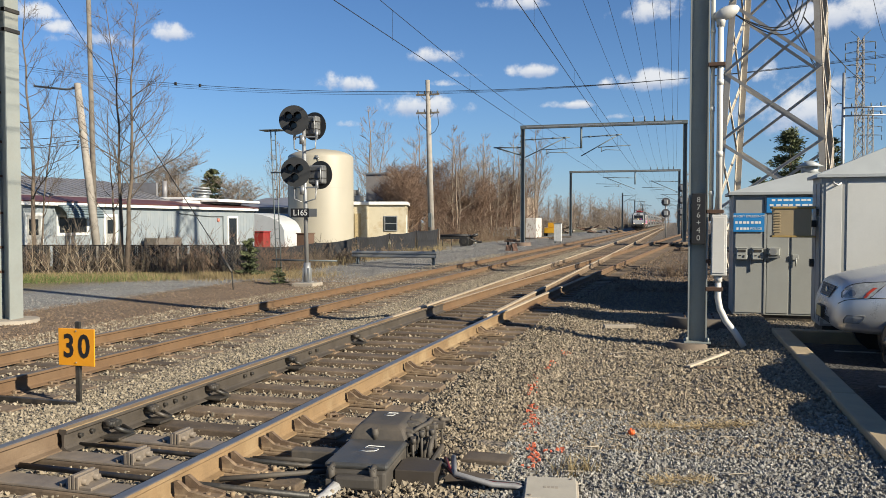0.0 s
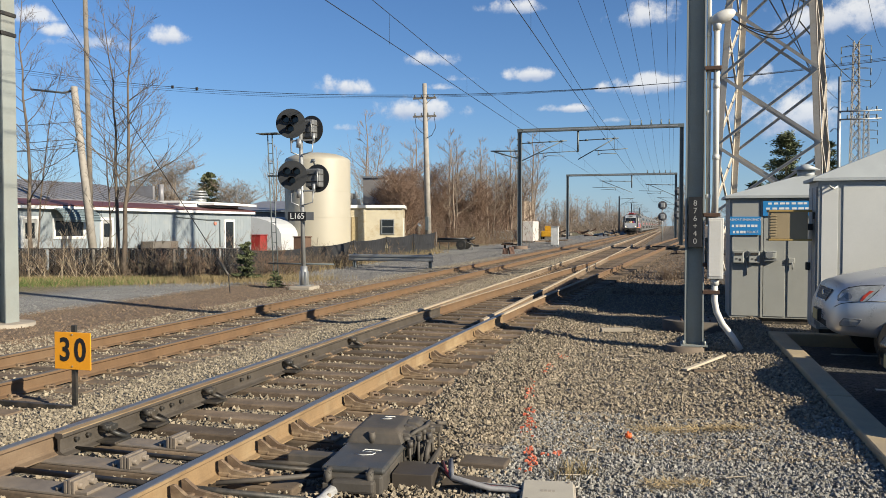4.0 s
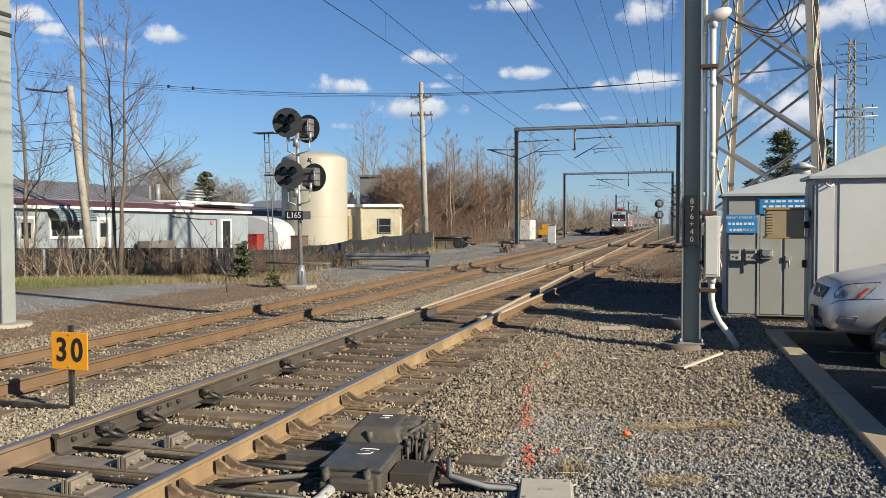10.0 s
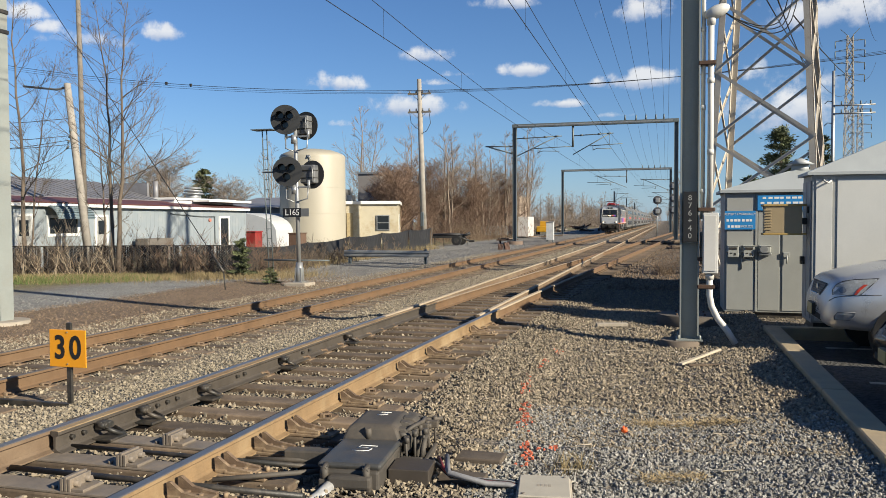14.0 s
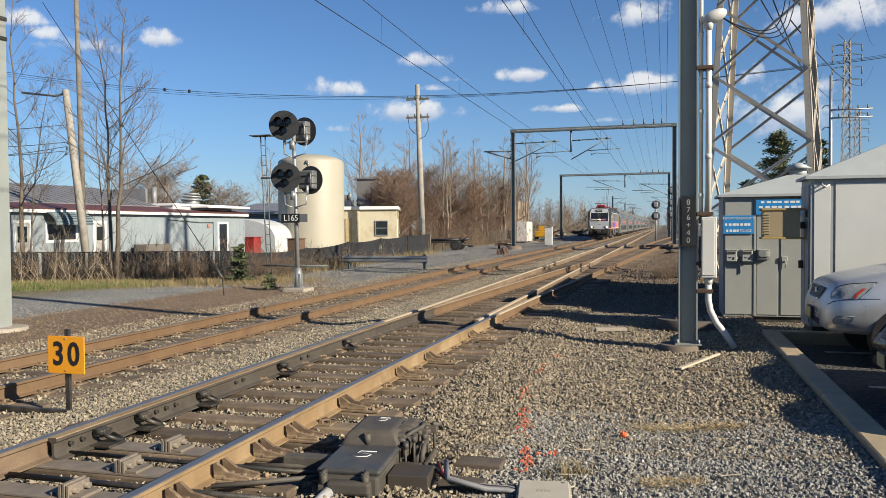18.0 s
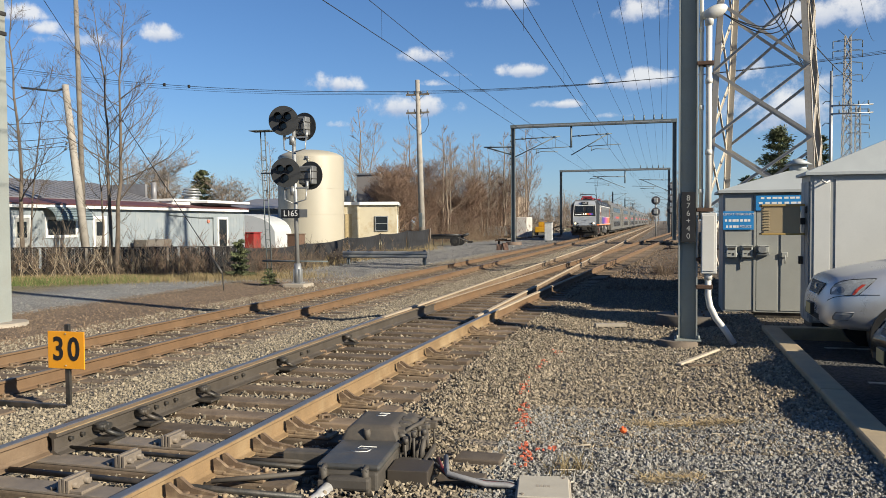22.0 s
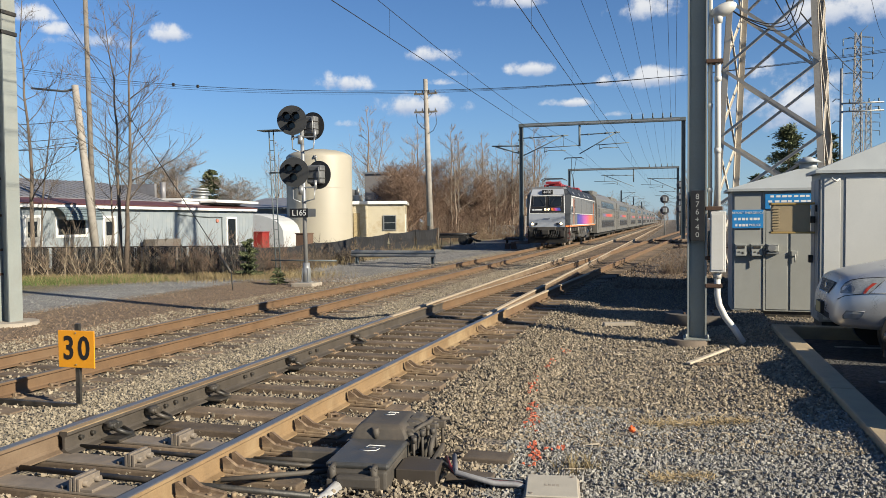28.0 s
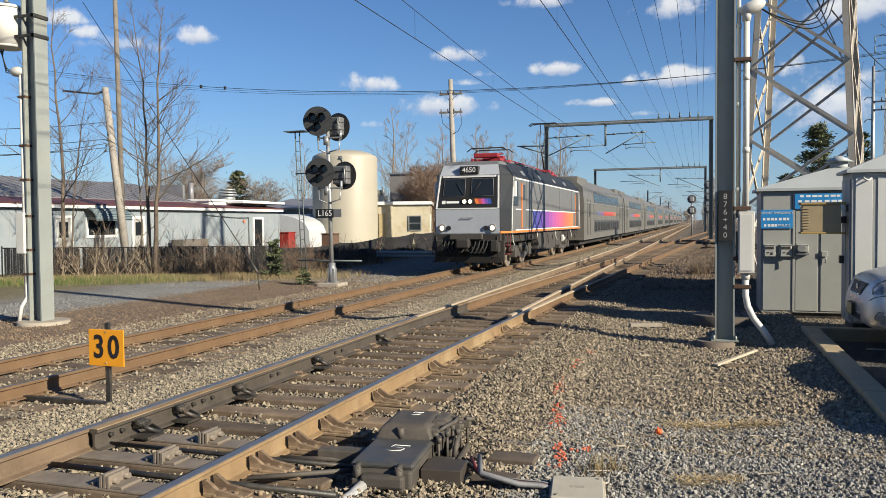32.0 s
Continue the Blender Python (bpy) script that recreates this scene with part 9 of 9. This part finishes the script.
        side("door_trim", L - 2.4, L - 2.32, 1.34, 3.05, ORANGE, 0.02, d)
        g = B()
        slab(g, [(s * 1.478, 1.5, 3.29), (s * 1.478, L - 1.4, 3.29), (s * 1.07, L - 1.4, 3.865), (s * 1.07, 1.5, 3.865)], (s * 0.8, 0, 0.6), 0.012)
        part("roof_shoulder", g, LOCO_DARK, lo, "dark slate roof shoulder")
        for yy in (3.0, 6.5, 10.0, 13.0):
            g = B()
            slab(g, [(s * 1.40, yy, 3.42), (s * 1.40, yy + 0.5, 3.42), (s * 1.28, yy + 0.5, 3.6), (s * 1.28, yy, 3.6)], (s * 0.8, 0, 0.6), 0.02)
            part("roof_vent", g, GALV, lo)
        # underframe boxes
        for a, b, z0 in ((6.2, 8.0, 0.42), (8.2, 10.4, 0.35), (10.6, 12.2, 0.45)):
            g = B()
            aa, bb = sorted((s * 0.9, s * 1.38))
            box(g, (aa, a, z0), (bb, b, 1.12), 0.03)
            part("equipment_box", g, UNDER_GREY, lo)
        g = B()
        tube(g, (s * 1.2, 12.6, 0.75), (s * 1.2, 13.3, 0.75), 0.2, n=12)
        part("air_tank", g, WHITE_PIPE, lo)
    panel("underframe", (-1.3, 0.3, 0.85), (1.3, L - 0.3, 1.2), UNDER, lo)
    panel("roof_deck", (-1.0, 1.3, 3.855), (1.0, L - 1.3, 3.90), LOCO_DARK, lo)
    # pantographs: front one folded, rear one raised
    def panto(y, raised):
        p = thing("pantograph", "", "")
        p.parent = lo
        p.matrix_basis = pose(0, y, 3.9)
        for k in ("label", "category"):
            if k in p:
                del p[k]
        g = B()
        for sx in (-0.55, 0.55):
            box(g, (sx - 0.05, -0.8, 0.12), (sx + 0.05, 0.8, 0.22), 0.01)
            for sy in (-0.65, 0.65):
                tube(g, (sx, sy, 0.0), (sx, sy, 0.14), 0.07, n=8)
        box(g, (-0.6, -0.1, 0.12), (0.6, 0.1, 0.24), 0.01)
        box(g, (-0.5, -0.75, 0.24), (0.5, -0.45, 0.42), 0.04)
        box(g, (-0.45, 0.4, 0.24), (0.45, 0.7, 0.40), 0.04)
        part("pantograph_frame", g, ROOF_RED, p, "red pantograph base frame")
        g = B()
        if raised:
            tube(g, (0, 0.5, 0.25), (0, -0.55, 1.55), 0.05, 0.035, 8)
            for sx in (-0.2, 0.2):
                tube(g, (sx * 0.4, -0.55, 1.55), (sx, 0.35, 2.92), 0.022, n=6)
            top = 2.96
        else:
            tube(g, (0, 0.7, 0.25), (0, -0.7, 0.36), 0.07, 0.05, 8)
            for sx in (-0.35, 0.35):
                tube(g, (sx, -0.7, 0.36), (sx, 0.7, 0.50), 0.035, n=6)
            top = 0.62
        part("pantograph_arm", g, ROOF_RED if not raised else DARK_IRON, p)
        g = B()
        y0 = 0.35 if raised else 0.0
        for dy in (-0.18, 0.18) if raised else (-0.5, 0.5):
            pipe(g, [(-0.82, y0 + dy, top - 0.10), (-0.65, y0 + dy, top + 0.02), (0.65, y0 + dy, top + 0.02), (0.82, y0 + dy, top - 0.10)], 0.025, 6)
        for sx in (-0.6, 0.6):
            tube(g, (sx, y0 - 0.5, top), (sx, y0 + 0.5, top), 0.02, n=6)
        part("contact_strips", g, DARK_IRON, p)
    panto(3.4, False)
    panto(14.6, True)
    for yy, h in ((5.6, 0.35), (7.4, 0.3), (9.4, 0.28), (12.0, 0.35)):
        panel("roof_equipment", (-0.7, yy, 3.89), (0.7, yy + 1.2, 3.89 + h * 0.6), LOCO_DARK, lo, 0.04)
    g = B()
    for yy in (5.2, 6.4, 8.0, 11.0, 13.0):
        tube(g, (0.35, yy, 3.9), (0.35, yy, 4.2), 0.06, n=8)
    pipe(g, [(0.35, 5.2, 4.22), (0.35, 13.0, 4.22)], 0.02, 6)
    part("roof_insulators", g, ROOF_RED, lo)
    # pipes and cables along the underframe
    r4 = np.random.RandomState(6)
    for s in (-1, 1):
        for k in range(14):
            y = 1.4 + 1.15 * k
            g = B()
            pipe(g, [(s * 1.36, y, 1.16), (s * 1.40, y + 0.1 * r4.normal(), 0.9), (s * 1.38, y + 0.25, 0.55 + 0.2 * r4.rand()), (s * 1.30, y + 0.45, 0.8)], 0.02, 6)
            part("underframe_hose", g, RUBBER if k % 4 else WHITE_PIPE, lo)
    for k in range(10):
        g = B()
        x = -1.1 + 0.24 * k
        box(g, (x, -0.02 - 0.08 * r4.rand(), 0.45 + 0.2 * r4.rand()), (x + 0.12, 0.3, 0.95), 0.015)
        part("pilot_fitting", g, UNDER, lo)
    for ch in lo.children:
        ch.matrix_basis = Matrix.Translation((0, 0, 0.15)) @ ch.matrix_basis
    wheels = []
    for y in (4.2, L - 4.2):
        bogie(lo, y, 2.65)
        wheels += [wheelset("wheelset", lo, y - 1.325), wheelset("wheelset", lo, y + 1.325)]
    return lo, wheels


COACH_LEN = 25.9


BAND = mat("dark_grey_window_band", (0.10, 0.10, 0.10), 0.5, 0.1, 0.1, 1, 30, 0.03)


def build_coach():
    """A bilevel passenger coach with its near end at y = 0."""
    co = thing("bilevel_coach", "stainless steel bilevel passenger coach with dark window bands", "train coach", group="coaches of the train")
    W, L = 1.5, COACH_LEN
    def ring(y, k=1.0):
        return [(-W * k, y, 0.62), (-W * k, y, 2.9), (-1.42 * k, y, 3.75), (-0.75 * k, y, 4.38), (0.75 * k, y, 4.38), (1.42 * k, y, 3.75), (W * k, y, 2.9), (W * k, y, 0.62)]
    bm = B()
    loft(bm, [ring(0.25), ring(L - 0.25)])
    part("body", bm, COACH, co)
    for y0, y1 in ((0.0, 0.25), (L - 0.25, L)):
        panel("gangway", (-0.6, y0, 1.1), (0.6, y1, 3.4), RUBBER, co)
    for s in (-1, 1):
        def side(name, y0, y1, z0, z1, m, out=0.006, parent=co, lean=False):
            g = B()
            if lean:
                def xx(z):
                    return 1.5 - 0.08 * (z - 2.9) / 0.85
                slab(g, [(s * xx(z0), y0, z0), (s * xx(z0), y1, z0), (s * xx(z1), y1, z1), (s * xx(z1), y0, z1)], (s, 0, 0), out)
            else:
                a, b = sorted((s * W, s * (W + out)))
                box(g, (a, y0, z0), (b, y1, z1))
            return part(name, g, m, parent)
        up = side("upper_window_band", 4.9, 21.0, 2.92, 3.62, BAND, 0.006, lean=True)
        dn = side("lower_window_band", 4.9, 21.0, 1.00, 1.80, BAND)
        for k in range(10):
            y = 5.12 + k * 1.58
            side("window", y, y + 1.36, 3.0, 3.52, GLASS_DARK, 0.012, up, True)
            side("window", y, y + 1.36, 1.10, 1.70, GLASS_DARK, 0.012, dn)
        for k, (m, a, b) in enumerate(((MATS["grey_blue_stripe"], 6.2, 8.4), (MATS["dull_purple_stripe"], 8.4, 10.4), (RED_ORANGE, 10.4, 16.8), (MATS["dull_orange_stripe"], 16.8, 18.6))):
            side("stripe", a, b, 2.12, 2.40, m)
        for k in range(13):
            side("panel_joint", 0.6 + 2.05 * k, 0.63 + 2.05 * k, 1.82, 2.85, UNDER_GREY, 0.004)
        for y in (1.6, 3.0, L - 4.4, L - 3.0):
            d = side("door", y, y + 0.12, 0.9, 3.1, UNDER, 0.008)
        for y in (2.1, L - 3.7):
            d = side("door_leaf", y, y + 0.75, 0.9, 3.0, COACH, 0.012)
            side("door_window", y + 0.22, y + 0.53, 2.0, 2.8, GLASS_DARK, 0.018, d)
        side("roof_gutter", 0.3, L - 0.3, 2.86, 2.9, GALV, 0.02)
    for y0, y1 in ((0.4, 4.2), (L - 4.2, L - 0.4)):
        g = B()
        box(g, (-1.15, y0, 3.9), (1.15, y1, 4.42), 0.08)
        part("roof_unit", g, COACH, co)
    panel("underframe", (-1.2, 0.4, 0.35), (1.2, L - 0.4, 0.62), UNDER, co)
    wheels = []
    for y in (3.4, L - 3.4):
        bogie(co, y, 2.6, 0.43)
        wheels += [wheelset("wheelset", co, y - 1.3, 0.43), wheelset("wheelset", co, y + 1.3, 0.43)]
    return co, wheels


TRACK2 = (L2 + R2) / 2
loco, loco_wheels = build_loco()
coach, coach_wheels = build_coach()
coaches = [coach] + [copy_thing(coach, pose(TRACK2, 0, Z2)) for _ in range(8)]

# nose of the locomotive: seconds, metres along the track
RUN = [(0, 187.5), (3, 171.8), (6, 156.5), (9, 142.5), (11, 132.7), (14, 119.6), (17, 107.0), (19, 98.0), (20, 93.2), (22, 83.6), (23.5, 76.0),
       (25, 68.2), (26.5, 60.4), (28, 52.3), (29, 46.5), (30, 40.4), (31, 34.0), (32, 27.6)]


def run_at(t):
    """The nose's place at t, on a smooth line through RUN."""
    n = len(RUN)
    for i in range(n - 1):
        (a, ya), (b, yb) = RUN[i], RUN[i + 1]
        if t <= b or i == n - 2:
            def slope(k):
                lo_, hi_ = max(k - 1, 0), min(k + 1, n - 1)
                return (RUN[hi_][1] - RUN[lo_][1]) / (RUN[hi_][0] - RUN[lo_][0])
            h = b - a
            u = (t - a) / h
            return ((2 * u ** 3 - 3 * u ** 2 + 1) * ya + (u ** 3 - 2 * u ** 2 + u) * h * slope(i)
                    + (3 * u ** 2 - 2 * u ** 3) * yb + (u ** 3 - u ** 2) * h * slope(i + 1))


def motions():
    times = [k * 0.5 for k in range(65)]
    walk(loco, [(t, pose(TRACK2, run_at(t), Z2)) for t in times])
    for k, c in enumerate(coaches):
        ahead = LOCO_LEN + 0.55 + k * (COACH_LEN + 0.45)
        walk(c, [(t, pose(TRACK2, run_at(t) + ahead, Z2)) for t in times])
    fine = [k * 0.1 for k in range(321)]
    for w, y, r in [(w, w.location.y, 0.53) for w in loco_wheels] + [(w, w.location.y, 0.43) for w in coach_wheels]:
        walk(w, [(t, pose(0, y, r, math.degrees((run_at(0) - run_at(t)) / r) % 360)) for t in fine])


motions()
